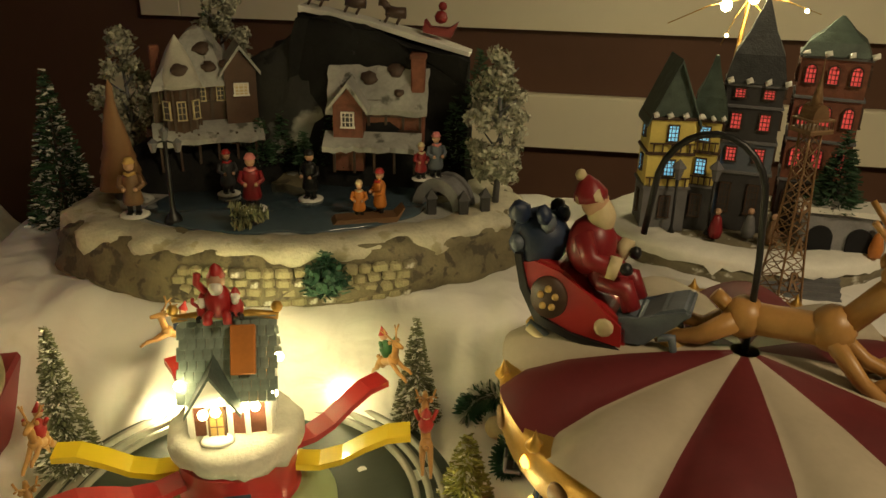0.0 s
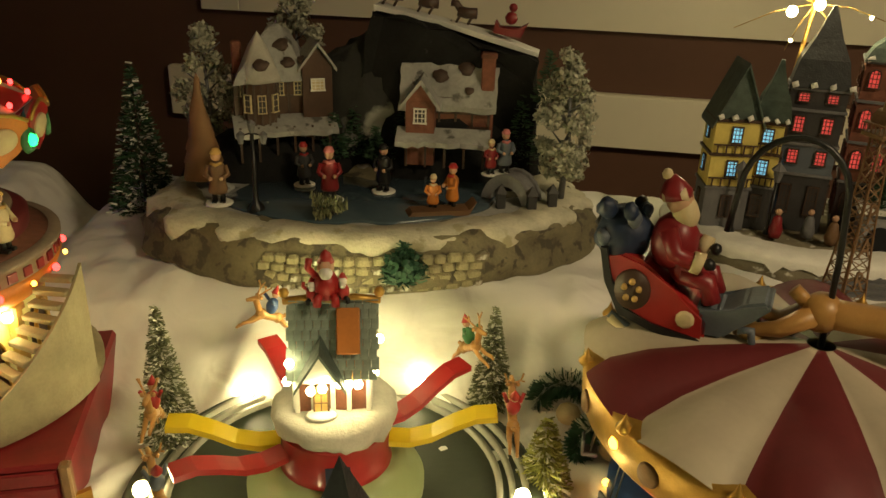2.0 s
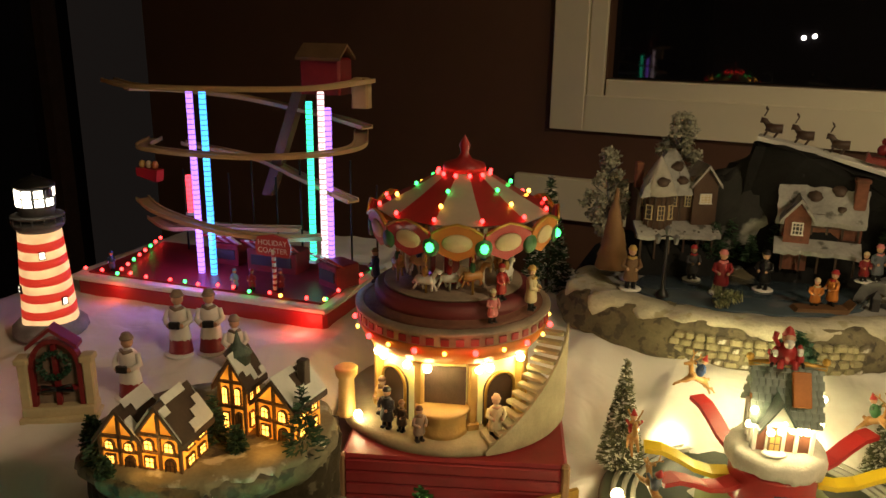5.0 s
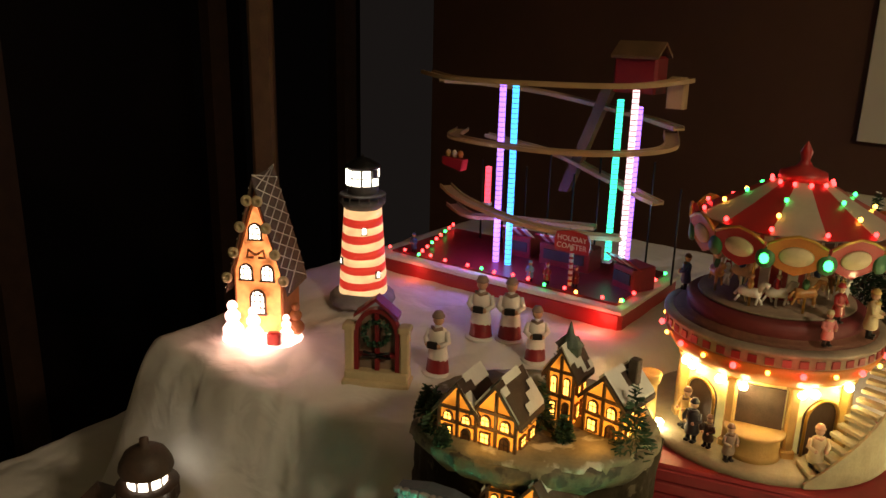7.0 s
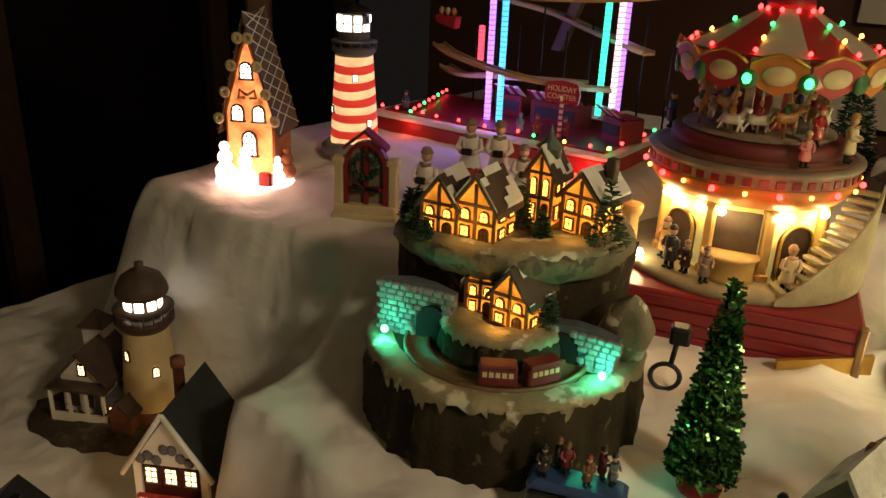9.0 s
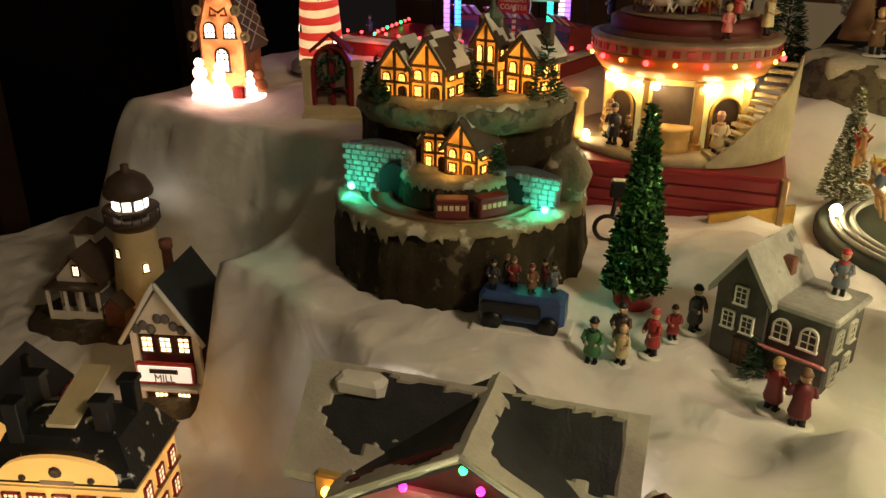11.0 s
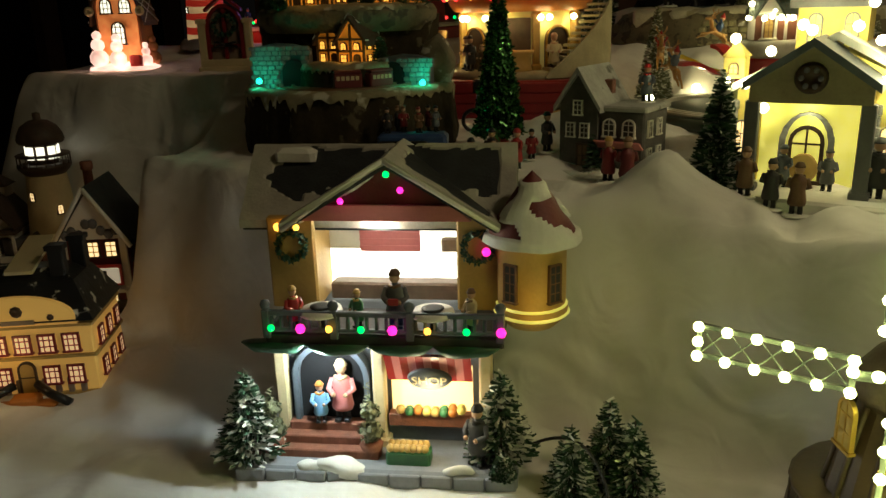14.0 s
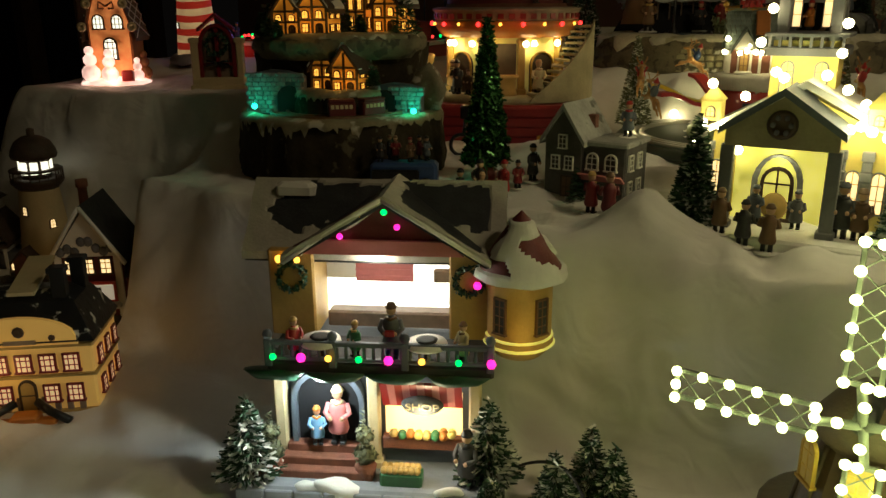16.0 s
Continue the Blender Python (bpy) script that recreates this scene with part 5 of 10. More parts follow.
    for i in range(15):
        u = i / 14
        x, y = (-0.23 + 0.46 * u + rnd.uniform(-0.01, 0.01), -0.112 + rnd.uniform(0, 0.012))
        bulb(ob, 0.0033, (x, y, 0.047), (G_RED, G_RED, G_GREEN, G_RED)[i % 4] if u < 0.75 else (G_RED if i % 2 else G_AMBER))
    for i in range(8):
        bulb(ob, 0.0035, (-0.235 + i * 0.01, 0.10 - i * 0.028, 0.05), G_GREEN if i in (2, 5) else G_RED)
    for i in range(5):
        bulb(ob, 0.0035, (0.236, -0.1 + i * 0.045, 0.047), G_RED if i % 2 else G_GREEN)
    return ob


coaster()
lamp("tower_light", (-1.07, 0.74, 1.2), 0.2, (0.35, 0.2, 1.0), 0.03)
lamp("tower_light", (-0.87, 0.76, 1.2), 0.05, (0.1, 0.6, 0.8), 0.03)
lamp("coaster_edge_light", (-0.83, 0.665, 1.10), 0.06, (1.0, 0.12, 0.08), 0.02)
lamp("coaster_edge_light", (-1.2, 0.675, 1.11), 0.02, (1.0, 0.12, 0.08), 0.02)
for x, y, h, c in ((-1.235, 0.72, 0.04, BLUE), (-0.95, 0.72, 0.04, RED), (-0.98, 0.715, 0.038, SKYBLUE), (-0.905, 0.735, 0.04, DARKRED)):
    figure("rider_in_line", (x, y, 1.1225), h, c, c, 0, "small painted figurine beside the coaster", "coaster visitors", base=False)


# ---- striped lighthouse ----
def striped_lighthouse():
    ob = thing("striped_lighthouse", (-1.206, 0.545, 1.083), 20, "lit red and cream striped lighthouse on grey rock", "lighthouse")
    bm = B()
    lathe(bm, [(0.056, 0.0), (0.054, 0.012), (0.046, 0.02), (0, 0.02)], 20)
    rough(bm, 0.006, 40)
    part("rock_foot", bm, GREYSTONE, ob, "grey rock foot")
    # painted stripes, with the tower's light put into both colours as emission
    r0, r1, z0, z1, n = 0.041, 0.031, 0.02, 0.165, 11
    for i in range(n):
        a, b = i / n, (i + 1) / n
        bm = B()
        lathe(bm, [(r0 + (r1 - r0) * a, z0 + (z1 - z0) * a), (r0 + (r1 - r0) * b, z0 + (z1 - z0) * b)], 32)
        for v in bm.verts:
            v.co.z += 0.004 * math.sin(math.atan2(v.co.y, v.co.x)) + 0.0015 * noise.noise(v.co * 40)
        part("stripe", bm, G_LIGHTHOUSE if i % 2 == 0 else G_LIGHTHOUSERED, ob)
    bm = B()
    lathe(bm, [(0.030, 0.163), (0.037, 0.172), (0.038, 0.176), (0.028, 0.178), (0, 0.178)], 28)
    lathe(bm, [(0.0375, 0.185), (0.0385, 0.1865), (0.0375, 0.188)], 28)
    for i in range(14):
        a = 2 * math.pi * i / 14
        tube(bm, [(0.037 * math.cos(a), 0.037 * math.sin(a), 0.175), (0.037 * math.cos(a), 0.037 * math.sin(a), 0.188)], 0.0009, 5)
    part("gallery", bm, GREYWALL, ob, "dark gallery with rail")
    bm = B()
    lathe(bm, [(0.024, 0.178), (0.026, 0.198), (0.028, 0.202)], 20)
    part("lamp_room_wall", bm, GREYWALL, ob)
    for row in (0, 1):
        for i in range(10):
            a = 36 * i
            bm = B()
            box(bm, 0.0125, 0.002, 0.011, T(0.0262 * math.sin(radians(a)), -0.0262 * math.cos(radians(a)), 0.203 + row * 0.0135, 0, 0, a))
            part("lamp_pane", bm, G_LANTERN if (i + row) % 4 != 3 else DARKGREY, ob, "" if (i + row) % 4 == 3 else "lit pane")
    bm = B()
    lathe(bm, [(0.0255, 0.202), (0.0255, 0.231), (0.030, 0.231), (0.029, 0.235), (0.012, 0.244), (0.003, 0.247), (0, 0.252)], 20)
    part("dome", bm, BLACK, ob, "black dome cap")
    for a, z in ((25, 0.125), (-45, 0.07), (60, 0.05)):
        r = r0 + (r1 - r0) * (z - z0) / (z1 - z0)
        win(ob, 0.009, 0.012, T((r + 0.001) * math.sin(radians(a)), -(r + 0.001) * math.cos(radians(a)), z, 0, 0, a), G_LANTERN, BLACK, (1, 1))
    return ob


striped_lighthouse()


# ---- gingerbread house ----
def gingerbread():
    ob = thing("gingerbread_house", (-1.275, 0.395, 1.055), 28, "tall glowing gingerbread house with white icing", "house")
    w, d, h, H = 0.078, 0.075, 0.115, 0.255
    bm = B()
    prism(bm, [(-w / 2, 0), (w / 2, 0), (w / 2, h), (0, H - 0.01), (-w / 2, h)], d)
    body = part("wall", bm, GINGER, ob, "brown gingerbread wall")
    # front plate emits in place of light on the gingerbread
    bm = B()
    prism(bm, [(-w / 2 + 0.004, 0.002), (w / 2 - 0.004, 0.002), (w / 2 - 0.004, h), (0, H - 0.03), (-w / 2 + 0.004, h)], 0.004, T(0, -d / 2 - 0.001))
    part("front", bm, G_GINGER, ob, "gingerbread front with lamplight put in as glow")
    bm = B()
    gable(bm, w, d, H - h, T(0, 0, h), 0, 0.006, 0.010)
    roof = part("roof", bm, ROOFBROWN, ob, "dark brown roof")
    bm = B()
    for s in (-1, 1):
        a, b = Vector((s * (w / 2 + 0.012), 0, h - 0.032)), Vector((0, 0, H + 0.008))
        for i in range(9):
            for sl in (-1, 1):
                p = a.lerp(b, i / 9)
                q = a.lerp(b, min(1, (i + 2.0) / 9))
                y0, y1 = -d / 2 - 0.008, d / 2 + 0.008
                tube(bm, [(p.x, y0 if sl > 0 else y1, p.z + 0.003), (q.x, y1 if sl > 0 else y0, q.z + 0.003)], 0.0009, 4)
    part("icing_lattice", bm, ICING, roof, "white icing lattice")
    for s in (-1, 1):
        for t in (0.12, 0.36, 0.6, 0.84):
            bm = B()
            lathe(bm, [(0.008, 0), (0.009, 0.003), (0.004, 0.004), (0.003, 0.002), (0.003, 0)], 14, T(s * (w / 2 + 0.012) * (1 - t), -d / 2 - 0.011, h - 0.03 + (H - h + 0.03) * t, 90))
            part("sweet", bm, CREAM, roof, "cream ring sweet")
    for x, z in ((-0.017, 0.10), (0.017, 0.10), (0, 0.165)):
        win(ob, 0.022, 0.028, T(x, -d / 2 - 0.006, z), G_LANTERN, DARKWOOD, (2, 2), True)
    win(ob, 0.026, 0.042, T(0, -d / 2 - 0.006, 0.045), G_LANTERN, DARKWOOD, (2, 3), True, name="door")
    bm = B()
    for s in (-1, 1):
        tube(bm, [(0, 0, 0), (s * 0.012, 0, 0.008), (s * 0.014, 0, -0.004), (s * 0.004, 0, -0.004)], 0.0022, 6)
    part("icing_bow", bm, GINGER, ob).location = (0, -d / 2 - 0.006, 0.142)
    # overbright pink-white light is put into the icing as emission
    bm = B()
    lathe(bm, [(0.058, 0), (0.056, 0.008), (0.03, 0.014), (0, 0.015)], 24, T(0, -0.02, 0), sx=1.15)
    rough(bm, 0.006, 40)
    part("icing_ground", bm, G_PINKWHITE, ob, "icing ground with lamplight put in as glow")
    # three snowmen share the icing's put-in light
    for x, y, s, m in ((-0.035, -0.06, 1.2, G_PINKWHITE), (0.0, -0.065, 1.1, G_PINKWHITE), (0.045, -0.045, 0.8, G_PINKWHITE), (0.052, -0.02, 1.0, GINGER)):
        bm = B()
        ball(bm, 0.014 * s, T(0, 0, 0.014 * s), 0, 10)
        ball(bm, 0.010 * s, T(0, 0, 0.034 * s), 0, 10)
        ball(bm, 0.007 * s, T(0, 0, 0.048 * s), 0, 10)
        part("icing_snowman", bm, m, ob).location = (x, y, 0.006)
    bm = B()
    box(bm, 0.022, 0.014, 0.02, T(0.032, -0.065, 0.008), 0, 0.003)
    part("candy_gift", bm, RED, ob)
    return ob


gingerbread()
lamp("gingerbread_light", (-1.225, 0.325, 1.085), 0.07, (1.0, 0.6, 0.42), 0.015)


# ---- red door in an arched gateway ----
def gateway():
    ob = thing("arched_gateway", (-1.018, 0.365, 1.055), 28, "cream gateway with a closed dark red arched door and wreath", "gateway")
    bm = B()
    box(bm, 0.096, 0.036, 0.008, None, 0, 0.002)
    box(bm, 0.09, 0.03, 0.014, T(0, 0.002, 0.006), 0, 0.002)
    part("plinth", bm, CREAM, ob)
    for s in (-1, 1):
        bm = B()
        box(bm, 0.013, 0.018, 0.07, T(s * 0.039, 0, 0.014), 0, 0.002)
        box(bm, 0.018, 0.023, 0.008, T(s * 0.039, 0, 0.080), 0, 0.002)
        part("pillar", bm, CREAM, ob)
    bm = B()
    n = 14
    arc = [(0.032 * math.cos(math.pi * i / n), 0.072 + 0.040 * math.sin(math.pi * i / n)) for i in range(n + 1)]
    inn = [(0.026 * math.cos(math.pi * i / n), 0.072 + 0.034 * math.sin(math.pi * i / n)) for i in range(n + 1)]
    for i in range(n):
        prism(bm, [arc[i], arc[i + 1], inn[i + 1], inn[i]], 0.014)
    for s in (-1, 1):
        box(bm, 0.006, 0.014, 0.06, T(s * 0.029, 0, 0.014))
    box(bm, 0.006, 0.010, 0.09, T(0, 0, 0.014))
    box(bm, 0.056, 0.010, 0.005, T(0, 0, 0.04))
    part("door_frame", bm, DARKRED, ob)
    bm = B()
    prism(bm, [(-0.026, 0.014), (0.026, 0.014)] + inn, 0.004, T(0, 0.004))
    part("door", bm, DECK, ob, "pale brown door leaf")
    bm = B()
    for i in range(18):
        a = 2 * math.pi * i / 18
        leaf_ball(bm, 0.005, 16, 0.003, i, T(0.017 * math.cos(a), 0, 0.017 * math.sin(a)))
    part("wreath", bm, BUSH, ob, "dark green wreath").matrix_basis = pose(0, -0.009, 0.077)
    bm = B()
    for s in (-1, 1):
        tube(bm, [(0, 0, 0), (s * 0.018, 0, 0.004), (s * 0.02, 0, -0.004), (0, 0, -0.002)], 0.0022, 6)
    part("bow", bm, BLACK, ob).matrix_basis = pose(0, -0.009, 0.045)
    bm = B()
    gable(bm, 0.05, 0.012, 0.02, T(0, 0, 0.104))
    part("hood", bm, DARKRED, ob)
    return ob


gateway()
for i, (x, y, h) in enumerate(((-0.965, 0.435, 0.095), (-0.965, 0.545, 0.10), (-0.925, 0.565, 0.10), (-0.86, 0.53, 0.085))):
    figure("choir_singer", (x, y, sheet(x, y) - 0.003), h, WHITE, DECK, 10 + i * 8, "choir singer figurine in white smock and red robe holding a book", "choir", dark=DARKRED, hold=BLACK, robe=DARKRED)


# ---- train mountain ----
def mountain():
    ob = thing("train_mountain", (-0.697, 0.238, 0.957), 27, "tiered rock mountain with lit cabins, tunnel and snowy ledges", "mountain display")
    def tier(name, prof, sx, sy, cy, seed, mats, lab=""):
        bm = B()
        prof = [(a[0] + (b[0] - a[0]) * k / 3, a[1] + (b[1] - a[1]) * k / 3) for a, b in zip(prof, prof[1:]) for k in range(3)] + [prof[-1]]
        lathe(bm, prof, 110, T(0, cy), sx=sx, sy=sy)
        for v in bm.verts:
            a = math.atan2(v.co.y - cy, v.co.x)
            k = 1 + 0.035 * noise.noise(Vector((a * 7, v.co.z * 14, seed))) + 0.04 * noise.noise(Vector((a * 16, v.co.z * 8, seed + 4))) + 0.03 * noise.noise(Vector((a * 34, v.co.z * 50, seed)))
            v.co.x *= k
            v.co.y = cy + (v.co.y - cy) * k
        return part(name, bm, mats, ob, lab)
    def drips(name, r_in, r_out, z, sx, sy, cy, seed, a0=0, a1=360, depth=0.016):
        bm = B()
        m = 170
        rows = []
        for i in range(m + 1):
            a = radians(a0 + (a1 - a0) * i / m)
            dr = 0.005 + depth * max(0, noise.noise(Vector((a * 9, seed, 0)))) + depth * 1.1 * max(0, noise.noise(Vector((a * 30, seed, 5)))) ** 1.5
            k = 1 + 0.03 * noise.noise(Vector((a * 7, z * 14, seed)))
            rows.append([(r * k * math.sin(a) * sx, cy - r * k * math.cos(a) * sy, zz) for r, zz in ((r_in, z + 0.001), ((r_in + r_out) / 2, z + 0.004), (r_out, z + 0.001), (r_out + 0.03, z - 0.005), (r_out + 0.025, z - dr))])
        k = 5
        verts_faces(bm, [p for r in rows for p in r], [(i * k + j, (i + 1) * k + j, (i + 1) * k + j + 1, i * k + j + 1) for i in range(m) for j in range(k - 1)], None, 0, True)
        rough(bm, 0.002, 60, seed)
        part(name, bm, LEDGE, ob, "icicled snow ledge")
    tier("lower_rock", [(1.0, 0), (1.0, 0.03), (0.985, 0.06), (0.96, 0.085), (0.90, 0.094), (0.6, 0.094), (0, 0.094)], 0.150, 0.164, -0.028, 1, DARKROCK, "dark rock foot")
    drips("lower_snow", 0.80, 0.955, 0.094, 0.150, 0.164, -0.028, 2, depth=0.040)
    bm = B()
    lathe(bm, [(0.094, 0.093), (0.094, 0.1), (0.090, 0.1), (0.090, 0.097), (0.072, 0.097), (0.072, 0.1), (0.068, 0.1), (0.068, 0.093)], 56, T(-0.004, -0.082), sy=0.92)
    part("rail_bed", bm, WOOD, ob, "brown curved rail bed")
    tier("middle_rock", [(1.0, 0.088), (0.97, 0.12), (0.98, 0.16), (1.0, 0.186), (0.5, 0.188), (0, 0.188)], 0.130, 0.088, 0.030, 3, DARKROCK, "dark rock wall")
    tier("island", [(0.62, 0.092), (0.60, 0.11), (0.56, 0.122), (0, 0.125)], 0.105, 0.088, -0.078, 6, DARKROCK, "rock island of the middle cabin")
    tier("upper_rock", [(0.90, 0.165), (1.0, 0.180), (1.0, 0.192), (0.94, 0.198), (0.5, 0.2), (0, 0.202)], 0.128, 0.108, 0.022, 8, ROCK, "overhanging rock top")
    drips("upper_snow", 0.55, 0.955, 0.199, 0.128, 0.108, 0.022, 5, depth=0.030)
    drips("island_snow", 0.2, 0.56, 0.125, 0.105, 0.088, -0.078, 7, depth=0.010)
    # stone tunnel walls with an arch at their inner end
    for s, wx, wy, wz, w, h, yaw in ((-1, -0.088, -0.066, 0.094, 0.082, 0.060, -14), (1, 0.080, -0.092, 0.088, 0.072, 0.048, -20)):
        arch = -s * w * 0.24
        bm = B()
        prism(bm, [(-w / 2, 0), (w / 2, 0), (w / 2, h * 0.86), (w * 0.2, h * 0.97), (-w * 0.1, h), (-w / 2, h * 0.9)], 0.014)
        wall = part("tunnel_wall", bm, BLUEGREY, ob, "teal-lit stone tunnel wall")
        wall.matrix_basis = pose(wx, wy, wz, 0, 0, yaw)
        rnd = random.Random(7 + s)
        ra, rows = 0.0165, int(h / 0.0062)
        for r in range(rows):
            x = -w / 2 - 0.002 + (r % 2) * 0.004
            z = 0.001 + r * 0.0062
            while x < w / 2 - 0.003:
                k = rnd.uniform(0.007, 0.012)
                cx = x + k / 2
                inside = abs(cx - arch) < ra + 0.002 and z < 0.026 or math.hypot(cx - arch, max(0, z - 0.020)) < ra + 0.003
                if not inside:
                    bm = B()
                    box(bm, k * 0.9, 0.006, 0.0054, T(cx, -0.0085 - rnd.random() * 0.0012, z), 0, 0.0012)
                    part("stone", bm, GREYSTONE, wall)
                x += k
        # near-black plate on the wall stands for the shade inside the tunnel
        bm = B()
        arc = [(arch + ra * math.cos(math.pi * i / 12), 0.022 + ra * math.sin(math.pi * i / 12)) for i in range(13)]
        prism(bm, arc + [(arch - ra, 0), (arch + ra, 0)], 0.008, T(0, -0.0075))
        part("tunnel_mouth", bm, NEARBLACK, wall, "tunnel mouth, its shade a near-black plate")
        bm = B()
        lathe(bm, [(0.012, -0.006), (0.014, 0.006), (0.008, 0.016), (0, 0.019)], 10)
        rough(bm, 0.006, 60, 5 + s)
        part("wall_boulder", bm, GREYSTONE, ob, "grey boulder beside the tunnel").location = (wx - s * w * 0.52, wy - 0.012, 0.097)
    bulb(ob, 0.004, (-0.118, -0.088, 0.106), G_TEAL)
    bulb(ob, 0.004, (0.100, -0.122, 0.100), G_TEAL)
    # lit cabins; uneven orange light is put into the walls as emission
    def cabin(name, x, y, z, w, d, h, rh, yaw, chim, lab):
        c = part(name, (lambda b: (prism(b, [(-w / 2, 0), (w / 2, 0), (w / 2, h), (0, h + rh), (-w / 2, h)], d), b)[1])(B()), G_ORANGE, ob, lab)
        c.matrix_basis = pose(x, y, z, 0, 0, yaw)
        bm = B()
        gable(bm, w, d, rh, T(0, 0, h), 0, 0.004, 0.006)
        rough(bm, 0.001, 60)
        part("roof", bm, ROOFBROWN, c)
        bm = B()
        gable(bm, w, d, rh, T(0, 0, h + 0.0045), 0, 0.003, 0.005)
        bmesh.ops.subdivide_edges(bm, edges=bm.edges, cuts=4, use_grid_fill=True)
        bmesh.ops.delete(bm, geom=[f for f in bm.faces if noise.noise((f.calc_center_median() + Vector((x, y, z))) * 45) > -0.02], context="FACES")
        part("roof_snow", bm, SNOW, c, "patchy roof snow")
        for bx in (-w / 2, w / 2, 0):
            bm = B()
            box(bm, 0.003, 0.003, h + (rh * 0.8 if bx == 0 else 0), T(bx, -d / 2 - 0.001))
            part("beam", bm, WOOD, c)
        for bz in (h * 0.5, h * 0.98):
            bm = B()
            box(bm, w, 0.003, 0.003, T(0, -d / 2 - 0.001, bz))
            part("beam", bm, WOOD, c)
        for wx in (-w * 0.25, w * 0.25):
            win(c, w * 0.26, h * 0.34, T(wx, -d / 2 - 0.002, h * 0.58), G_ORANGEHOT, WOOD, (1, 1), True)
        win(c, w * 0.26, h * 0.44, T(w * 0.25, -d / 2 - 0.002, 0), WOOD, DARKWOOD, (1, 1), True, name="door")
        win(c, w * 0.26, h * 0.34, T(-w * 0.25, -d / 2 - 0.002, h * 0.08), G_ORANGEHOT, WOOD, (1, 1))
        for wy in (-d * 0.22, d * 0.22):
            for wz in (0.1, 0.58):
                win(c, d * 0.28, h * 0.3, T(w / 2 + 0.0015, wy, h * wz, 0, 0, 90), G_ORANGEHOT, WOOD, (1, 1))
        if chim:
            bm = B()
            box(bm, 0.01, 0.01, rh + 0.02, T(w * 0.3, d * 0.2, h * 0.9), 0, 0.001)
            part("chimney", bm, ROOFBROWN, c)
        return c
    cabin("left_cabin", -0.066, -0.028, 0.2, 0.040, 0.040, 0.030, 0.026, -20, False, "orange-lit timber cabin")
    cabin("gabled_cabin", -0.026, -0.040, 0.2, 0.042, 0.045, 0.036, 0.028, -22, False, "brightly lit timber cabin")
    cabin("tower_cabin", 0.030, 0.018, 0.2, 0.028, 0.030, 0.056, 0.022, -24, False, "tall orange-lit tower cabin")
    cabin("long_cabin", 0.079, 0.002, 0.2, 0.042, 0.046, 0.040, 0.022, -34, True, "orange-lit brick cabin")
    cabin("middle_cabin", 0.016, -0.072, 0.124, 0.040, 0.040, 0.032, 0.026, -27, False, "brightly lit middle cabin")
    cabin("low_cabin", -0.022, -0.052, 0.124, 0.030, 0.030, 0.034, 0.022, -10, False, "small orange-lit cabin")
    bm = B()
    lathe(bm, [(0.012, 0), (0.012, 0.010), (0.015, 0.011), (0.004, 0.022), (0.001, 0.034), (0, 0.036)], 8)
    part("cupola", bm, ROOFGREEN, ob, "green pointed cupola").location = (0.030, 0.018, 0.270)
    # train
    for i, a in enumerate((6, 36)):
        x, y = 0.081 * math.sin(radians(a)) - 0.004, -0.082 - 0.0745 * math.cos(radians(a))
        bm = B()
        box(bm, 0.036, 0.015, 0.018, T(0, 0, 0.002), 0, 0.002)
        box(bm, 0.034, 0.017, 0.003, T(0, 0, 0.02), 0, 0.001)
        cr = part("train_car", bm, MAROON, ob, "dark red train car")
        cr.matrix_basis = pose(x, y, 0.0985, 0, 0, a)
        for k in range(5):
            bm = B()
            box(bm, 0.0042, 0.001, 0.005, T(-0.012 + k * 0.006, -0.0078, 0.011))
            part("car_window", bm, CREAM, cr)
    for i, (x, y, z, h) in enumerate(((0.006, -0.008, 0.2, 0.05), (0.094, -0.036, 0.2, 0.07), (-0.098, -0.03, 0.198, 0.045), (0.03, -0.03, 0.2, 0.028), (-0.112, 0.0, 0.198, 0.035), (0.046, -0.082, 0.122, 0.04), (-0.085, -0.06, 0.198, 0.022), (0.02, 0.05, 0.2, 0.06))):
        bm = B()
        needles(bm, h, h * 0.3, 320, 0.009, i + 30)
        part("shrub", bm, PINE, ob).location = (x, y, z)
    bm = B()
    lathe(bm, [(0.02, 0), (0.03, 0.03), (0.02, 0.055), (0.0, 0.07)], 12)
    rough(bm, 0.012, 40, 9)
    part("boulder", bm, ROCKSNOW, ob, "snow-dusted boulder").location = (0.122, -0.062, 0.092)
    return ob


mountain()
MM = pose(-0.697, 0.238, 0.957, 0, 0, 27)
for s in (-1, 1):
    lamp("teal_tunnel_light", MM @ Vector((-0.116 if s < 0 else 0.098, -0.096 if s < 0 else -0.132, 0.112)), 0.05, (0.02, 1.0, 0.55), 0.006)
for x, y, z in ((-0.045, -0.078, 0.222), (0.060, -0.045, 0.222), (0.0, -0.108, 0.140)):
    lamp("cabin_light", MM @ Vector((x, y, z)), 0.012, (1.0, 0.45, 0.08), 0.006)


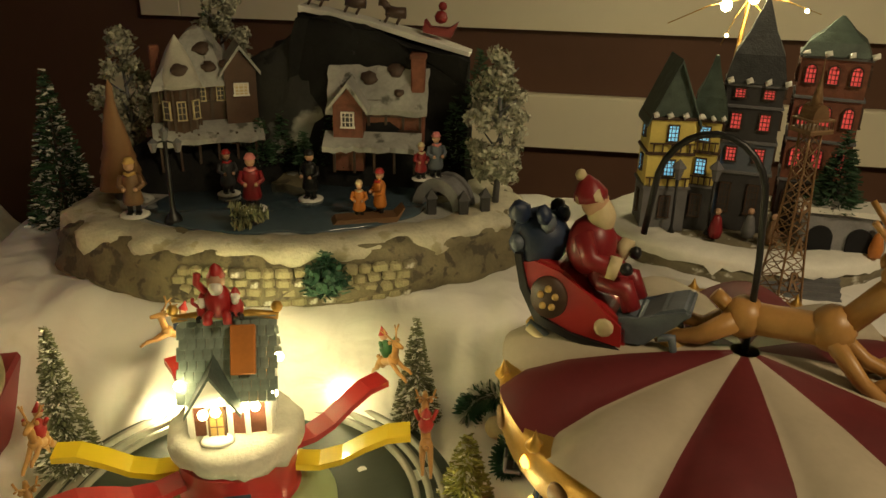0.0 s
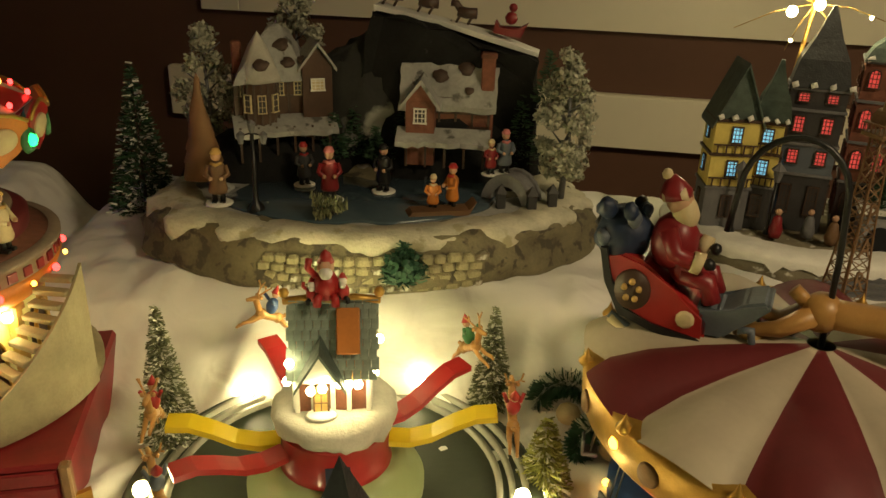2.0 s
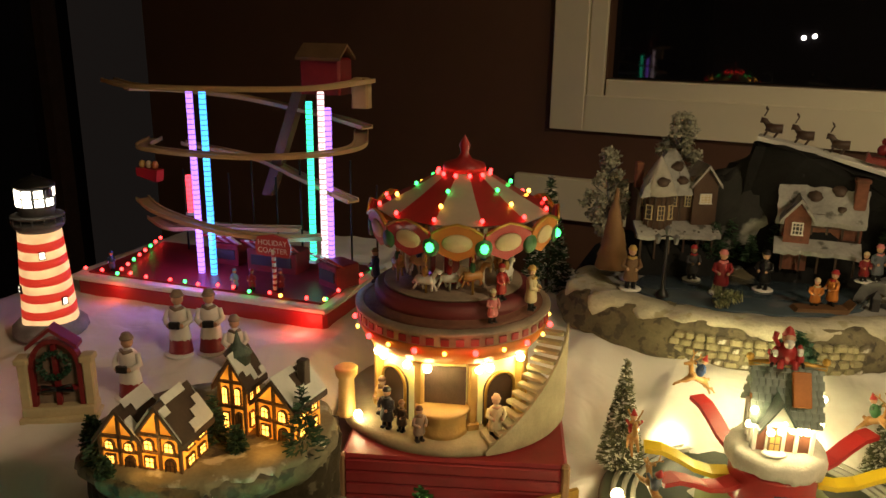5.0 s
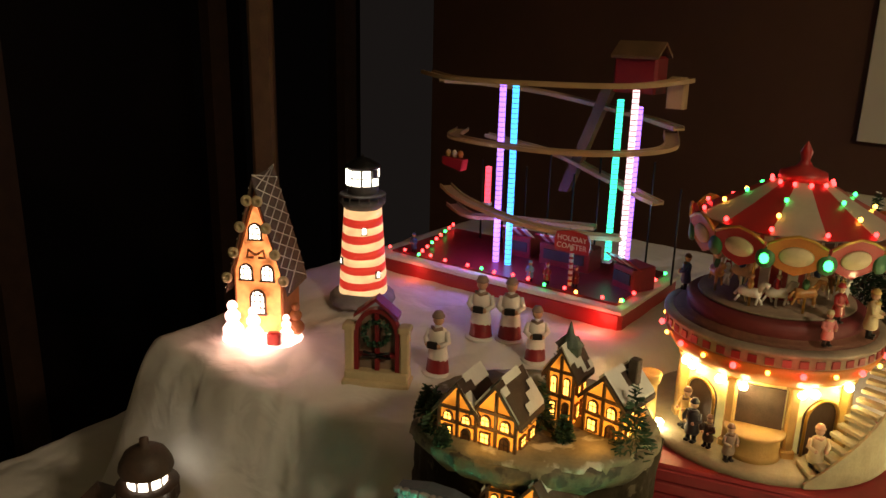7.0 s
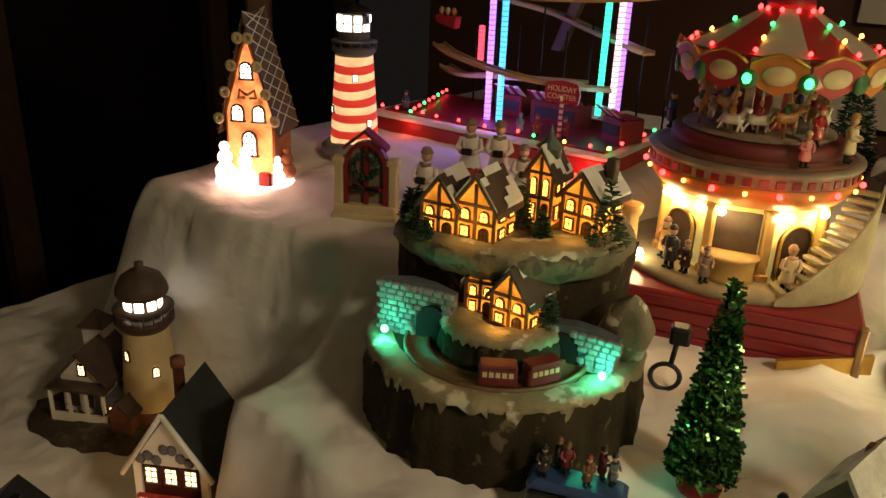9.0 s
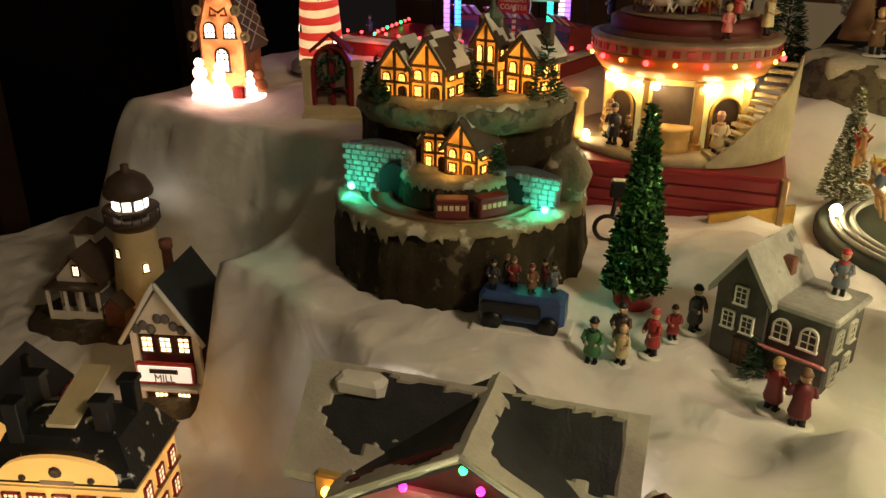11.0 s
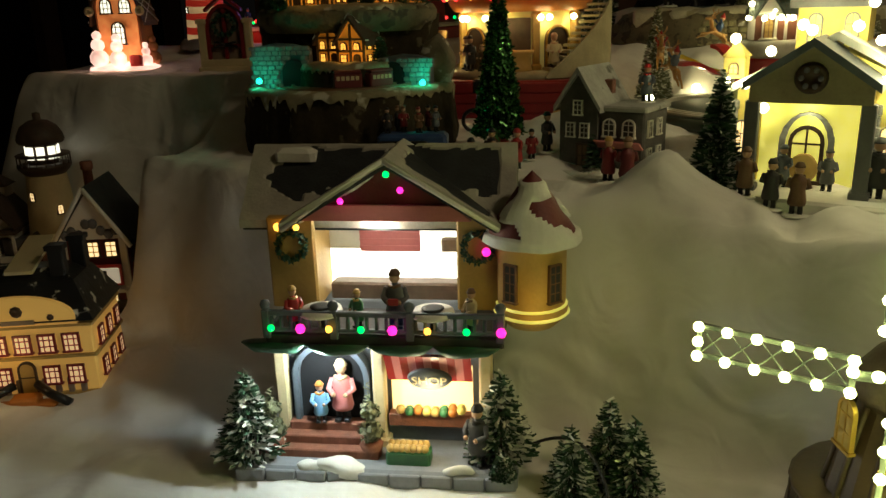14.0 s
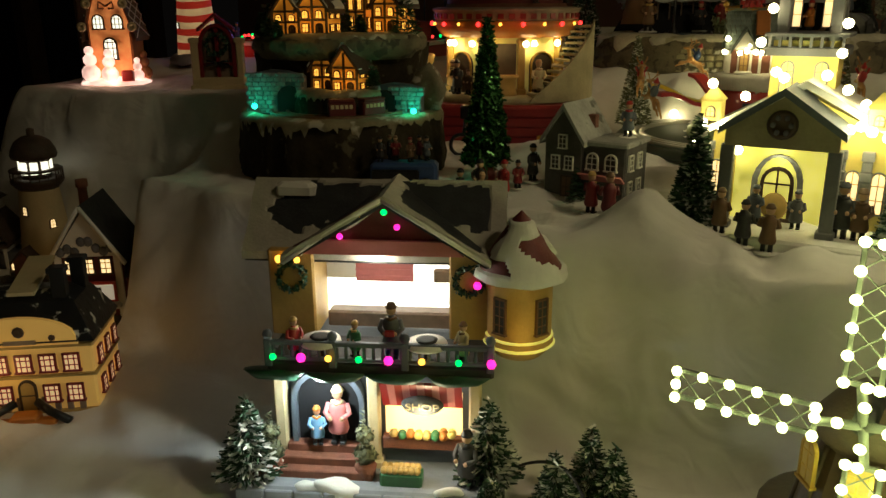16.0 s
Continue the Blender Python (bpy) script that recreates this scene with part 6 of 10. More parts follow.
# ---- two-storey shop ----
def bakery():
    ob = thing("village_shop", (-0.412, -0.251, 0.742), 17, "two-storey snowy shop with open lit balcony room and coloured bulbs", "shop")
    # local: x across, y back from the front of the base
    bm = B()
    box(bm, 0.256, 0.17, 0.018, T(0, 0.085), 0, 0.003)
    part("base", bm, PAVE, ob, "grey paved base")
    for i in range(9):
        bm = B()
        box(bm, 0.027, 0.004, 0.015, T(-0.113 + i * 0.0283, -0.001, 0.0012), 0, 0.001)
        part("kerb_block", bm, PAVE, ob)
    Y = 0.055          # front wall of the ground floor
    bm = B()
    box(bm, 0.20, 0.10, 0.118, T(0, Y + 0.052, 0.018))
    part("ground_floor_wall", bm, BLUEGREY, ob, "blue-grey ground-floor wall")
    # niche with arch
    bm = B()
    n = 14
    arc = [(-0.045 + 0.036 * math.cos(math.pi * i / n), 0.085 + 0.036 * math.sin(math.pi * i / n)) for i in range(n + 1)]
    inn = [(-0.045 + 0.031 * math.cos(math.pi * i / n), 0.085 + 0.031 * math.sin(math.pi * i / n)) for i in range(n + 1)]
    for i in range(n):
        prism(bm, [arc[i], arc[i + 1], inn[i + 1], inn[i]], 0.014, T(0, Y - 0.004))
    for s in (-1, 1):
        box(bm, 0.005, 0.014, 0.045, T(-0.045 + s * 0.0335, Y - 0.004, 0.04))
    part("niche_frame", bm, BLUEGREY, ob, "blue-grey arched frame")
    bm = B()
    prism(bm, [(-0.045 - 0.031, 0.042), (-0.045 + 0.031, 0.042)] + inn, 0.003, T(0, Y - 0.002))
    part("niche_back", bm, NEARBLACK, ob, "black niche")
    for x in (-0.092, -0.0, 0.098):
        bm = B()
        box(bm, 0.012, 0.012, 0.1, T(x, Y - 0.006, 0.02), 0, 0.002)
        box(bm, 0.018, 0.018, 0.008, T(x, Y - 0.006, 0.118), 0, 0.002)
        box(bm, 0.017, 0.017, 0.008, T(x, Y - 0.006, 0.018), 0, 0.002)
        part("column", bm, CREAM, ob)
    for i in range(3):
        bm = B()
        box(bm, 0.094 - i * 0.006, 0.014, 0.008, T(-0.045, Y - 0.03 + i * 0.011, 0.018 + i * 0.008), 0, 0.001)
        part("step", bm, BRICK, ob)
    # shop window with goods and awning
    bm = B()
    box(bm, 0.075, 0.002, 0.045, T(0.048, Y - 0.002, 0.052))
    part("shop_window", bm, G_PANE, ob, "warmly lit shop window")
    bm = B()
    box(bm, 0.08, 0.012, 0.012, T(0.048, Y - 0.006, 0.04), 0, 0.001)
    part("window_sill", bm, BRICK, ob)
    for i in range(11):
        bm = B()
        prism(bm, [(0, 0), (0.0068, 0), (0.0068, 0.036), (0, 0.036)], 0.003)
        part("awning_stripe", bm, RED if i % 2 == 0 else PINK, ob).matrix_basis = pose(0.011 + i * 0.0069, Y - 0.018, 0.091, 30)
    bm = B()
    lathe(bm, [(0.02, 0), (0.018, 0.003), (0, 0.003)], 24, T(0.05, Y - 0.03, 0.098, 90 + 20), sx=1.0, sy=0.62)
    sg = part("oval_sign", bm, GREYWALL, ob, "oval grey sign reading SHOP")
    cu = bpy.data.curves.new("sign_text", "FONT")
    cu.body, cu.size, cu.align_x, cu.align_y, cu.extrude = "SHOP", 0.0125, "CENTER", "CENTER", 0.0004
    cu.materials.append(CREAM)
    tx = new("sign_text", cu)
    tx.parent = sg
    tx.matrix_basis = pose(0.05, Y - 0.0338, 0.0968, 110)
    rnd = random.Random(4)
    for i in range(16):
        bulb(ob, 0.0045, (0.02 + (i % 8) * 0.008, Y - 0.012 - 0.004 * (i // 8), 0.056 + rnd.random() * 0.004), (OCHRE, GREEN, ORANGE, YELLOW)[i % 4], "loaf")
    bm = B()
    box(bm, 0.04, 0.018, 0.013, T(0.03, Y - 0.035, 0.018), 0, 0.002)
    cr = part("fruit_crate", bm, GREEN, ob, "crate of oranges")
    for i in range(14):
        bulb(cr, 0.004, (0.014 + (i % 7) * 0.0052, Y - 0.040 + 0.008 * (i // 7), 0.033), OCHRE, "orange")
    for x, hh in ((-0.098, 0.055), (-0.006, 0.065)):
        bm = B()
        lathe(bm, [(0.009, 0), (0.011, 0.012), (0.009, 0.014), (0, 0.014)], 10)
        pt = part("plant_pot", bm, BRICK, ob)
        pt.location = (x, Y - 0.028, 0.018)
        bm = B()
        leaf_ball(bm, 0.011, 180, 0.0035, 2, T(0, 0, 0.024))
        leaf_ball(bm, 0.009, 150, 0.0032, 3, T(0, 0, 0.044))
        needles(bm, hh + 0.012, 0.006, 60, 0.006, 3, lift=0.04)
        part("topiary", bm, PINEFROST, pt, "clipped frosted topiary")
    for cx, w in ((-0.03, 0.05), (-0.055, 0.034), (0.075, 0.03)):
        bm = B()
        lathe(bm, [(w * 0.5, -0.006), (w * 0.48, 0.003), (w * 0.42, 0.006), (w * 0.2, 0.008), (0, 0.009)], 20, T(cx, 0.006, 0.0165), sy=0.36)
        rough(bm, 0.005, 60, 3 + cx * 50)
        part("snow_patch", bm, SNOW, ob, "snow on the kerb")
    # balcony
    bm = B()
    box(bm, 0.208, 0.065, 0.01, T(0.012, Y - 0.008, 0.132), 0, 0.002)
    bal = part("balcony_floor", bm, DARKGREY, ob, "dark balcony floor")
    bm = B()
    for i in range(4):
        lathe(bm, [(0.03, 0), (0.02, -0.008), (0, -0.011)], 14, T(-0.085 + i * 0.056, Y - 0.04, 0.133), sy=0.3)
    rough(bm, 0.002, 50)
    part("garland", bm, BUSH, bal, "dark green garland swags")
    bm = B()
    box(bm, 0.205, 0.006, 0.004, T(0.012, Y - 0.039, 0.159), 0, 0.001)
    box(bm, 0.205, 0.005, 0.003, T(0.012, Y - 0.039, 0.144), 0, 0.001)
    part("hand_rail", bm, BLUEGREY, bal)
    for i in range(24):
        bm = B()
        tube(bm, [(-0.085 + i * 0.0084, Y - 0.039, 0.144), (-0.085 + i * 0.0084, Y - 0.039, 0.160)], 0.0018, 6)
        part("baluster", bm, BLUEGREY, bal)
    for x in (-0.09, -0.03, 0.036, 0.113):
        bm = B()
        box(bm, 0.007, 0.007, 0.026, T(x, Y - 0.039, 0.138), 0, 0.001)
        ball(bm, 0.005, T(x, Y - 0.039, 0.168), 0, 8)
        part("newel", bm, BLUEGREY, bal)
    for i, (x, m) in enumerate(((-0.084, G_GREEN), (-0.058, G_MAGENTA), (-0.033, G_AMBER), (-0.005, G_GREEN), (0.022, G_MAGENTA), (0.052, G_AMBER), (0.085, G_GREEN), (0.114, G_MAGENTA))):
        bulb(ob, 0.0044 if m is G_MAGENTA else 0.0032, (x, Y - 0.046, 0.149), m)
    # upper room, open to the front
    F = Y + 0.028
    # the back wall emits by itself in place of light falling on it
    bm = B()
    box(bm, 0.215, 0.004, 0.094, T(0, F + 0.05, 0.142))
    back = part("room_back_wall", bm, G_WHITE, ob, "white room wall with the room's light put in as glow")
    bm = B()
    box(bm, 0.06, 0.002, 0.03, T(0.0, F + 0.046, 0.182), 0, 0.001)
    for i in range(4):
        box(bm, 0.06, 0.001, 0.0012, T(0.0, F + 0.0445, 0.187 + i * 0.007))
    part("plank_board", bm, PINK, back, "planked wall board")
    bm = B()
    box(bm, 0.03, 0.002, 0.03, T(-0.045, F + 0.046, 0.185))
    part("bright_picture", bm, WHITE, back)
    bm = B()
    box(bm, 0.025, 0.006, 0.014, T(0.063, F + 0.045, 0.183), 0, 0.002)
    part("shelf_jars", bm, DECK, back)
    bm = B()
    box(bm, 0.13, 0.02, 0.016, T(0.01, F + 0.03, 0.142), 0, 0.002)
    part("counter", bm, DECK, ob, "brown counter")
    for s in (-1, 1):
        bm = B()
        box(bm, 0.045, 0.06, 0.088, T(s * 0.088 + 0.005, F + 0.025, 0.142), 0, 0.002)
        part("upper_wall", bm, OCHRE, ob, "ochre upper wall")
        bm = B()
        for i in range(16):
            a = 2 * math.pi * i / 16
            leaf_ball(bm, 0.004, 14, 0.0026, i, T(0.013 * math.cos(a), 0, 0.013 * math.sin(a)))
        part("wreath", bm, BUSH, ob, "small dark wreath with red bow").location = (s * 0.086 + 0.004, F - 0.009, 0.203)
    bulb(ob, 0.004, (0.098, F - 0.012, 0.2), G_MAGENTA)
    bulb(ob, 0.004, (-0.092, F - 0.012, 0.222), G_AMBER)
    # front gable, pink-red
    F -= 0.006
    bm = B()
    prism(bm, [(-0.078, 0), (0.092, 0), (0.007, 0.05)], 0.006, T(0, F - 0.002, 0.234))
    part("gable_wall", bm, ROOFRED, ob, "red gable")
    bm = B()
    prism(bm, [(-0.07, 0), (0.085, 0), (0.07, 0.014), (-0.055, 0.014)], 0.008, T(0, F - 0.006, 0.229))
    part("lintel", bm, PINK, ob)
    for x, z, m in ((-0.058, 0.229, G_GREEN), (-0.03, 0.238, G_MAGENTA), (-0.01, 0.258, G_AMBER), (0.012, 0.262, G_GREEN), (0.024, 0.248, G_MAGENTA), (-0.072, 0.214, G_AMBER)):
        bulb(ob, 0.0031, (x, F - 0.014, z + 0.010), m)
    bm = B()
    gable(bm, 0.185, 0.09, 0.056, T(0.012, F + 0.034, 0.222), 0, 0.006, 0.006)
    fr = part("front_roof", bm, ROOF, ob, "dark slate front gable roof")
    bm = B()
    gable(bm, 0.185, 0.09, 0.056, T(0.012, F + 0.034, 0.2255), 0, 0.005, 0.007)
    bmesh.ops.subdivide_edges(bm, edges=bm.edges, cuts=30, use_grid_fill=True)
    def clear(q):
        u, y = abs(q.x - 0.012), q.y - (F - 0.016)
        edge = min((0.1 - u) * 0.8, u * 0.9 + 0.006, y * 0.9 + 0.004)
        return edge + 0.016 * noise.noise(Vector((q.x * 30, y * 30, 8))) > 0.012
    for v in bm.verts:
        if clear(v.co):
            v.co.z -= 0.006
    rough(bm, 0.001, 60, 6)
    part("roof_snow", bm, AGEDSNOW, fr, "ragged snow on the front roof")
    bm = B()
    for s in (-1, 1):
        tube(bm, [(0.012 + s * 0.098, F - 0.016, 0.223), (0.012 + s * 0.05, F - 0.017, 0.254), (0.012, F - 0.016, 0.284)], 0.0026, 8)
    rough(bm, 0.003, 50, 2)
    part("gable_snow", bm, SNOW, fr, "snow along the gable edge")
    F += 0.006
    # main roof
    bm = B()
    gable(bm, 0.10, 0.235, 0.050, T(-0.004, F + 0.058, 0.224, 0, 0, 90), 0, 0.008, 0.008)
    mr = part("main_roof", bm, ROOF, ob, "dark slate main roof")
    bm = B()
    gable(bm, 0.10, 0.235, 0.050, T(-0.004, F + 0.058, 0.2285, 0, 0, 90), 0, 0.006, 0.010)
    bmesh.ops.subdivide_edges(bm, edges=bm.edges, cuts=34, use_grid_fill=True)
    def bare(c):
        u, y = c.x, c.y - (F + 0.058)
        edge = min(0.122 - abs(u), (0.060 - abs(y)) * 0.75, abs(y) * 1.6 + 0.012)
        return edge + 0.016 * noise.noise(Vector((u * 26, y * 30, 3))) + 0.006 * noise.noise(Vector((u * 90, y * 90, 1))) > 0.017
    for v in bm.verts:
        if bare(v.co):
            v.co.z -= 0.006
    rough(bm, 0.001, 60, 3)
    part("roof_snow", bm, AGEDSNOW, mr, "thick snow along roof edges")
    bm = B()
    box(bm, 0.04, 0.02, 0.012, T(-0.088, F + 0.05, 0.272), 0, 0.004)
    rough(bm, 0.002, 50)
    part("chimney_snow", bm, SNOW, mr)
    # corner turret
    tx, ty = 0.138, F - 0.002
    bm = B()
    lathe(bm, [(0.0, 0.126), (0.022, 0.130), (0.032, 0.140), (0.0335, 0.146), (0.031, 0.150), (0.031, 0.208), (0.034, 0.212), (0.032, 0.216)], 24, T(tx, ty))
    tur = part("turret", bm, OCHRE, ob, "round ochre corner turret")
    for a in (-35, 40):
        win(tur, 0.014, 0.036, T(tx + 0.0317 * math.sin(radians(a)), ty - 0.0317 * math.cos(radians(a)), 0.158, 0, 0, a), DARKGREY, WOOD, (1, 3))
    # band emits to stand for the amber light low on the turret
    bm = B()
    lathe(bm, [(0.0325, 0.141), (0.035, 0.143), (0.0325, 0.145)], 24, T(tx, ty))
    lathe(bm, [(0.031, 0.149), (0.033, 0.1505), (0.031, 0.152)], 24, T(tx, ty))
    part("band", bm, G_CHURCH, tur, "gold band with lamplight put in as glow")
    bm = B()
    lathe(bm, [(0.042, 0.210), (0.041, 0.216), (0.026, 0.238), (0.01, 0.262), (0, 0.272)], 24, T(tx, ty))
    part("turret_roof", bm, ROOFRED, tur, "dark red cone roof")
    bm = B()
    lathe(bm, [(0.0445, 0.210), (0.043, 0.218), (0.028, 0.239), (0.012, 0.263)], 24, T(tx, ty))
    bmesh.ops.subdivide_edges(bm, edges=bm.edges, cuts=7, use_grid_fill=True)
    for v in bm.verts:
        if noise.noise(v.co * 35 + Vector((1, 0, 2))) > 0.0 and v.co.z > 0.218:
            v.co.x, v.co.y = tx + (v.co.x - tx) * 0.82, ty + (v.co.y - ty) * 0.82
    rough(bm, 0.002, 50, 4)
    part("turret_snow", bm, SNOW, tur, "snow on the turret")
    bulb(ob, 0.006, (-0.045, Y - 0.02, 0.128), G_SPOT)
    return ob


bakery()
KM = pose(-0.412, -0.251, 0.742, 0, 0, 17)
lamp("niche_spot_light", KM @ Vector((-0.045, 0.014, 0.122)), 0.85, (0.85, 0.95, 1.0), 0.004)
lamp("balcony_room_light", KM @ Vector((0.0, 0.075, 0.222)), 0.38, (1.0, 0.95, 0.82), 0.015)
lamp("shop_window_light", KM @ Vector((0.05, 0.016, 0.08)), 0.2, (1.0, 0.85, 0.55), 0.01)
lamp("turret_light", KM @ Vector((0.145, 0.02, 0.155)), 0.03, (1.0, 0.6, 0.1), 0.01)
for x, y, z, h, c, hat, yaw, lab in ((-0.035, 0.045, 0.0425, 0.062, PINK, CREAM, 0, "shopkeeper figurine in pink in the arched niche"), (-0.055, 0.04, 0.0425, 0.042, SKYBLUE, ORANGE, 10, "child figurine in blue in the arched niche"),
                                    (0.022, 0.03, 0.1425, 0.055, GREYWALL, WOOD, 0, "waiter figurine with a red tray on the balcony"), (-0.068, 0.025, 0.1425, 0.04, RED, OCHRE, 40, "seated guest figurine in red on the balcony"),
                                    (-0.012, 0.03, 0.1425, 0.036, GREEN, OCHRE, -30, "child figurine in green on the balcony"), (0.088, 0.025, 0.1425, 0.04, CREAM, WOOD, -50, "guest figurine in cream on the balcony"),
                                    (0.092, 0.018, 0.018, 0.06, DARKGREY, BLACK, -30, "figurine in dark coat beside the shop door")):
    figure("shop_figure", KM @ Vector((x, y, z)), h, c, hat, 17 + yaw, lab, "shop figurines", base=False, hold=RED if "tray" in lab else None, dark=BLUE if "waiter" in lab else None)
for x in (-0.043, 0.055):
    tb = thing("cafe_table", KM @ Vector((x, 0.025, 0.142)), 17, "round cafe table with white cloth on the balcony", "table", "cafe tables")
    bm = B()
    lathe(bm, [(0.008, 0), (0.003, 0.003), (0.003, 0.018)], 10)
    part("pedestal", bm, BLACK, tb)
    bm = B()
    lathe(bm, [(0.019, 0.016), (0.018, 0.02), (0, 0.02)], 24)
    part("tabletop", bm, WHITE, tb)
    bm = B()
    lathe(bm, [(0.009, 0.0205), (0.010, 0.022), (0.006, 0.0225), (0, 0.0225)], 16)
    part("plate", bm, DARKGREY, tb)
for x, y, h in ((-0.118, 0.02, 0.085), (0.112, 0.035, 0.085), (0.115, 0.0, 0.02)):
    p = KM @ Vector((x, y, 0.017))
    pine("snowy_fir", p, h, h * 0.36, int(abs(x) * 100), "small snow-flecked fir beside the shop", PINE, 900, 0.5, group="firs round the shop", length=0.011)


def deer(name, loc, yaw, s, label, group, pitch=0, rider=None, mats=None):
    """A leaping deer, with a rider if given, as one painted figure."""
    bm = B()
    tube(bm, [(-0.02 * s, 0, 0.026 * s), (-0.008 * s, 0, 0.027 * s), (0.008 * s, 0, 0.029 * s), (0.016 * s, 0, 0.033 * s)], 0.0058 * s, 10)
    ball(bm, 0.0076 * s, T(-0.016 * s, 0, 0.0262 * s), 0, 12, 1.0)
    ball(bm, 0.0078 * s, T(0.011 * s, 0, 0.0305 * s), 0, 12, 1.05)
    tube(bm, [(0.014 * s, 0, 0.033 * s), (0.022 * s, 0, 0.046 * s), (0.026 * s, 0, 0.052 * s)], 0.0045 * s, 7)
    tube(bm, [(0.022 * s, 0, 0.053 * s), (0.038 * s, 0, 0.048 * s)], 0.0045 * s, 7, r_end=0.0025 * s)
    for sy in (-1, 1):
        tube(bm, [(0.012 * s, sy * 0.004 * s, 0.028 * s), (0.024 * s, sy * 0.0045 * s, 0.018 * s + sy * 0.002 * s), (0.036 * s, sy * 0.0045 * s, 0.013 * s + sy * 0.004 * s), (0.039 * s, sy * 0.0045 * s, 0.009 * s + sy * 0.004 * s)], 0.0034 * s, 7, r_end=0.0016 * s)
        tube(bm, [(-0.018 * s, sy * 0.004 * s, 0.026 * s), (-0.028 * s, sy * 0.0045 * s, 0.017 * s), (-0.036 * s, sy * 0.0045 * s, 0.016 * s + sy * 0.002 * s), (-0.046 * s, sy * 0.0045 * s, 0.008 * s + sy * 0.003 * s)], 0.0042 * s, 7, r_end=0.0016 * s)
        tube(bm, [(0.023 * s, sy * 0.002 * s, 0.056 * s), (0.018 * s, sy * 0.008 * s, 0.066 * s), (0.022 * s, sy * 0.011 * s, 0.074 * s)], 0.0013 * s, 5)
        tube(bm, [(0.018 * s, sy * 0.008 * s, 0.066 * s), (0.012 * s, sy * 0.011 * s, 0.072 * s)], 0.0011 * s, 5)
        ball(bm, 0.003 * s, T(0.021 * s, sy * 0.006 * s, 0.055 * s), 0, 6)
    tube(bm, [(-0.021 * s, 0, 0.028 * s), (-0.027 * s, 0, 0.032 * s)], 0.0028 * s, 6)
    if rider:
        ball(bm, 0.009 * s, T(-0.002 * s, 0, 0.043 * s), 1, 8, 1.4)
        ball(bm, 0.0055 * s, T(-0.002 * s, 0, 0.06 * s), 2, 8)
        lathe(bm, [(0.0065 * s, 0.062 * s), (0, 0.074 * s)], 8, T(-0.002 * s, 0, 0), 3)
        for sy in (-1, 1):
            tube(bm, [(0, sy * 0.007 * s, 0.048 * s), (0.008 * s, sy * 0.012 * s, 0.056 * s)], 0.0025 * s, 5, 1)
    return solid(name, bm, mats or [DEER, rider or RED, SKIN, RED], pose(*loc, 0, -pitch, yaw), label, "deer figurine", group)


# ---- turning ride with the little lit house ----
RC = (-0.143, 0.555)
RZ = 0.976


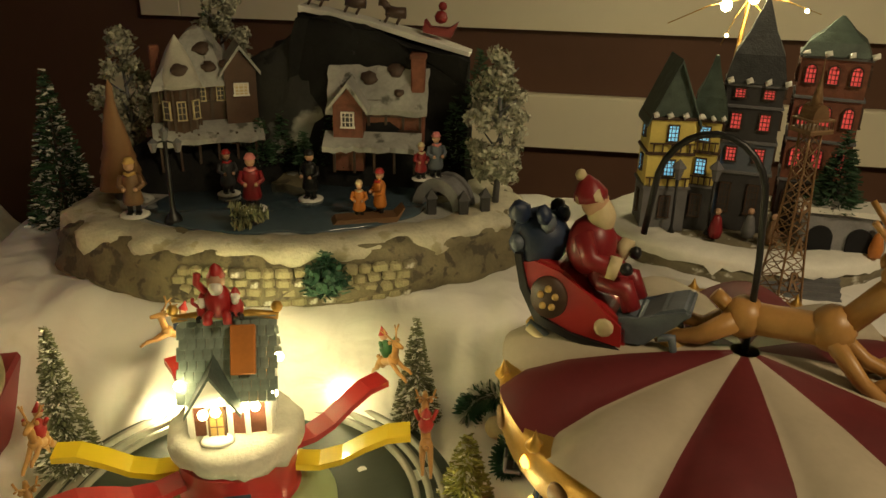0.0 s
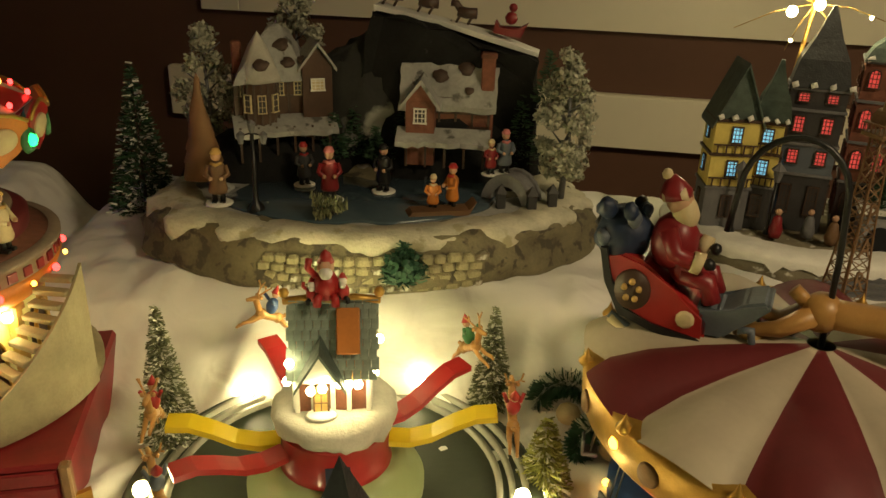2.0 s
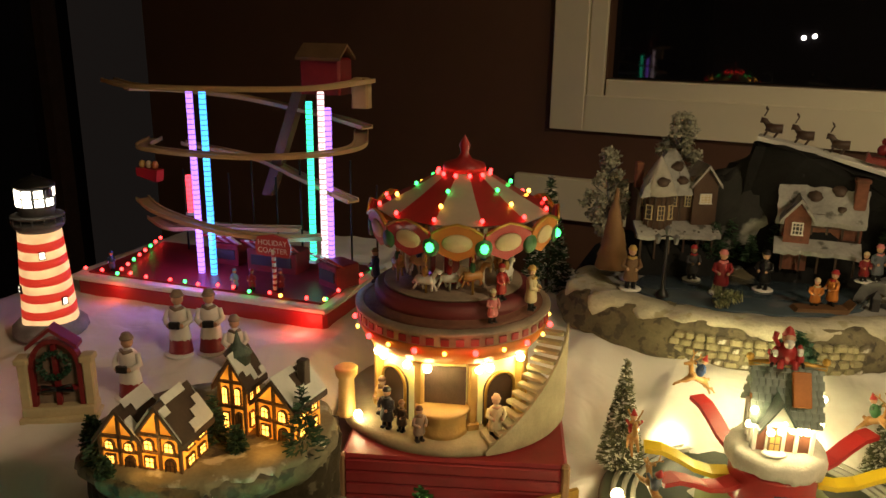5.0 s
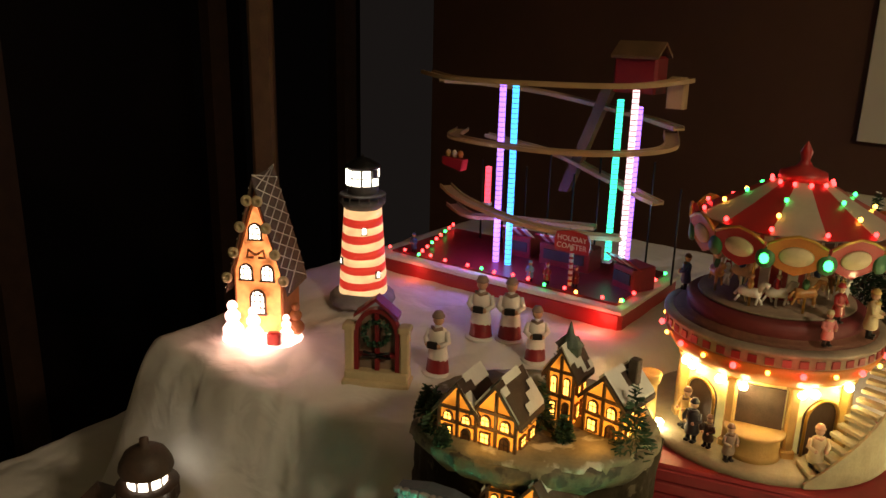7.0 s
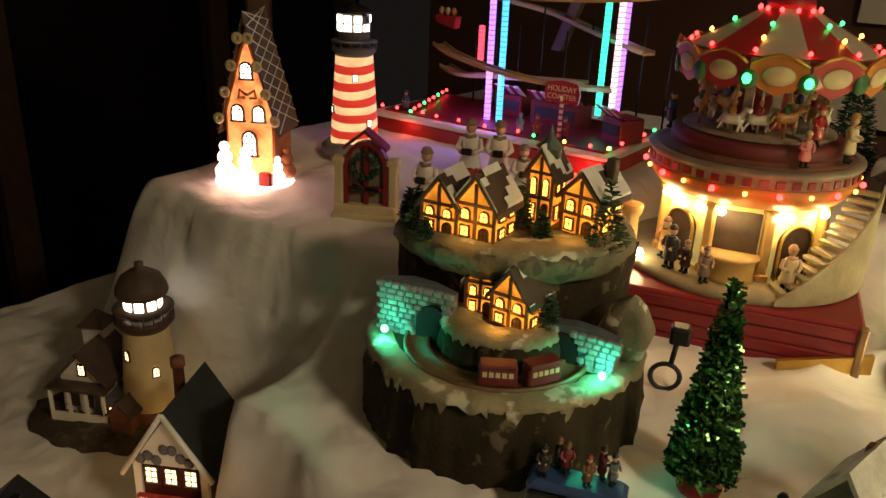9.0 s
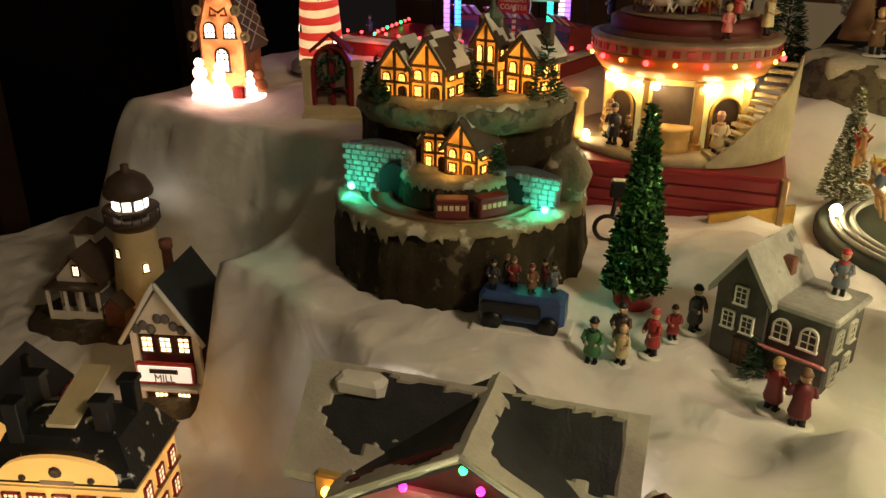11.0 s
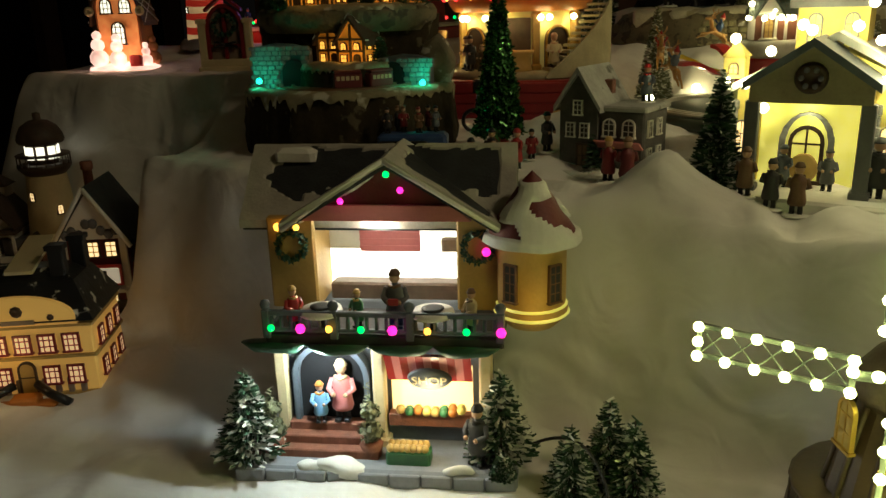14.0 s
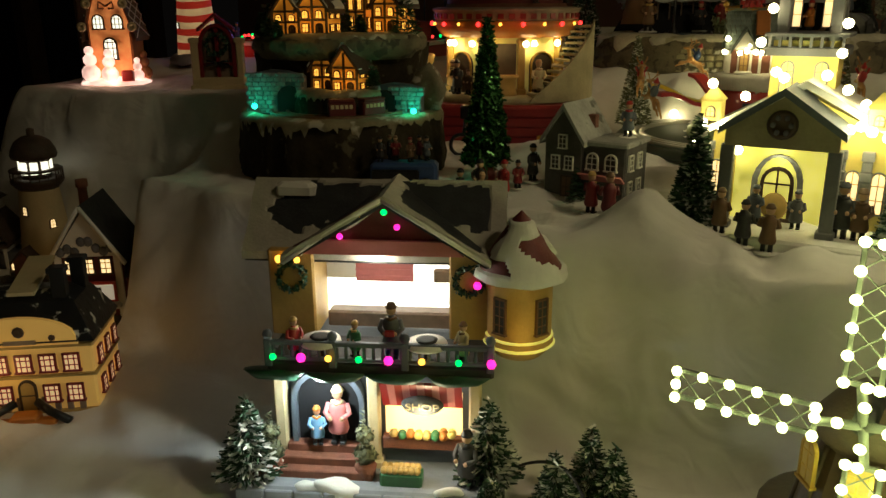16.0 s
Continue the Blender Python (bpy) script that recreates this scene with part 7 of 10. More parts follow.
def ride():
    ob = thing("reindeer_ride", (*RC, RZ), 8, "turning reindeer ride with lit snowy house on a red drum", "toy ride")
    bm = B()
    lathe(bm, [(0.20, -0.002), (0.20, 0.010), (0.195, 0.014), (0.0, 0.014)], 64)
    part("base_disc", bm, TRACKBED, ob, "dark green base disc")
    for r in (0.185, 0.172, 0.16):
        bm = B()
        lathe(bm, [(r, 0.013), (r, 0.019), (r - 0.006, 0.019), (r - 0.006, 0.013)], 72)
        part("ring_track", bm, TRACK, ob, "raised pale ring track")
    bm = B()
    lathe(bm, [(0.084, 0.013), (0.084, 0.026), (0.078, 0.030), (0.076, 0.036), (0.068, 0.040), (0.066, 0.046), (0.055, 0.048)], 48)
    part("turntable", bm, GREENBASE, ob, "stepped pale green turntable")
    bm = B()
    lathe(bm, [(0.054, 0.046), (0.05, 0.052), (0.05, 0.084), (0.054, 0.09), (0, 0.09)], 48)
    part("drum", bm, RED, ob, "shiny red drum")
    bm = B()
    lathe(bm, [(0.048, 0.088), (0.055, 0.092), (0.057, 0.098), (0.057, 0.106), (0.052, 0.113), (0.04, 0.115), (0, 0.116)], 56)
    for v in bm.verts:
        if v.co.z < 0.099:
            v.co.z += 0.008 * noise.noise(Vector((math.atan2(v.co.y, v.co.x) * 5, 0, 2)))
    rough(bm, 0.004, 60, 2)
    part("snow_collar", bm, AGEDSNOW, ob, "snow collar under the house")
    # house
    w, d, h = 0.062, 0.05, 0.042
    bm = B()
    box(bm, w, d, h, T(0, 0, 0.115))
    hs = part("house", bm, BRICK, ob, "small white-framed brick house")
    for x in (-0.031, -0.017, 0.0, 0.014, 0.031):
        bm = B()
        box(bm, 0.004, 0.004, h, T(x, -d / 2 - 0.002, 0.116))
        part("post", bm, WHITE, hs)
    for y in (-0.022, -0.008, 0.008, 0.022):
        for s in (-1, 1):
            bm = B()
            box(bm, 0.004, 0.003, h, T(s * (w / 2 + 0.002), y, 0.116))
            part("post", bm, WHITE, hs)
    for s in (-1, 1):
        bm = B()
        tube(bm, [(w / 2 + 0.003, -0.02 if s > 0 else 0.02, 0.118), (w / 2 + 0.003, 0.02 if s > 0 else -0.02, 0.155)], 0.001, 5)
        part("lattice_bar", bm, WHITE, hs)
    win(hs, 0.014, 0.03, T(-0.01, -d / 2 - 0.006, 0.117), OCHRE, WOOD, (1, 2), True, name="door")
    bm = B()
    lathe(bm, [(0.014, 0), (0.012, 0.003), (0, 0.003)], 16, T(-0.01, -d / 2 - 0.01, 0.116), sy=0.7)
    part("doorstep", bm, WHITE, hs)
    # shingled roof of small tiles
    rise = 0.06
    bm = B()
    box(bm, 0.0068, 0.0115, 0.002, T(0, 0, -0.001), 0, 0.0006)
    TILE = finish(bm, "shingle", TILEGREY)
    for s in (-1, 1):
        for r in range(8):
            t = (r + 0.5) / 8
            y, z = s * (d / 2 + 0.01) * (1 - t), 0.152 + rise * t
            for i in range(11):
                tile = new("shingle", TILE)
                tile.parent = hs
                tile.matrix_basis = pose(-0.036 + i * 0.0071 + (r % 2) * 0.002, y - s * 0.002, z, -58 * s)
    bm = B()
    prism(bm, [(-d / 2 - 0.004, 0), (d / 2 + 0.004, 0), (0, 0.056)], w, T(0, 0, 0.150, 0, 0, 90))
    part("roof_core", bm, ORANGE, hs, "orange gable board")
    bm = B()
    prism(bm, [(-0.018, 0), (0.018, 0), (0, 0.026)], 0.028, T(-0.01, -d / 2 - 0.002, 0.153))
    part("porch_gable", bm, WHITE, hs)
    bm = B()
    gable(bm, 0.034, 0.03, 0.028, T(-0.01, -d / 2 - 0.003, 0.1535), 0, 0.003, 0.005)
    part("porch_roof", bm, ROOFGREEN, hs)
    bm = B()
    tube(bm, [(-0.042, 0, 0.211), (-0.02, 0, 0.214), (0, 0, 0.212), (0.02, 0, 0.214), (0.042, 0, 0.211)], 0.0035, 7)
    part("ridge_cap", bm, GOLD, hs, "gold ridge cap")
    for s in (-1, 1):
        bulb(hs, 0.005, (s * 0.041, 0, 0.219), GOLD, "ridge_ball")
    bm = B()
    box(bm, 0.020, 0.040, 0.006, T(0.014, -0.0165, 0.1895, 58), 0, 0.001)
    part("brick_strip", bm, ORANGE, hs, "orange brick strip up the roof")
    # lights on the house
    for x, y, z in ((-0.039, -0.028, 0.148), (-0.036, -0.032, 0.168), (0.036, -0.028, 0.155), (0.041, -0.01, 0.178), (0.014, -0.034, 0.147), (0.022, -0.034, 0.147), (-0.018, -0.043, 0.147), (-0.008, -0.044, 0.150), (-0.004, -0.038, 0.158), (0.006, -0.034, 0.148)):
        bulb(ob, 0.0042, (x, y, z), G_WARM)
    # arms
    for i, (a, m, up) in enumerate(((-88, YELLOWARM, 0.022), (-64, RED, 0.014), (86, YELLOWARM, 0.026), (120, RED, 0.028), (-150, RED, 0.03), (4, NAVY, -0.03))):
        bm = B()
        c, s = math.sin(radians(a)), -math.cos(radians(a))
        pts = [(c * r, s * r, 0.068 + up * (r - 0.05) / 0.1 + 0.006 * math.sin(r * 60)) for r in (0.05, 0.07, 0.09, 0.11, 0.13, 0.15)]
        ribbon(bm, pts, 0.022, 0.006)
        part("arm", bm, m, ob)
    for a in (150, 215, 75, -85, -25, 20):
        r = 0.178
        bulb(ob, 0.008, (r * math.sin(radians(a)), -r * math.cos(radians(a)), 0.028), G_WARM, "globe_lamp")
    return ob


ride()
RM = pose(*RC, RZ, 0, 0, 8)
for x, y, z, w in ((0.0, -0.09, 0.175, 0.016), (0.12, 0.04, 0.20, 0.13), (-0.12, 0.04, 0.20, 0.11), (0.0, 0.13, 0.125, 0.36)):
    lamp("ride_house_light", RM @ Vector((x, y, z)), w, (1.0, 0.87, 0.42), 0.008)
for a in (150, -85, 20):
    lamp("globe_light", RM @ Vector((0.178 * math.sin(radians(a)), -0.178 * math.cos(radians(a)), 0.042)), 0.03, (1.0, 0.85, 0.4), 0.008)
for i, a in enumerate((-88, -64, 86, 120, -150)):
    z = (0.078, 0.06, 0.082, 0.09, 0.10)[i]
    p = RM @ Vector((0.163 * math.sin(radians(a)), -0.163 * math.cos(radians(a)), z))
    deer("reindeer_rider", p, 8 + a + (180 if i % 2 else 0), 0.78, "leaping tan reindeer with a small painted rider", "reindeer on the ride", 20, (RED, BLUEGREY, RED, GREEN, BLUE, PINK, RED, BLUE)[i])
bm = B()
for x, s, z in ((0, 1.0, 0), (-0.016, 0.5, -0.002), (0.018, 0.55, 0)):
    ball(bm, 0.015 * s, T(x, 0, 0.018 * s + z), 0, 10, 1.3)
    ball(bm, 0.010 * s, T(x, -0.002, 0.043 * s + z), 1 if s == 1 else 2, 10)
    lathe(bm, [(0.010 * s, 0.047 * s + z), (0.005 * s, 0.058 * s + z), (0, 0.062 * s + z)], 10, T(x), 0)
    ball(bm, 0.008 * s, T(x, -0.009 * s, 0.037 * s + z), 2, 8)
    tube(bm, [(x - 0.012 * s, 0, 0.03 * s + z), (x - 0.02 * s, -0.004, 0.042 * s + z), (x - 0.018 * s, -0.004, 0.052 * s + z)], 0.004 * s, 6, 0)
    for sx in (-1, 1):
        tube(bm, [(x + sx * 0.006 * s, -0.006, 0.01 * s + z), (x + sx * 0.01 * s, -0.016 * s, 0.008 * s + z), (x + sx * 0.01 * s, -0.017 * s, 0.0 + z)], 0.005 * s, 6, 0 if s == 1 else 3)
solid("gift_bringer_figure", bm, [RED, SKIN, WHITE, BLACK], RM @ T(-0.004, -0.004, 0.214) @ Matrix.Scale(0.76, 4), "red-coated waving winter figure seated on the ridge", "figurine")

# trees round the ride
pine("bottle_brush_tree", (-0.325, 0.61, 0.985), 0.16, 0.028, 3, "frosted dark bottle-brush tree beside the ride", PINEFROST, 3600, 0.3, length=0.0085)
pine("bottle_brush_tree", (0.006, 0.70, 0.985), 0.13, 0.024, 4, "frosted green bottle-brush tree beside the ride", PINEFROST, 3200, 0.28, length=0.008)
pine("bottle_brush_tree", (0.058, 0.587, 0.968), 0.088, 0.026, 5, "small yellow-green bottle-brush tree lit by a lamp", PINEGOLD, 1300, 0.15)
pine("bottle_brush_tree", (-0.525, 1.075, 1.05), 0.24, 0.05, 6, "tall dark snow-flecked tree by the pond", PINE, 2200, 0.25)
bulb_ob = thing("tree_lamp", (0.05, 0.565, 0.976), 0, "glowing warm globe lamp on the snow", "lamp")
bulb(bulb_ob, 0.009, (0, 0, 0.004), G_WARM)
lamp("tree_lamp_light", (0.05, 0.545, 0.992), 0.02, (1.0, 0.87, 0.42), 0.008)


def frosted(loc, h, r, seed, lab):
    ob = thing("frosted_tree", loc, 0, lab, "tree", "frosted trees")
    bm = B()
    tube(bm, [(0, 0, 0), (0.004, 0, h * 0.4), (0, 0, h * 0.8)], 0.005, 7, r_end=0.0015)
    for i in range(9):
        a = i * 2.4
        z = h * (0.3 + 0.06 * i)
        tube(bm, [(0, 0, z), (r * 0.6 * math.cos(a), r * 0.6 * math.sin(a), z + r * 0.5)], 0.002, 5, r_end=0.0008)
    part("trunk", bm, GREYWALL, ob)
    bm = B()
    rnd = random.Random(seed)
    for i in range(60):
        u = rnd.random()
        rr = r * math.sin(math.pi * min(1, 0.15 + u * 0.8)) * rnd.random() ** 0.5
        a = rnd.random() * 6.28
        leaf_ball(bm, r * 0.30, 70, 0.0042, seed * 50 + i, T(rr * math.cos(a), rr * math.sin(a), h * (0.16 + 0.82 * u)), inner=0.3)
    part("crown", bm, FROST, ob)
    return ob


frosted((0.098, 0.995, 1.135), 0.205, 0.041, 1, "frosted pale leafy tree on the pond edge")
frosted((-0.425, 1.10, 1.15), 0.185, 0.042, 2, "frosted pale leafy tree behind the pond lodge")
frosted((-0.305, 1.175, 1.17), 0.235, 0.044, 3, "tall frosted tree behind the pond")


# ---- swing ride with striped tent roof ----
TC = (0.285, 0.565)


def tent():
    ob = thing("swing_ride", (*TC, 0.968), 5, "swing ride with maroon and cream striped tent roof", "toy ride")
    R, n, sub = 0.195, 12, 8
    bm = B()
    rings = [(0.012, 0.194), (0.05, 0.190), (0.10, 0.183), (0.145, 0.174), (0.178, 0.162), (0.195, 0.146)]
    N = n * sub
    vs = []
    for r, z in rings:
        for i in range(N):
            a = 2 * math.pi * i / N + radians(20)
            puff = abs(math.sin(math.pi * (i % sub) / sub)) * 0.018 * (r / R) ** 2
            vs.append(((r + puff * 0.6) * math.sin(a), -(r + puff * 0.6) * math.cos(a), z + puff))
    me_f = [[], []]
    for j in range(len(rings) - 1):
        for i in range(N):
            k = (i + 1) % N
            me_f[(i // sub) % 2].append((j * N + i, j * N + k, (j + 1) * N + k, (j + 1) * N + i))
    made = [bm.verts.new(v) for v in vs]
    for mi in (0, 1):
        for f in me_f[mi]:
            fc = bm.faces.new([made[q] for q in f])
            fc.material_index, fc.smooth = mi, True
    lathe(bm, [(0.193, 0.151), (0.05, 0.16), (0.0, 0.16)], 36, None, 1)
    part("tent_roof", bm, [MAROON, TENTCREAM], ob, "scalloped maroon and cream striped roof")
    bm = B()
    lathe(bm, [(0.198, 0.158), (0.202, 0.152), (0.200, 0.120), (0.196, 0.114), (0.19, 0.118), (0.19, 0.155)], 72)
    part("valance_ring", bm, GOLD, ob, "gold ornamental ring")
    for i in range(n):
        a = 360 * i / n + 20
        bm = B()
        lathe(bm, [(0.006, 0), (0.008, 0.004), (0.003, 0.01), (0, 0.018)], 8)
        part("finial", bm, GOLD, ob).matrix_basis = pose(0.199 * math.sin(radians(a)), -0.199 * math.cos(radians(a)), 0.152)
        bm = B()
        lathe(bm, [(0.011, 0), (0.009, 0.003), (0, 0.003)], 14, T(0, 0, 0, 90))
        part("medallion", bm, BRONZE, ob).matrix_basis = pose(0.2015 * math.sin(radians(a + 10)), -0.2015 * math.cos(radians(a + 10)), 0.135, 0, 0, a + 10)
    bulb(ob, 0.006, (-0.19, -0.06, 0.135), G_AMBER)
    bm = B()
    lathe(bm, [(0.03, 0.0), (0.028, 0.05), (0.024, 0.16)], 20)
    part("centre_column", bm, DARKRED, ob)
    bm = B()
    lathe(bm, [(0.165, 0), (0.165, 0.016), (0.155, 0.022), (0, 0.022)], 48)
    part("base", bm, BLUE, ob, "dark blue base ring")
    for i in range(14):
        a = 2 * math.pi * i / 14
        c, s = math.sin(a), -math.cos(a)
        for q in (-1, 1):
            bm = B()
            tube(bm, [(0.17 * c + q * 0.004 * s, 0.17 * s - q * 0.004 * c, 0.15), (0.185 * c + q * 0.004 * s, 0.185 * s - q * 0.004 * c, 0.052)], 0.0008, 4)
            part("chain", bm, CHROME, ob)
        bm = B()
        box(bm, 0.016, 0.016, 0.004, T(0.186 * c, 0.186 * s, 0.048, 0, 0, math.degrees(a)), 0, 0.001)
        box(bm, 0.016, 0.003, 0.016, T(0.193 * c, 0.193 * s, 0.05, 0, 0, math.degrees(a)), 0, 0.001)
        part("swing_seat", bm, GREYWALL, ob)
        bulb(ob, 0.004, (0.166 * c, 0.166 * s, 0.014), G_RED if i % 2 else G_AMBER)
    bm = B()
    pts = [(-0.105 + 0.21 * i / 20, 0, 0.235 + 0.135 * math.sin(math.pi * i / 20) ** 0.7) for i in range(21)]
    tube(bm, [(-0.018, 0, 0.22)] + [(0.018 * 0 - 0.018 + 0.0 * i, 0, 0.22 + 0.01 * i) for i in range(2)], 0.003, 6)
    part("top_pin", bm, GOLD, ob)
    return ob


tent()
lamp("swing_base_light", (0.11, 0.52, 0.99), 0.012, (1.0, 0.1, 0.08), 0.01)

# winter sleigh and its team, carried on a bent rod over the tent
SL = pose(0.154, 0.622, 1.205, 0, 3, -23)
sl = thing("flying_sleigh", SL.translation, -23, "red and dark blue toy sleigh with a seated red-coated figure", "toy sleigh")
bm = B()
prism(bm, [(-0.050, 0.012), (-0.043, -0.012), (-0.028, -0.040), (0.0, -0.050), (0.048, -0.056), (0.046, -0.032), (0.030, -0.020), (0.012, -0.012), (-0.012, 0.010), (-0.036, 0.016)], 0.052)
bmesh.ops.bevel(bm, geom=bm.edges[:], offset=0.003, segments=2, affect="EDGES")
part("body", bm, RED, sl, "glossy red sleigh body")
bm = B()
prism(bm, [(-0.054, 0.018), (-0.047, -0.014), (-0.031, -0.044), (0.0, -0.054), (0.052, -0.061), (0.052, -0.054), (0.0, -0.047), (-0.026, -0.037), (-0.041, -0.010), (-0.048, 0.018)], 0.058)
part("edging", bm, BLACK, sl, "dark edging")
bm = B()
lathe(bm, [(0.017, 0), (0.016, 0.003), (0, 0.004)], 18, T(-0.021, -0.026, -0.018, 90), sy=1.2)
em = part("emblem", bm, DARKWOOD, sl, "dark oval emblem")
bm = B()
for q in range(5):
    ball(bm, 0.0035, T(-0.021 + 0.007 * math.sin(q * 1.256), -0.0295, -0.018 + 0.009 * math.cos(q * 1.256)), 0, 6)
part("flower", bm, OCHRE, em)
bm = B()
ball(bm, 0.009, T(0.029, -0.027, -0.036, 90), 0, 10, 0.3)
part("side_ornament", bm, CREAM, sl)
for s in (-1, 1):
    bm = B()
    tube(bm, [(-0.04, s * 0.02, -0.05), (-0.01, s * 0.02, -0.066), (0.03, s * 0.02, -0.073), (0.07, s * 0.02, -0.068), (0.088, s * 0.02, -0.05), (0.085, s * 0.02, -0.036), (0.074, s * 0.02, -0.038)], 0.0042, 8)
    part("runner", bm, BLUEGREY, sl)
    bm = B()
    for cx, cr, turn in ((0.066, 0.012, 1), (0.045, 0.010, 1), (0.022, 0.010, -1)):
        tube(bm, [(cx + cr * (1 - 0.09 * k) * math.cos(0.6 * k * turn), s * 0.022, -0.078 + cr * 0.8 * (1 - 0.09 * k) * math.sin(0.6 * k * turn)) for k in range(10)], 0.0045, 7, r_end=0.003)
    tube(bm, [(-0.04, s * 0.022, -0.052), (-0.015, s * 0.022, -0.068), (0.012, s * 0.022, -0.080), (0.035, s * 0.022, -0.086), (0.066, s * 0.022, -0.088)], 0.0045, 7, r_end=0.006)
    rough(bm, 0.002, 80, 2)
    part("cloud_scroll", bm, CREAM, sl, "cream cloud scroll under the runner")
bm = B()
ball(bm, 0.026, T(-0.040, 0, 0.024), 0, 16, 1.1)
rough(bm, 0.006, 60, 4)
sack = part("toy_sack", bm, NAVY, sl, "dark blue sack with toys")
rnd = random.Random(5)
for i in range(20):
    bm = B()
    ball(bm, rnd.uniform(0.006, 0.012), None, 0, 8, rnd.uniform(0.8, 1.4))
    rough(bm, 0.003, 90, i)
    part("toy", bm, (NAVY, NAVY, BLACK, BLUEGREY)[i % 4], sack).matrix_basis = pose(rnd.uniform(-0.060, -0.020), rnd.uniform(-0.022, 0.022), rnd.uniform(0.012, 0.054), rnd.uniform(0, 90))
bm = B()
ball(bm, 0.022, T(0.006, 0, 0.026), 0, 16, 1.25)
ball(bm, 0.019, T(0.022, 0, 0.004), 0, 14, 0.9)
for s in (-1, 1):
    tube(bm, [(0.002, s * 0.018, 0.042), (0.012, s * 0.027, 0.024), (0.030, s * 0.022, 0.018)], 0.0085, 9, 0)
    tube(bm, [(0.026, s * 0.023, 0.020), (0.035, s * 0.021, 0.018)], 0.010, 9, 2)
    ball(bm, 0.006, T(0.041, s * 0.02, 0.018), 3, 8)
    tube(bm, [(0.018, s * 0.012, 0.0), (0.042, s * 0.013, -0.002), (0.048, s * 0.013, -0.02)], 0.009, 8, 0)
ball(bm, 0.0125, T(0.006, 0, 0.064), 1, 12)
ball(bm, 0.0125, T(0.012, 0, 0.054), 2, 12, 1.3)
tube(bm, [(-0.008, -0.006, 0.068), (0.002, -0.008, 0.070), (0.012, -0.006, 0.074)], 0.006, 7, 2)
lathe(bm, [(0.0145, 0.069), (0.014, 0.075), (0.009, 0.084), (0.002, 0.09)], 14, T(0.016, 0, 0, 0, -12), 0)
ball(bm, 0.005, T(-0.008, 0, 0.088), 2, 8)
rough(bm, 0.0015, 90, 6)
part("driver", bm, [DARKRED, SKIN, CREAM, BLACK], sl)
bm = B()
prism(bm, [(0.040, -0.052), (0.062, -0.05), (0.085, -0.022), (0.1, -0.012), (0.094, -0.006), (0.076, -0.012), (0.056, -0.026), (0.036, -0.022)], 0.046)
bmesh.ops.bevel(bm, geom=bm.edges[:], offset=0.003, segments=2, affect="EDGES")
part("dashboard", bm, BLUEGREY, sl, "curled grey-blue dashboard")
bm = B()
ball(bm, 0.016, T(0.084, 0, -0.05), 0, 14, 0.8)
part("gold_ball", bm, OCHRE, sl)
bm = B()
tube(bm, [(0.09, 0, -0.062), (0.14, 0, -0.064), (0.19, 0, -0.062)], 0.002, 6)
part("draw_bar", bm, CHROME, sl)
deer("sleigh_reindeer", SL @ Vector((0.175, 0.0, -0.070)), -25, 2.4, "large leaping tan reindeer in front of the sleigh", "sleigh team", -4)
deer("sleigh_reindeer", SL @ Vector((0.335, 0.0, -0.070)), -27, 2.4, "large leaping tan reindeer at the head of the team", "sleigh team", -4)
rod = thing("support_rod", (0.285, 0.565, 1.16), -23, "bent dark metal rod carrying the sleigh", "rod")
bm = B()
pts = [(0, 0, 0.0), (-0.002, 0, 0.08), (-0.006, 0, 0.13)]
pts += [(-0.048 + 0.042 * math.cos(math.pi * i / 12), 0, 0.13 + 0.05 * math.sin(math.pi * i / 12)) for i in range(1, 12)]
pts += [(-0.091, 0, 0.12), (-0.094, 0, 0.09)]
tube(bm, pts, 0.0028, 8)
part("bent_tube", bm, BLACK, rod)


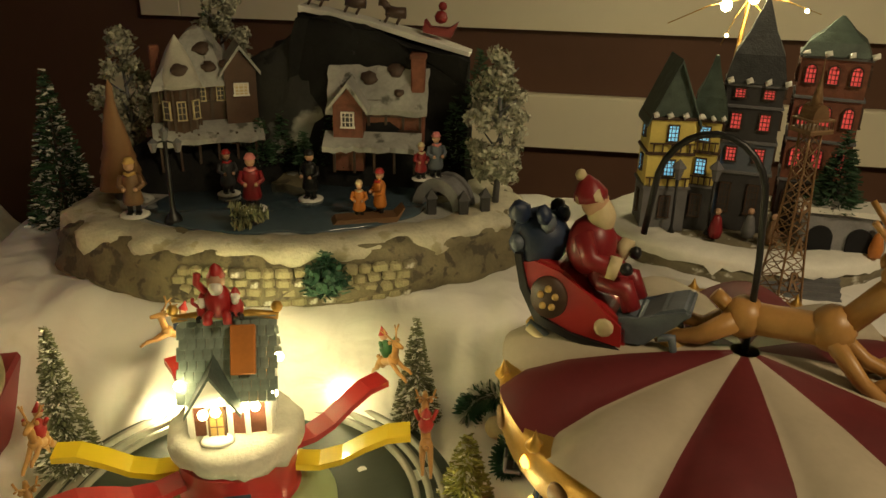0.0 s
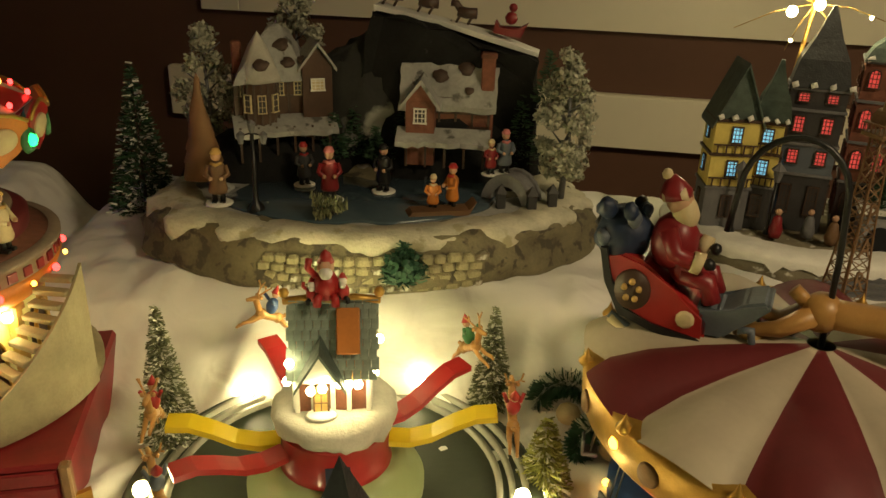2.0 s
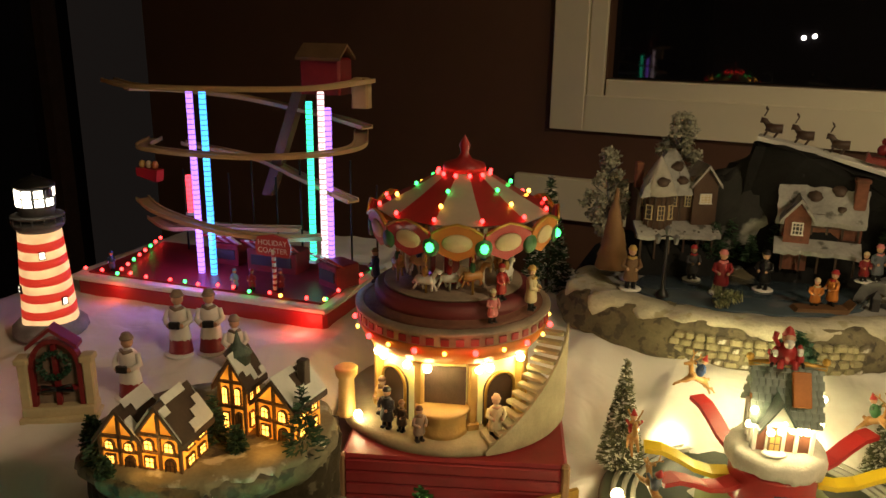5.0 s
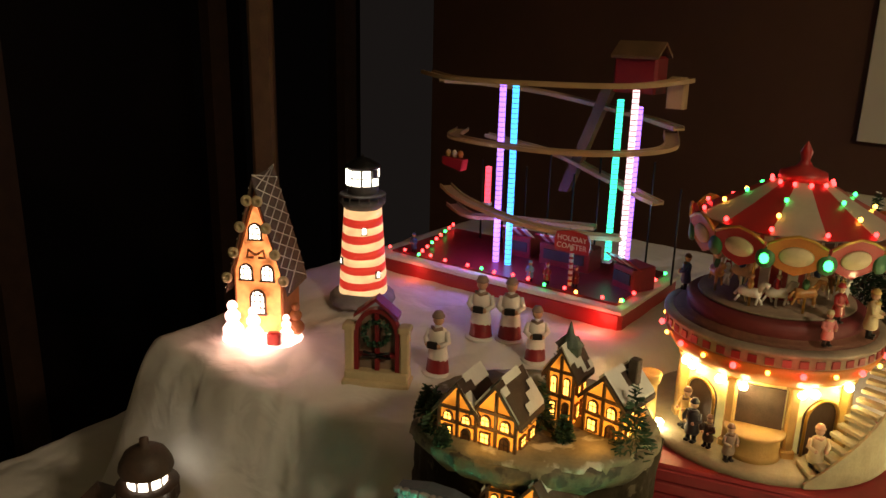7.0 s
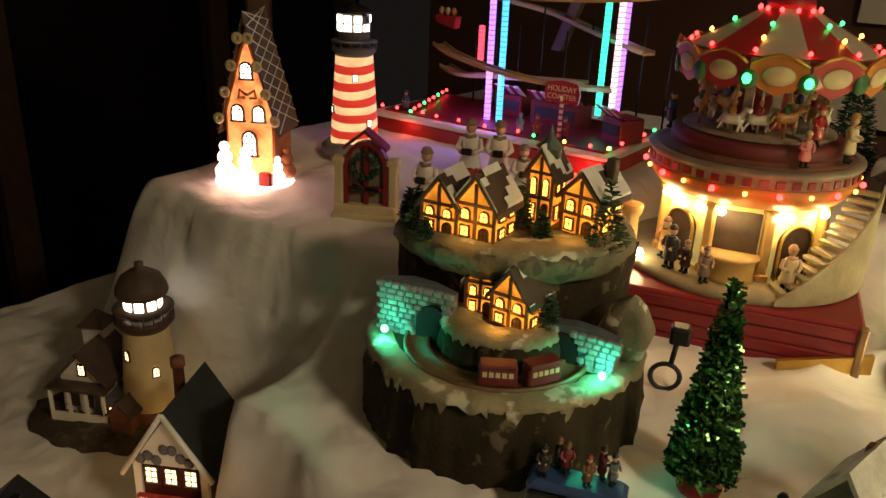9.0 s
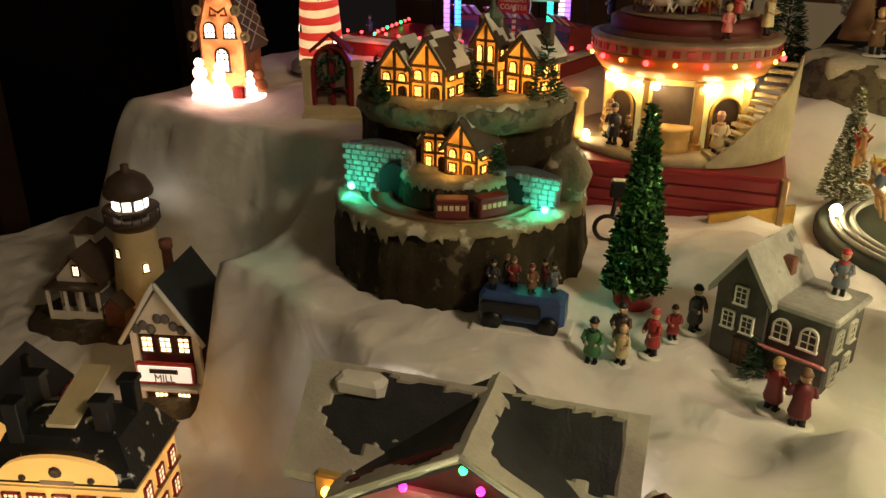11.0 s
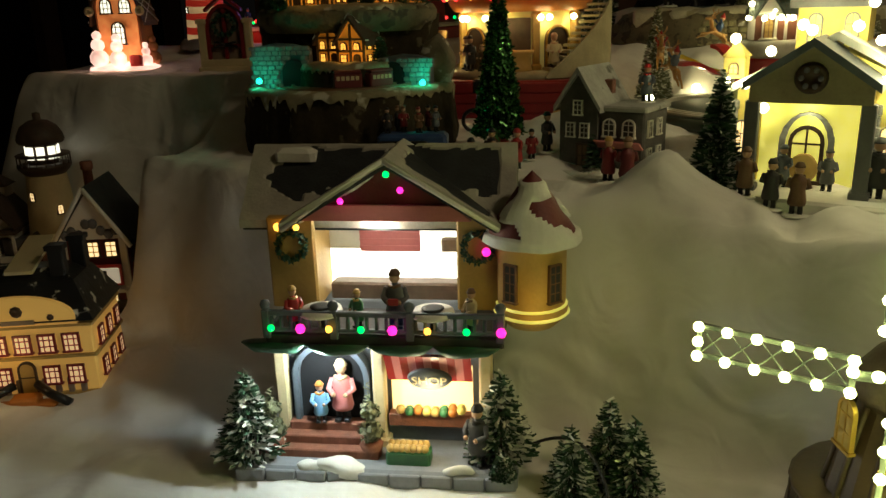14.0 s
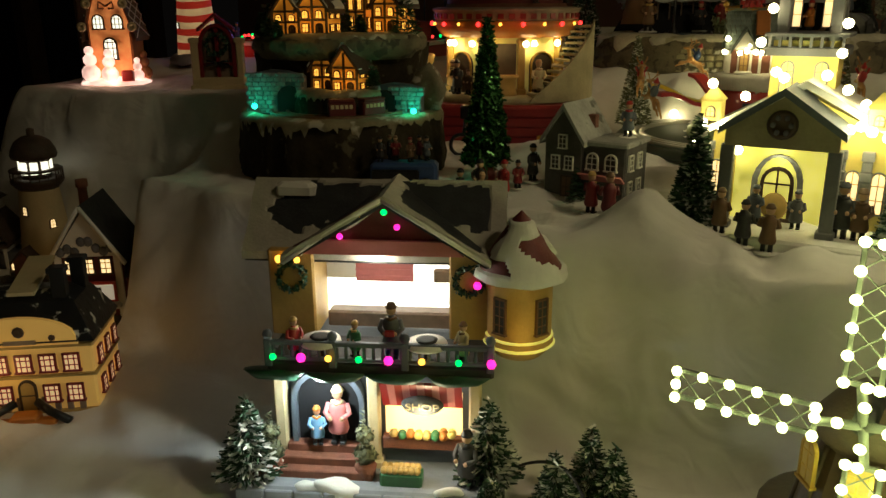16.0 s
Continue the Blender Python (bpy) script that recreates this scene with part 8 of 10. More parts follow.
# ---- lattice tower ----
def tower():
    ob = thing("lattice_tower", (0.40, 0.775, 1.0), 20, "bronze iron-lattice tower ornament", "tower")
    ob.scale = (0.64, 0.64, 0.9)
    H = 0.33
    prof = lambda z: 0.035 * (1 - z / H) ** 1.6 + 0.012
    for a in range(4):
        bm = B()
        q = radians(45 + 90 * a)
        tube(bm, [(prof(z) * 1.3 * math.cos(q), prof(z) * 1.3 * math.sin(q), z) for z in [H * i / 12 for i in range(13)]], 0.0022, 6)
        part("leg", bm, BRONZE, ob)
    n = 22
    for i in range(n):
        z0, z1 = H * i / n, H * (i + 1) / n
        for a in range(4):
            q0, q1 = radians(45 + 90 * a), radians(135 + 90 * a)
            A, Bq = prof(z0) * 1.3, prof(z1) * 1.3
            bm = B()
            tube(bm, [(A * math.cos(q0), A * math.sin(q0), z0), (Bq * math.cos(q1), Bq * math.sin(q1), z1)], 0.0009, 4)
            tube(bm, [(A * math.cos(q1), A * math.sin(q1), z0), (Bq * math.cos(q0), Bq * math.sin(q0), z1)], 0.0009, 4)
            part("cross_brace", bm, BRONZE, ob)
    bm = B()
    box(bm, 0.046, 0.046, 0.005, T(0, 0, H), 0, 0.001)
    box(bm, 0.046, 0.046, 0.002, T(0, 0, H + 0.014))
    for i in range(6):
        for s in (-1, 1):
            box(bm, 0.0016, 0.0016, 0.014, T(-0.021 + i * 0.0084, s * 0.021, H))
            box(bm, 0.0016, 0.0016, 0.014, T(s * 0.021, -0.021 + i * 0.0084, H))
    part("platform", bm, BRONZE, ob)
    bm = B()
    arc = [(0.016 * math.cos(math.pi * i / 10), 0.016 * math.sin(math.pi * i / 10)) for i in range(11)]
    prism(bm, arc, 0.03, T(0, 0, H + 0.016))
    lathe(bm, [(0.01, H + 0.03), (0.006, H + 0.045), (0.002, H + 0.06), (0, H + 0.09)], 10)
    part("cupola", bm, BRONZE, ob)
    for i, ch in enumerate("PARIS"):
        cu = bpy.data.curves.new("letter", "FONT")
        cu.body, cu.size, cu.align_x, cu.align_y, cu.extrude = ch, 0.036, "CENTER", "CENTER", 0.0012
        cu.materials.append(BRONZE)
        tx = new("letter", cu)
        tx.parent = ob
        z = H * (0.72 - 0.13 * i)
        tx.matrix_basis = pose(0, -prof(z) * 0.93 - 0.004, z, 90)
    return ob


tower()


# ---- town on a rock base ----
def town():
    ob = thing("lit_town", (0.45, 1.035, 1.062), -14, "lit town of tall narrow houses on a snowy rock base", "village display")
    ob.scale = (0.94, 0.94, 0.93)
    bm = B()
    lathe(bm, [(0.20, -0.004), (0.205, 0.02), (0.195, 0.04), (0.0, 0.042)], 56, sy=0.75)
    rough(bm, 0.008, 40, 3)
    part("rock_base", bm, ROCKSNOW, ob, "rock base")
    bm = B()
    m, rows = 110, []
    for i in range(m):
        a = 2 * math.pi * i / m
        dr = 0.008 + 0.022 * max(0, noise.noise(Vector((a * 9, 3, 0)))) + 0.012 * max(0, noise.noise(Vector((a * 25, 1, 5))))
        rows.append([(r * math.sin(a), -r * math.cos(a) * 0.75, z) for r, z in ((0.15, 0.046), (0.19, 0.047), (0.204, 0.042), (0.209, 0.036), (0.208, 0.036 - dr))])
    verts_faces(bm, [p for r in rows for p in r], [(i * 5 + j, ((i + 1) % m) * 5 + j, ((i + 1) % m) * 5 + j + 1, i * 5 + j + 1) for i in range(m) for j in range(4)], None, 0, True)
    rough(bm, 0.002, 60)
    part("snow_rim", bm, SNOW, ob, "dripping snow rim")
    def house(name, x, y, w, d, levels, rh, wall, roof, pane, lab, yaw=0, arch=False, hip=False, cols=2):
        hs = part(name, B(), wall, ob, lab)
        hs.matrix_basis = pose(x, y, 0.042, 0, 0, yaw)
        z = 0
        for i, (lh, m) in enumerate(levels):
            bm = B()
            box(bm, w, d, lh, T(0, 0, z))
            part("storey", bm, m, hs)
            bm = B()
            box(bm, w + 0.006, d + 0.006, 0.004, T(0, 0, z + lh - 0.004), 0, 0.001)
            part("cornice", bm, DARKWOOD if m is YELLOW else GREYWALL, hs)
            if m is YELLOW:
                for k in range(5):
                    bm = B()
                    box(bm, 0.002, 0.002, 0.012, T(-w * 0.4 + k * w * 0.2, -d / 2 - 0.004, z))
                    part("rail_post", bm, DARKWOOD, hs)
                bm = B()
                box(bm, w, 0.002, 0.002, T(0, -d / 2 - 0.004, z + 0.012))
                part("balcony_rail", bm, DARKWOOD, hs)
            for k in range(cols):
                u = (k + 0.5) / cols - 0.5
                win(hs, min(0.016, w / cols * 0.55), lh * 0.5, T(u * w, -d / 2 - 0.002, z + lh * 0.3), pane[i % len(pane)], DARKWOOD, (2, 3), arch)
                win(hs, min(0.013, d / cols * 0.5), lh * 0.5, T(w / 2 + 0.002, u * d, z + lh * 0.3, 0, 0, 90), pane[(i + 1) % len(pane)], DARKWOOD, (1, 3), arch)
                win(hs, min(0.013, d / cols * 0.5), lh * 0.5, T(-w / 2 - 0.002, u * d, z + lh * 0.3, 0, 0, -90), pane[i % len(pane)], DARKWOOD, (1, 3), arch)
            z += lh
        bm = B()
        if hip:
            lathe(bm, [(w * 0.78, z), (w * 0.62, z + rh * 0.35), (w * 0.35, z + rh * 0.6), (w * 0.16, z + rh * 0.85), (0.003, z + rh)], 4, T(0, 0, 0, 0, 0, 45), 0, False, sy=d / w)
        else:
            gable(bm, w, d, rh, T(0, 0, z), 0, 0.004, 0.006)
            prism(bm, [(-w / 2, 0), (w / 2, 0), (0, rh)], d * 0.96, T(0, 0, z))
        part("roof", bm, roof, hs)
        bm = B()
        for k in range(4):
            tube(bm, [(-w * 0.5 + k * w * 0.33, -d / 2 - 0.005, z + 0.002), (-w * 0.4 + k * w * 0.33, -d / 2 - 0.005, z + 0.005)], 0.004, 6)
        rough(bm, 0.002, 60)
        part("eave_snow", bm, SNOW, hs)
        return hs, z
    house("yellow_house", -0.125, -0.04, 0.062, 0.06, ((0.068, GREYWALL), (0.05, YELLOW), (0.05, YELLOW)), 0.075, YELLOW, ROOFGREEN, (DARKGREY, G_BLUEPANE, G_BLUEPANE), "yellow timbered house with blue-lit windows", 12, cols=1)
    house("yellow_wing", -0.072, -0.028, 0.04, 0.05, ((0.07, DARKGREY), (0.05, YELLOW), (0.045, YELLOW)), 0.085, YELLOW, ROOFGREEN, (DARKGREY, G_BLUEPANE, G_BLUEPANE), "narrow yellow wing with steep roof", -8, cols=1, hip=True)
    house("dark_tower_house", -0.015, 0.0, 0.075, 0.07, ((0.09, DARKGREY), (0.045, BLUEGREY), (0.05, DARKGREY), (0.03, DARKGREY)), 0.11, DARKGREY, ROOF, (DARKGREY, G_REDPANE, G_REDPANE, G_REDPANE), "dark tall house with red-lit windows", -4, hip=True)
    house("red_brick_house", 0.085, 0.02, 0.085, 0.075, ((0.08, DARKGREY), (0.06, BRICK), (0.06, BRICK), (0.055, BRICK)), 0.05, BRICK, ROOFGREEN, (DARKGREY, G_REDPANE, G_REDPANE, G_REDPANE), "red brick house with arched red-lit windows", -8, True, True, 3)
    # arched quay with snow, right of the houses
    bm = B()
    box(bm, 0.11, 0.05, 0.055, T(0.12, -0.06, 0.042), 0, 0.004)
    rough(bm, 0.003, 50)
    quay = part("quay_wall", bm, GREYSTONE, ob, "dark stone terrace")
    bm = B()
    ribbon(bm, [(0.06, -0.062, 0.1), (0.12, -0.066, 0.102), (0.18, -0.062, 0.1)], 0.055, 0.008)
    rough(bm, 0.003, 60)
    part("terrace_snow", bm, SNOW, quay, "snow on the terrace")
    # arches are near-black plates in place of shaded recesses
    for x in (0.09, 0.14):
        bm = B()
        arc = [(0.016 * math.cos(math.pi * i / 10), 0.02 + 0.016 * math.sin(math.pi * i / 10)) for i in range(11)]
        prism(bm, arc + [(-0.016, 0), (0.016, 0)], 0.004, T(x, -0.087, 0.044))
        part("arch", bm, NEARBLACK, quay, "arch, its shade a near-black plate")
    for i in range(6):
        bm = B()
        box(bm, 0.11, 0.012, 0.006, T(0.06, -0.12 - i * 0.009, 0.03 - i * 0.006, 0, 0, 6))
        part("stair_step", bm, GREYWALL, ob)
    for x, y in ((-0.055, -0.075), (-0.105, -0.085)):
        bm = B()
        lathe(bm, [(0.006, 0), (0.003, 0.006), (0.002, 0.012), (0.002, 0.08)], 8)
        lp = part("street_lamp", bm, BLACK, ob, "black lamp post")
        lp.location = (x, y, 0.046)
        bm = B()
        lathe(bm, [(0.004, 0.08), (0.008, 0.096), (0.011, 0.098), (0, 0.110)], 6, smooth=False)
        part("lantern", bm, GREYWALL, lp)
    bm = B()
    needles(bm, 0.11, 0.036, 900, 0.012, 8)
    part("town_tree", bm, PINE, ob, "green tree on the terrace").location = (0.105, -0.06, 0.1)
    for i, (x, y, z, m) in enumerate(((-0.045, -0.085, 0.046, DARKRED), (0.0, -0.07, 0.046, GREYWALL), (0.03, -0.085, 0.046, WOOD), (0.16, -0.095, 0.046, ORANGE))):
        bm = B()
        lathe(bm, [(0.008, 0), (0.01, 0.01), (0.006, 0.03), (0.003, 0.034)], 8)
        ball(bm, 0.005, T(0, 0, 0.039), 1, 8)
        part("townsperson_shape", bm, [m, SKIN], ob).location = (x, y, z)
    return ob


town()
# glowing branch ornament with bulbs behind the town
st = thing("lit_twig_star", (0.43, 1.09, 1.40), 0, "warm-white lit twig ornament above the town", "light ornament")
rnd = random.Random(12)
for i in range(9):
    a = i * 40 + 12
    bm = B()
    L = 0.10 + 0.05 * rnd.random()
    e = Vector((L * math.cos(radians(a)), -0.02 * rnd.random(), L * math.sin(radians(a)) * 0.8 + 0.02))
    tube(bm, [(0, 0, 0), e * 0.5 + Vector((0, 0, 0.006)), e], 0.0012, 5, r_end=0.0006)
    tw = part("twig", bm, GOLD, st)
    if i % 2 == 0:
        bulb(tw, 0.0028, e * 0.8, G_WARM)
bm = B()
tube(bm, [(0, 0, 0), (0, 0.05, -0.2), (0, 0.06, -0.33)], 0.003, 6)
part("stem", bm, GOLD, st)
for x, z in ((0, 0.0), (-0.035, -0.01), (0.05, 0.02)):
    bulb(st, 0.008, (x, -0.015, z), G_WARM)
lamp("twig_star_light", (0.43, 1.05, 1.42), 0.35, (1.0, 0.85, 0.5), 0.02)
lamp("twig_star_light", (0.42, 1.2, 1.45), 0.7, (1.0, 0.85, 0.5), 0.02)


# ---- lit church ----
CH = pose(-0.075, 0.085, 0.955, 0, 0, -8)


def church():
    ob = thing("lit_church", CH.translation, -8, "yellow stone church with lit windows, bulbs and a tall tower", "church")
    # front is y = 0
    bm = B()
    box(bm, 0.20, 0.20, 0.012, T(0.01, 0.03), 0, 0.003)
    rough(bm, 0.002, 50)
    part("base", bm, SNOW, ob, "snowy base")
    bm = B()
    prism(bm, [(-0.085, 0), (0.095, 0), (0.095, 0.095), (0.005, 0.140), (-0.085, 0.095)], 0.10, T(0, 0.065, 0.01))
    part("nave_wall", bm, YELLOW, ob, "yellow stone wall")
    for s in (-1, 1):
        bm = B()
        a, b = Vector((0.005 + s * 0.108, 0, 0.087)), Vector((0.005, 0, 0.146))
        prism(bm, [(a.x, a.z), (b.x, b.z), (b.x, b.z + 0.008), (a.x, a.z + 0.008)] if s < 0 else [(b.x, b.z), (a.x, a.z), (a.x, a.z + 0.008), (b.x, b.z + 0.008)], 0.12, T(0, 0.065, 0.01))
        part("nave_roof", bm, SNOW, ob, "snowy roof slope")
    # porch with gable
    bm = B()
    prism(bm, [(-0.062, 0), (0.046, 0), (0.046, 0.016), (-0.008, 0.052), (-0.062, 0.016)], 0.010, T(0, -0.038, 0.100))
    po = part("porch_gable", bm, PORCHSTONE, ob, "tan-grey stone porch gable")
    bm = B()
    gable(bm, 0.108, 0.068, 0.037, T(-0.008, -0.012, 0.116), 0, 0.006, 0.006)
    part("porch_roof", bm, BLUEGREY, po)
    bm = B()
    lathe(bm, [(0.015, 0), (0.013, 0.003), (0.009, 0.003), (0.009, 0.002), (0, 0.002)], 20, T(-0.008, -0.044, 0.124, 90))
    part("rose_window", bm, DARKWOOD, po, "round carved rose window")
    for k in range(6):
        bm = B()
        q = radians(60 * k)
        ball(bm, 0.003, T(-0.008 + 0.0085 * math.cos(q), -0.047, 0.124 + 0.0085 * math.sin(q)), 0, 6)
        part("rosette", bm, GREYWALL, po)
    for x in (-0.059, 0.043):
        bm = B()
        box(bm, 0.013, 0.012, 0.09, T(x, -0.036, 0.011), 0, 0.001)
        box(bm, 0.018, 0.017, 0.008, T(x, -0.036, 0.011), 0, 0.001)
        part("porch_post", bm, GREYWALL, ob)
    # back wall of the porch, its lamplight put in as emission, with pointed doorway
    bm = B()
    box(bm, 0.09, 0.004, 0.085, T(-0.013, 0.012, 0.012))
    part("porch_wall", bm, G_CHURCH, ob, "yellow porch wall with lamplight put in as glow")
    bm = B()
    for i in range(9):
        for s in (-1, 1):
            t0, t1 = i / 9, (i + 1) / 9
            px = lambda t: s * 0.026 * (1 if t < 0.5 else math.cos((t - 0.5) * math.pi))
            pz = lambda t: t * 0.085 if t < 0.5 else 0.0425 + 0.032 * math.sin((t - 0.5) * math.pi)
            prism(bm, [(px(t0), pz(t0)), (px(t0) * 0.78, pz(t0) * 0.96), (px(t1) * 0.78, pz(t1) * 0.96), (px(t1), pz(t1))], 0.008)
    part("door_arch", bm, GREYSTONE, ob, "grey stone pointed arch").matrix_basis = pose(-0.013, 0.008, 0.012)
    win(ob, 0.034, 0.06, T(-0.013, 0.007, 0.013), G_CHURCH, DARKWOOD, (1, 2), True)
    bm = B()
    lathe(bm, [(0.014, 0), (0.012, 0.002), (0, 0.002)], 18, T(-0.013, 0.003, 0.03, 90), sy=1.1)
    part("door", bm, OCHRE, ob, "round-topped ochre door")
    for x in (-0.078, 0.058, 0.082):
        bm = B()
        win(ob, 0.015, 0.045, T(x, 0.012, 0.03), (G_PANE, G_REDPANE, G_PANE)[int(x * 100) % 3], GREYSTONE, (1, 2), True)
        bm.free()
    for x in (-0.088, 0.045, 0.07, 0.095):
        for k in range(8):
            bm = B()
            box(bm, 0.010 + 0.002 * (k % 2), 0.010, 0.0095, T(x, 0.013, 0.012 + k * 0.0105), 0, 0.001)
            part("quoin", bm, GREYSTONE, ob)
    for x in (-0.088, 0.075):
        bm = B()
        box(bm, 0.022, 0.02, 0.022, T(x, 0.012, 0.118), 0, 0.001)
        lathe(bm, [(0.018, 0.14), (0, 0.156)], 4, T(x, 0.012, 0, 0, 0, 45), smooth=False)
        pn = part("pinnacle", bm, YELLOW, ob)
        win(pn, 0.010, 0.012, T(x, 0.0, 0.122), G_CHURCH, WOOD, (1, 1), True)
    # tower
    bm = B()
    box(bm, 0.066, 0.066, 0.19, T(-0.006, 0.085, 0.012))
    tw = part("tower_wall", bm, YELLOW, ob, "yellow tower")
    bm = B()
    box(bm, 0.082, 0.082, 0.01, T(-0.006, 0.085, 0.186), 0, 0.002)
    box(bm, 0.084, 0.084, 0.004, T(-0.006, 0.085, 0.206), 0, 0.001)
    for k in range(8):
        box(bm, 0.003, 0.003, 0.012, T(-0.042 + k * 0.0103, 0.045, 0.195))
    part("tower_balcony", bm, GREYWALL, tw, "grey tower balcony")
    bm = B()
    for sx in (-1, 1):
        for sy in (-1, 1):
            box(bm, 0.012, 0.012, 0.07, T(-0.006 + sx * 0.026, 0.085 + sy * 0.026, 0.198), 0, 0.001)
    part("belfry_post", bm, GREYWALL, tw)
    bm = B()
    lathe(bm, [(0.052, 0.266), (0.04, 0.29), (0.0, 0.37)], 4, T(-0.006, 0.085, 0, 0, 0, 45), smooth=False)
    part("spire", bm, ROOF, tw, "dark pointed spire")
    for x in (-0.022, 0.012):
        win(tw, 0.014, 0.036, T(x, 0.0515, 0.145), G_CHURCH, GREYSTONE, (1, 2), True)
    for x in (-0.02, 0.01):
        win(tw, 0.010, 0.04, T(x, 0.062, 0.215), G_PANE, GREYWALL, (0, 2))
    rnd = random.Random(2)
    for x, y, z in ((-0.095, 0.0, 0.115), (-0.088, 0.0, 0.158), (-0.075, 0.0, 0.113), (-0.055, 0.01, 0.145), (-0.03, 0.03, 0.17), (-0.02, 0.02, 0.165), (0.02, 0.03, 0.168), (0.03, 0.045, 0.19), (0.042, 0.02, 0.155), (0.05, -0.002, 0.118), (0.06, -0.002, 0.122), (0.07, -0.002, 0.117), (0.085, 0.0, 0.112), (0.108, 0.0, 0.108), (0.06, 0.03, 0.14), (-0.042, 0.045, 0.235), (0.032, 0.045, 0.22), (-0.05, 0.04, 0.20), (-0.052, -0.02, 0.092)):
        bulb(ob, 0.0054, (x, y, z), G_WARM)
    return ob


church()
for x, y, z, w in ((-0.085, -0.025, 0.125, 0.13), (0.065, -0.025, 0.13, 0.35), (-0.01, 0.015, 0.18, 0.13), (-0.013, -0.004, 0.085, 0.04)):
    lamp("church_light", CH @ Vector((x, y, z)), w, (1.0, 0.92, 0.5), 0.008)
for i, (x, y, h, c) in enumerate(((-0.055, -0.066, 0.05, WOOD), (-0.03, -0.07, 0.05, DARKGREY), (-0.006, -0.07, 0.052, WOOD), (-0.03, -0.012, 0.045, BLUEGREY), (0.012, -0.014, 0.044, GREYWALL), (0.055, -0.03, 0.06, DARKGREY), (0.072, -0.03, 0.055, WOOD))):
    p = CH @ Vector((x, y, 0))
    figure("churchgoer", (p.x, p.y, max(sheet(p.x, p.y), 0.955) - 0.002 if y < -0.045 else 0.966), h, c, c, -8 + (180 if i < 3 else 0), "brown painted figurine before the church porch", "churchgoers")
for x, y, h, s in ((-0.090, -0.034, 0.125, 11), (0.112, -0.03, 0.11, 12)):
    p = CH @ Vector((x, y, 0))
    pine("bottle_brush_tree", (p.x, p.y, sheet(p.x, p.y) - 0.004), h, 0.026, s, "dark green bottle-brush tree beside the church", PINE, 1800, 0.2)


# ---- stone hut with a shop front ----
def hut():
    ob = thing("village_hut", (-0.30, 0.165, 0.958), -12, "small grey village house with white-framed windows and snowy roof", "house")
    bm = B()
    lathe(bm, [(0.07, -0.004), (0.068, 0.004), (0.05, 0.006), (0, 0.006)], 24)
    rough(bm, 0.003, 40)
    part("snow_base", bm, SNOW, ob)
    bm = B()
    prism(bm, [(-0.024, 0), (0.024, 0), (0.024, 0.078), (0, 0.112), (-0.024, 0.078)], 0.075, T(-0.025, 0.0, 0.004))
    part("gable_wall", bm, HUTSTONE, ob, "grey stone gable house")
    bm = B()
    gable(bm, 0.048, 0.075, 0.036, T(-0.025, 0, 0.081), 0, 0.005, 0.006)
    part("roof", bm, DIRTYSNOW, ob, "grey roof with worn snow")
    bm = B()
    box(bm, 0.055, 0.07, 0.07, T(0.026, 0.004, 0.004), 0, 0.002)
    part("shop_wing", bm, HUTSTONE, ob, "flat-roofed grey wing")
    bm = B()
    box(bm, 0.062, 0.076, 0.006, T(0.026, 0.004, 0.074), 0, 0.002)
    part("parapet", bm, DIRTYSNOW, ob)
    for x, z in ((-0.034, 0.042), (-0.016, 0.042), (-0.025, 0.068)):
        win(ob, 0.012, 0.018, T(x, -0.0395, z), DARKGREY, WHITE, (1, 2))
    for x in (0.012, 0.036):
        win(ob, 0.016, 0.022, T(x, -0.033, 0.044), DARKGREY, WHITE, (1, 2), True)
    for y in (-0.016, 0.012):
        for z in (0.012, 0.044):
            win(ob, 0.013, 0.02, T(0.0545, y, z, 0, 0, 90), DARKGREY, WHITE, (1, 2))
    bm = B()
    for i in range(8):
        box(bm, 0.0068, 0.016, 0.002, T(0.002 + i * 0.007, -0.04, 0.036, -35), 0)
    part("striped_awning", bm, PINK, ob, "pale red striped awning")
    bm = B()
    box(bm, 0.011, 0.011, 0.03, T(-0.03, 0.022, 0.085), 0, 0.001)
    box(bm, 0.011, 0.011, 0.026, T(-0.008, 0.01, 0.08), 0, 0.001)
    part("chimney", bm, BRICK, ob)
    win(ob, 0.016, 0.03, T(-0.018, -0.0395, 0.006), WOOD, DARKWOOD, (1, 1), name="door")
    bm = B()
    needles(bm, 0.045, 0.012, 220, 0.008, 5)
    part("shrub", bm, PINE, ob).location = (-0.002, -0.045, 0.004)
    return ob


hut()
for x, y, h, c, hat, yaw, lab in ((-0.285, 0.085, 0.052, DARKRED, OCHRE, 160, "figurine in dark red coat before the hut"), (-0.262, 0.075, 0.056, MAROON, WOOD, 200, "taller figurine in maroon coat before the hut"), (-0.375, 0.15, 0.05, DARKGREY, BLACK, 60, "figurine in black coat beside the hut"), (-0.39, 0.135, 0.038, DARKRED, BLACK, 40, "child figurine in red beside the hut"),
                                  (-0.445, 0.075, 0.05, GREEN, BLACK, 10, "figurine in green coat near the tinsel tree"), (-0.42, 0.085, 0.042, CREAM, SKIN, -10, "figurine in cream apron near the tinsel tree"), (-0.40, 0.11, 0.05, RED, RED, -30, "figurine in red coat near the tinsel tree"), (-0.43, 0.105, 0.05, DARKWOOD, BLACK, 0, "figurine in brown coat near the tinsel tree")):
    figure("villager", (x, y, sheet(x, y) - 0.001), h, c, hat, yaw, lab, "villagers")
p = (-0.232, 0.185)
figure("villager", (p[0] - 0.03, p[1] - 0.01, 1.0375), 0.045, BLUEGREY, RED, 0, "figurine in blue standing on the hut roof", "villagers")


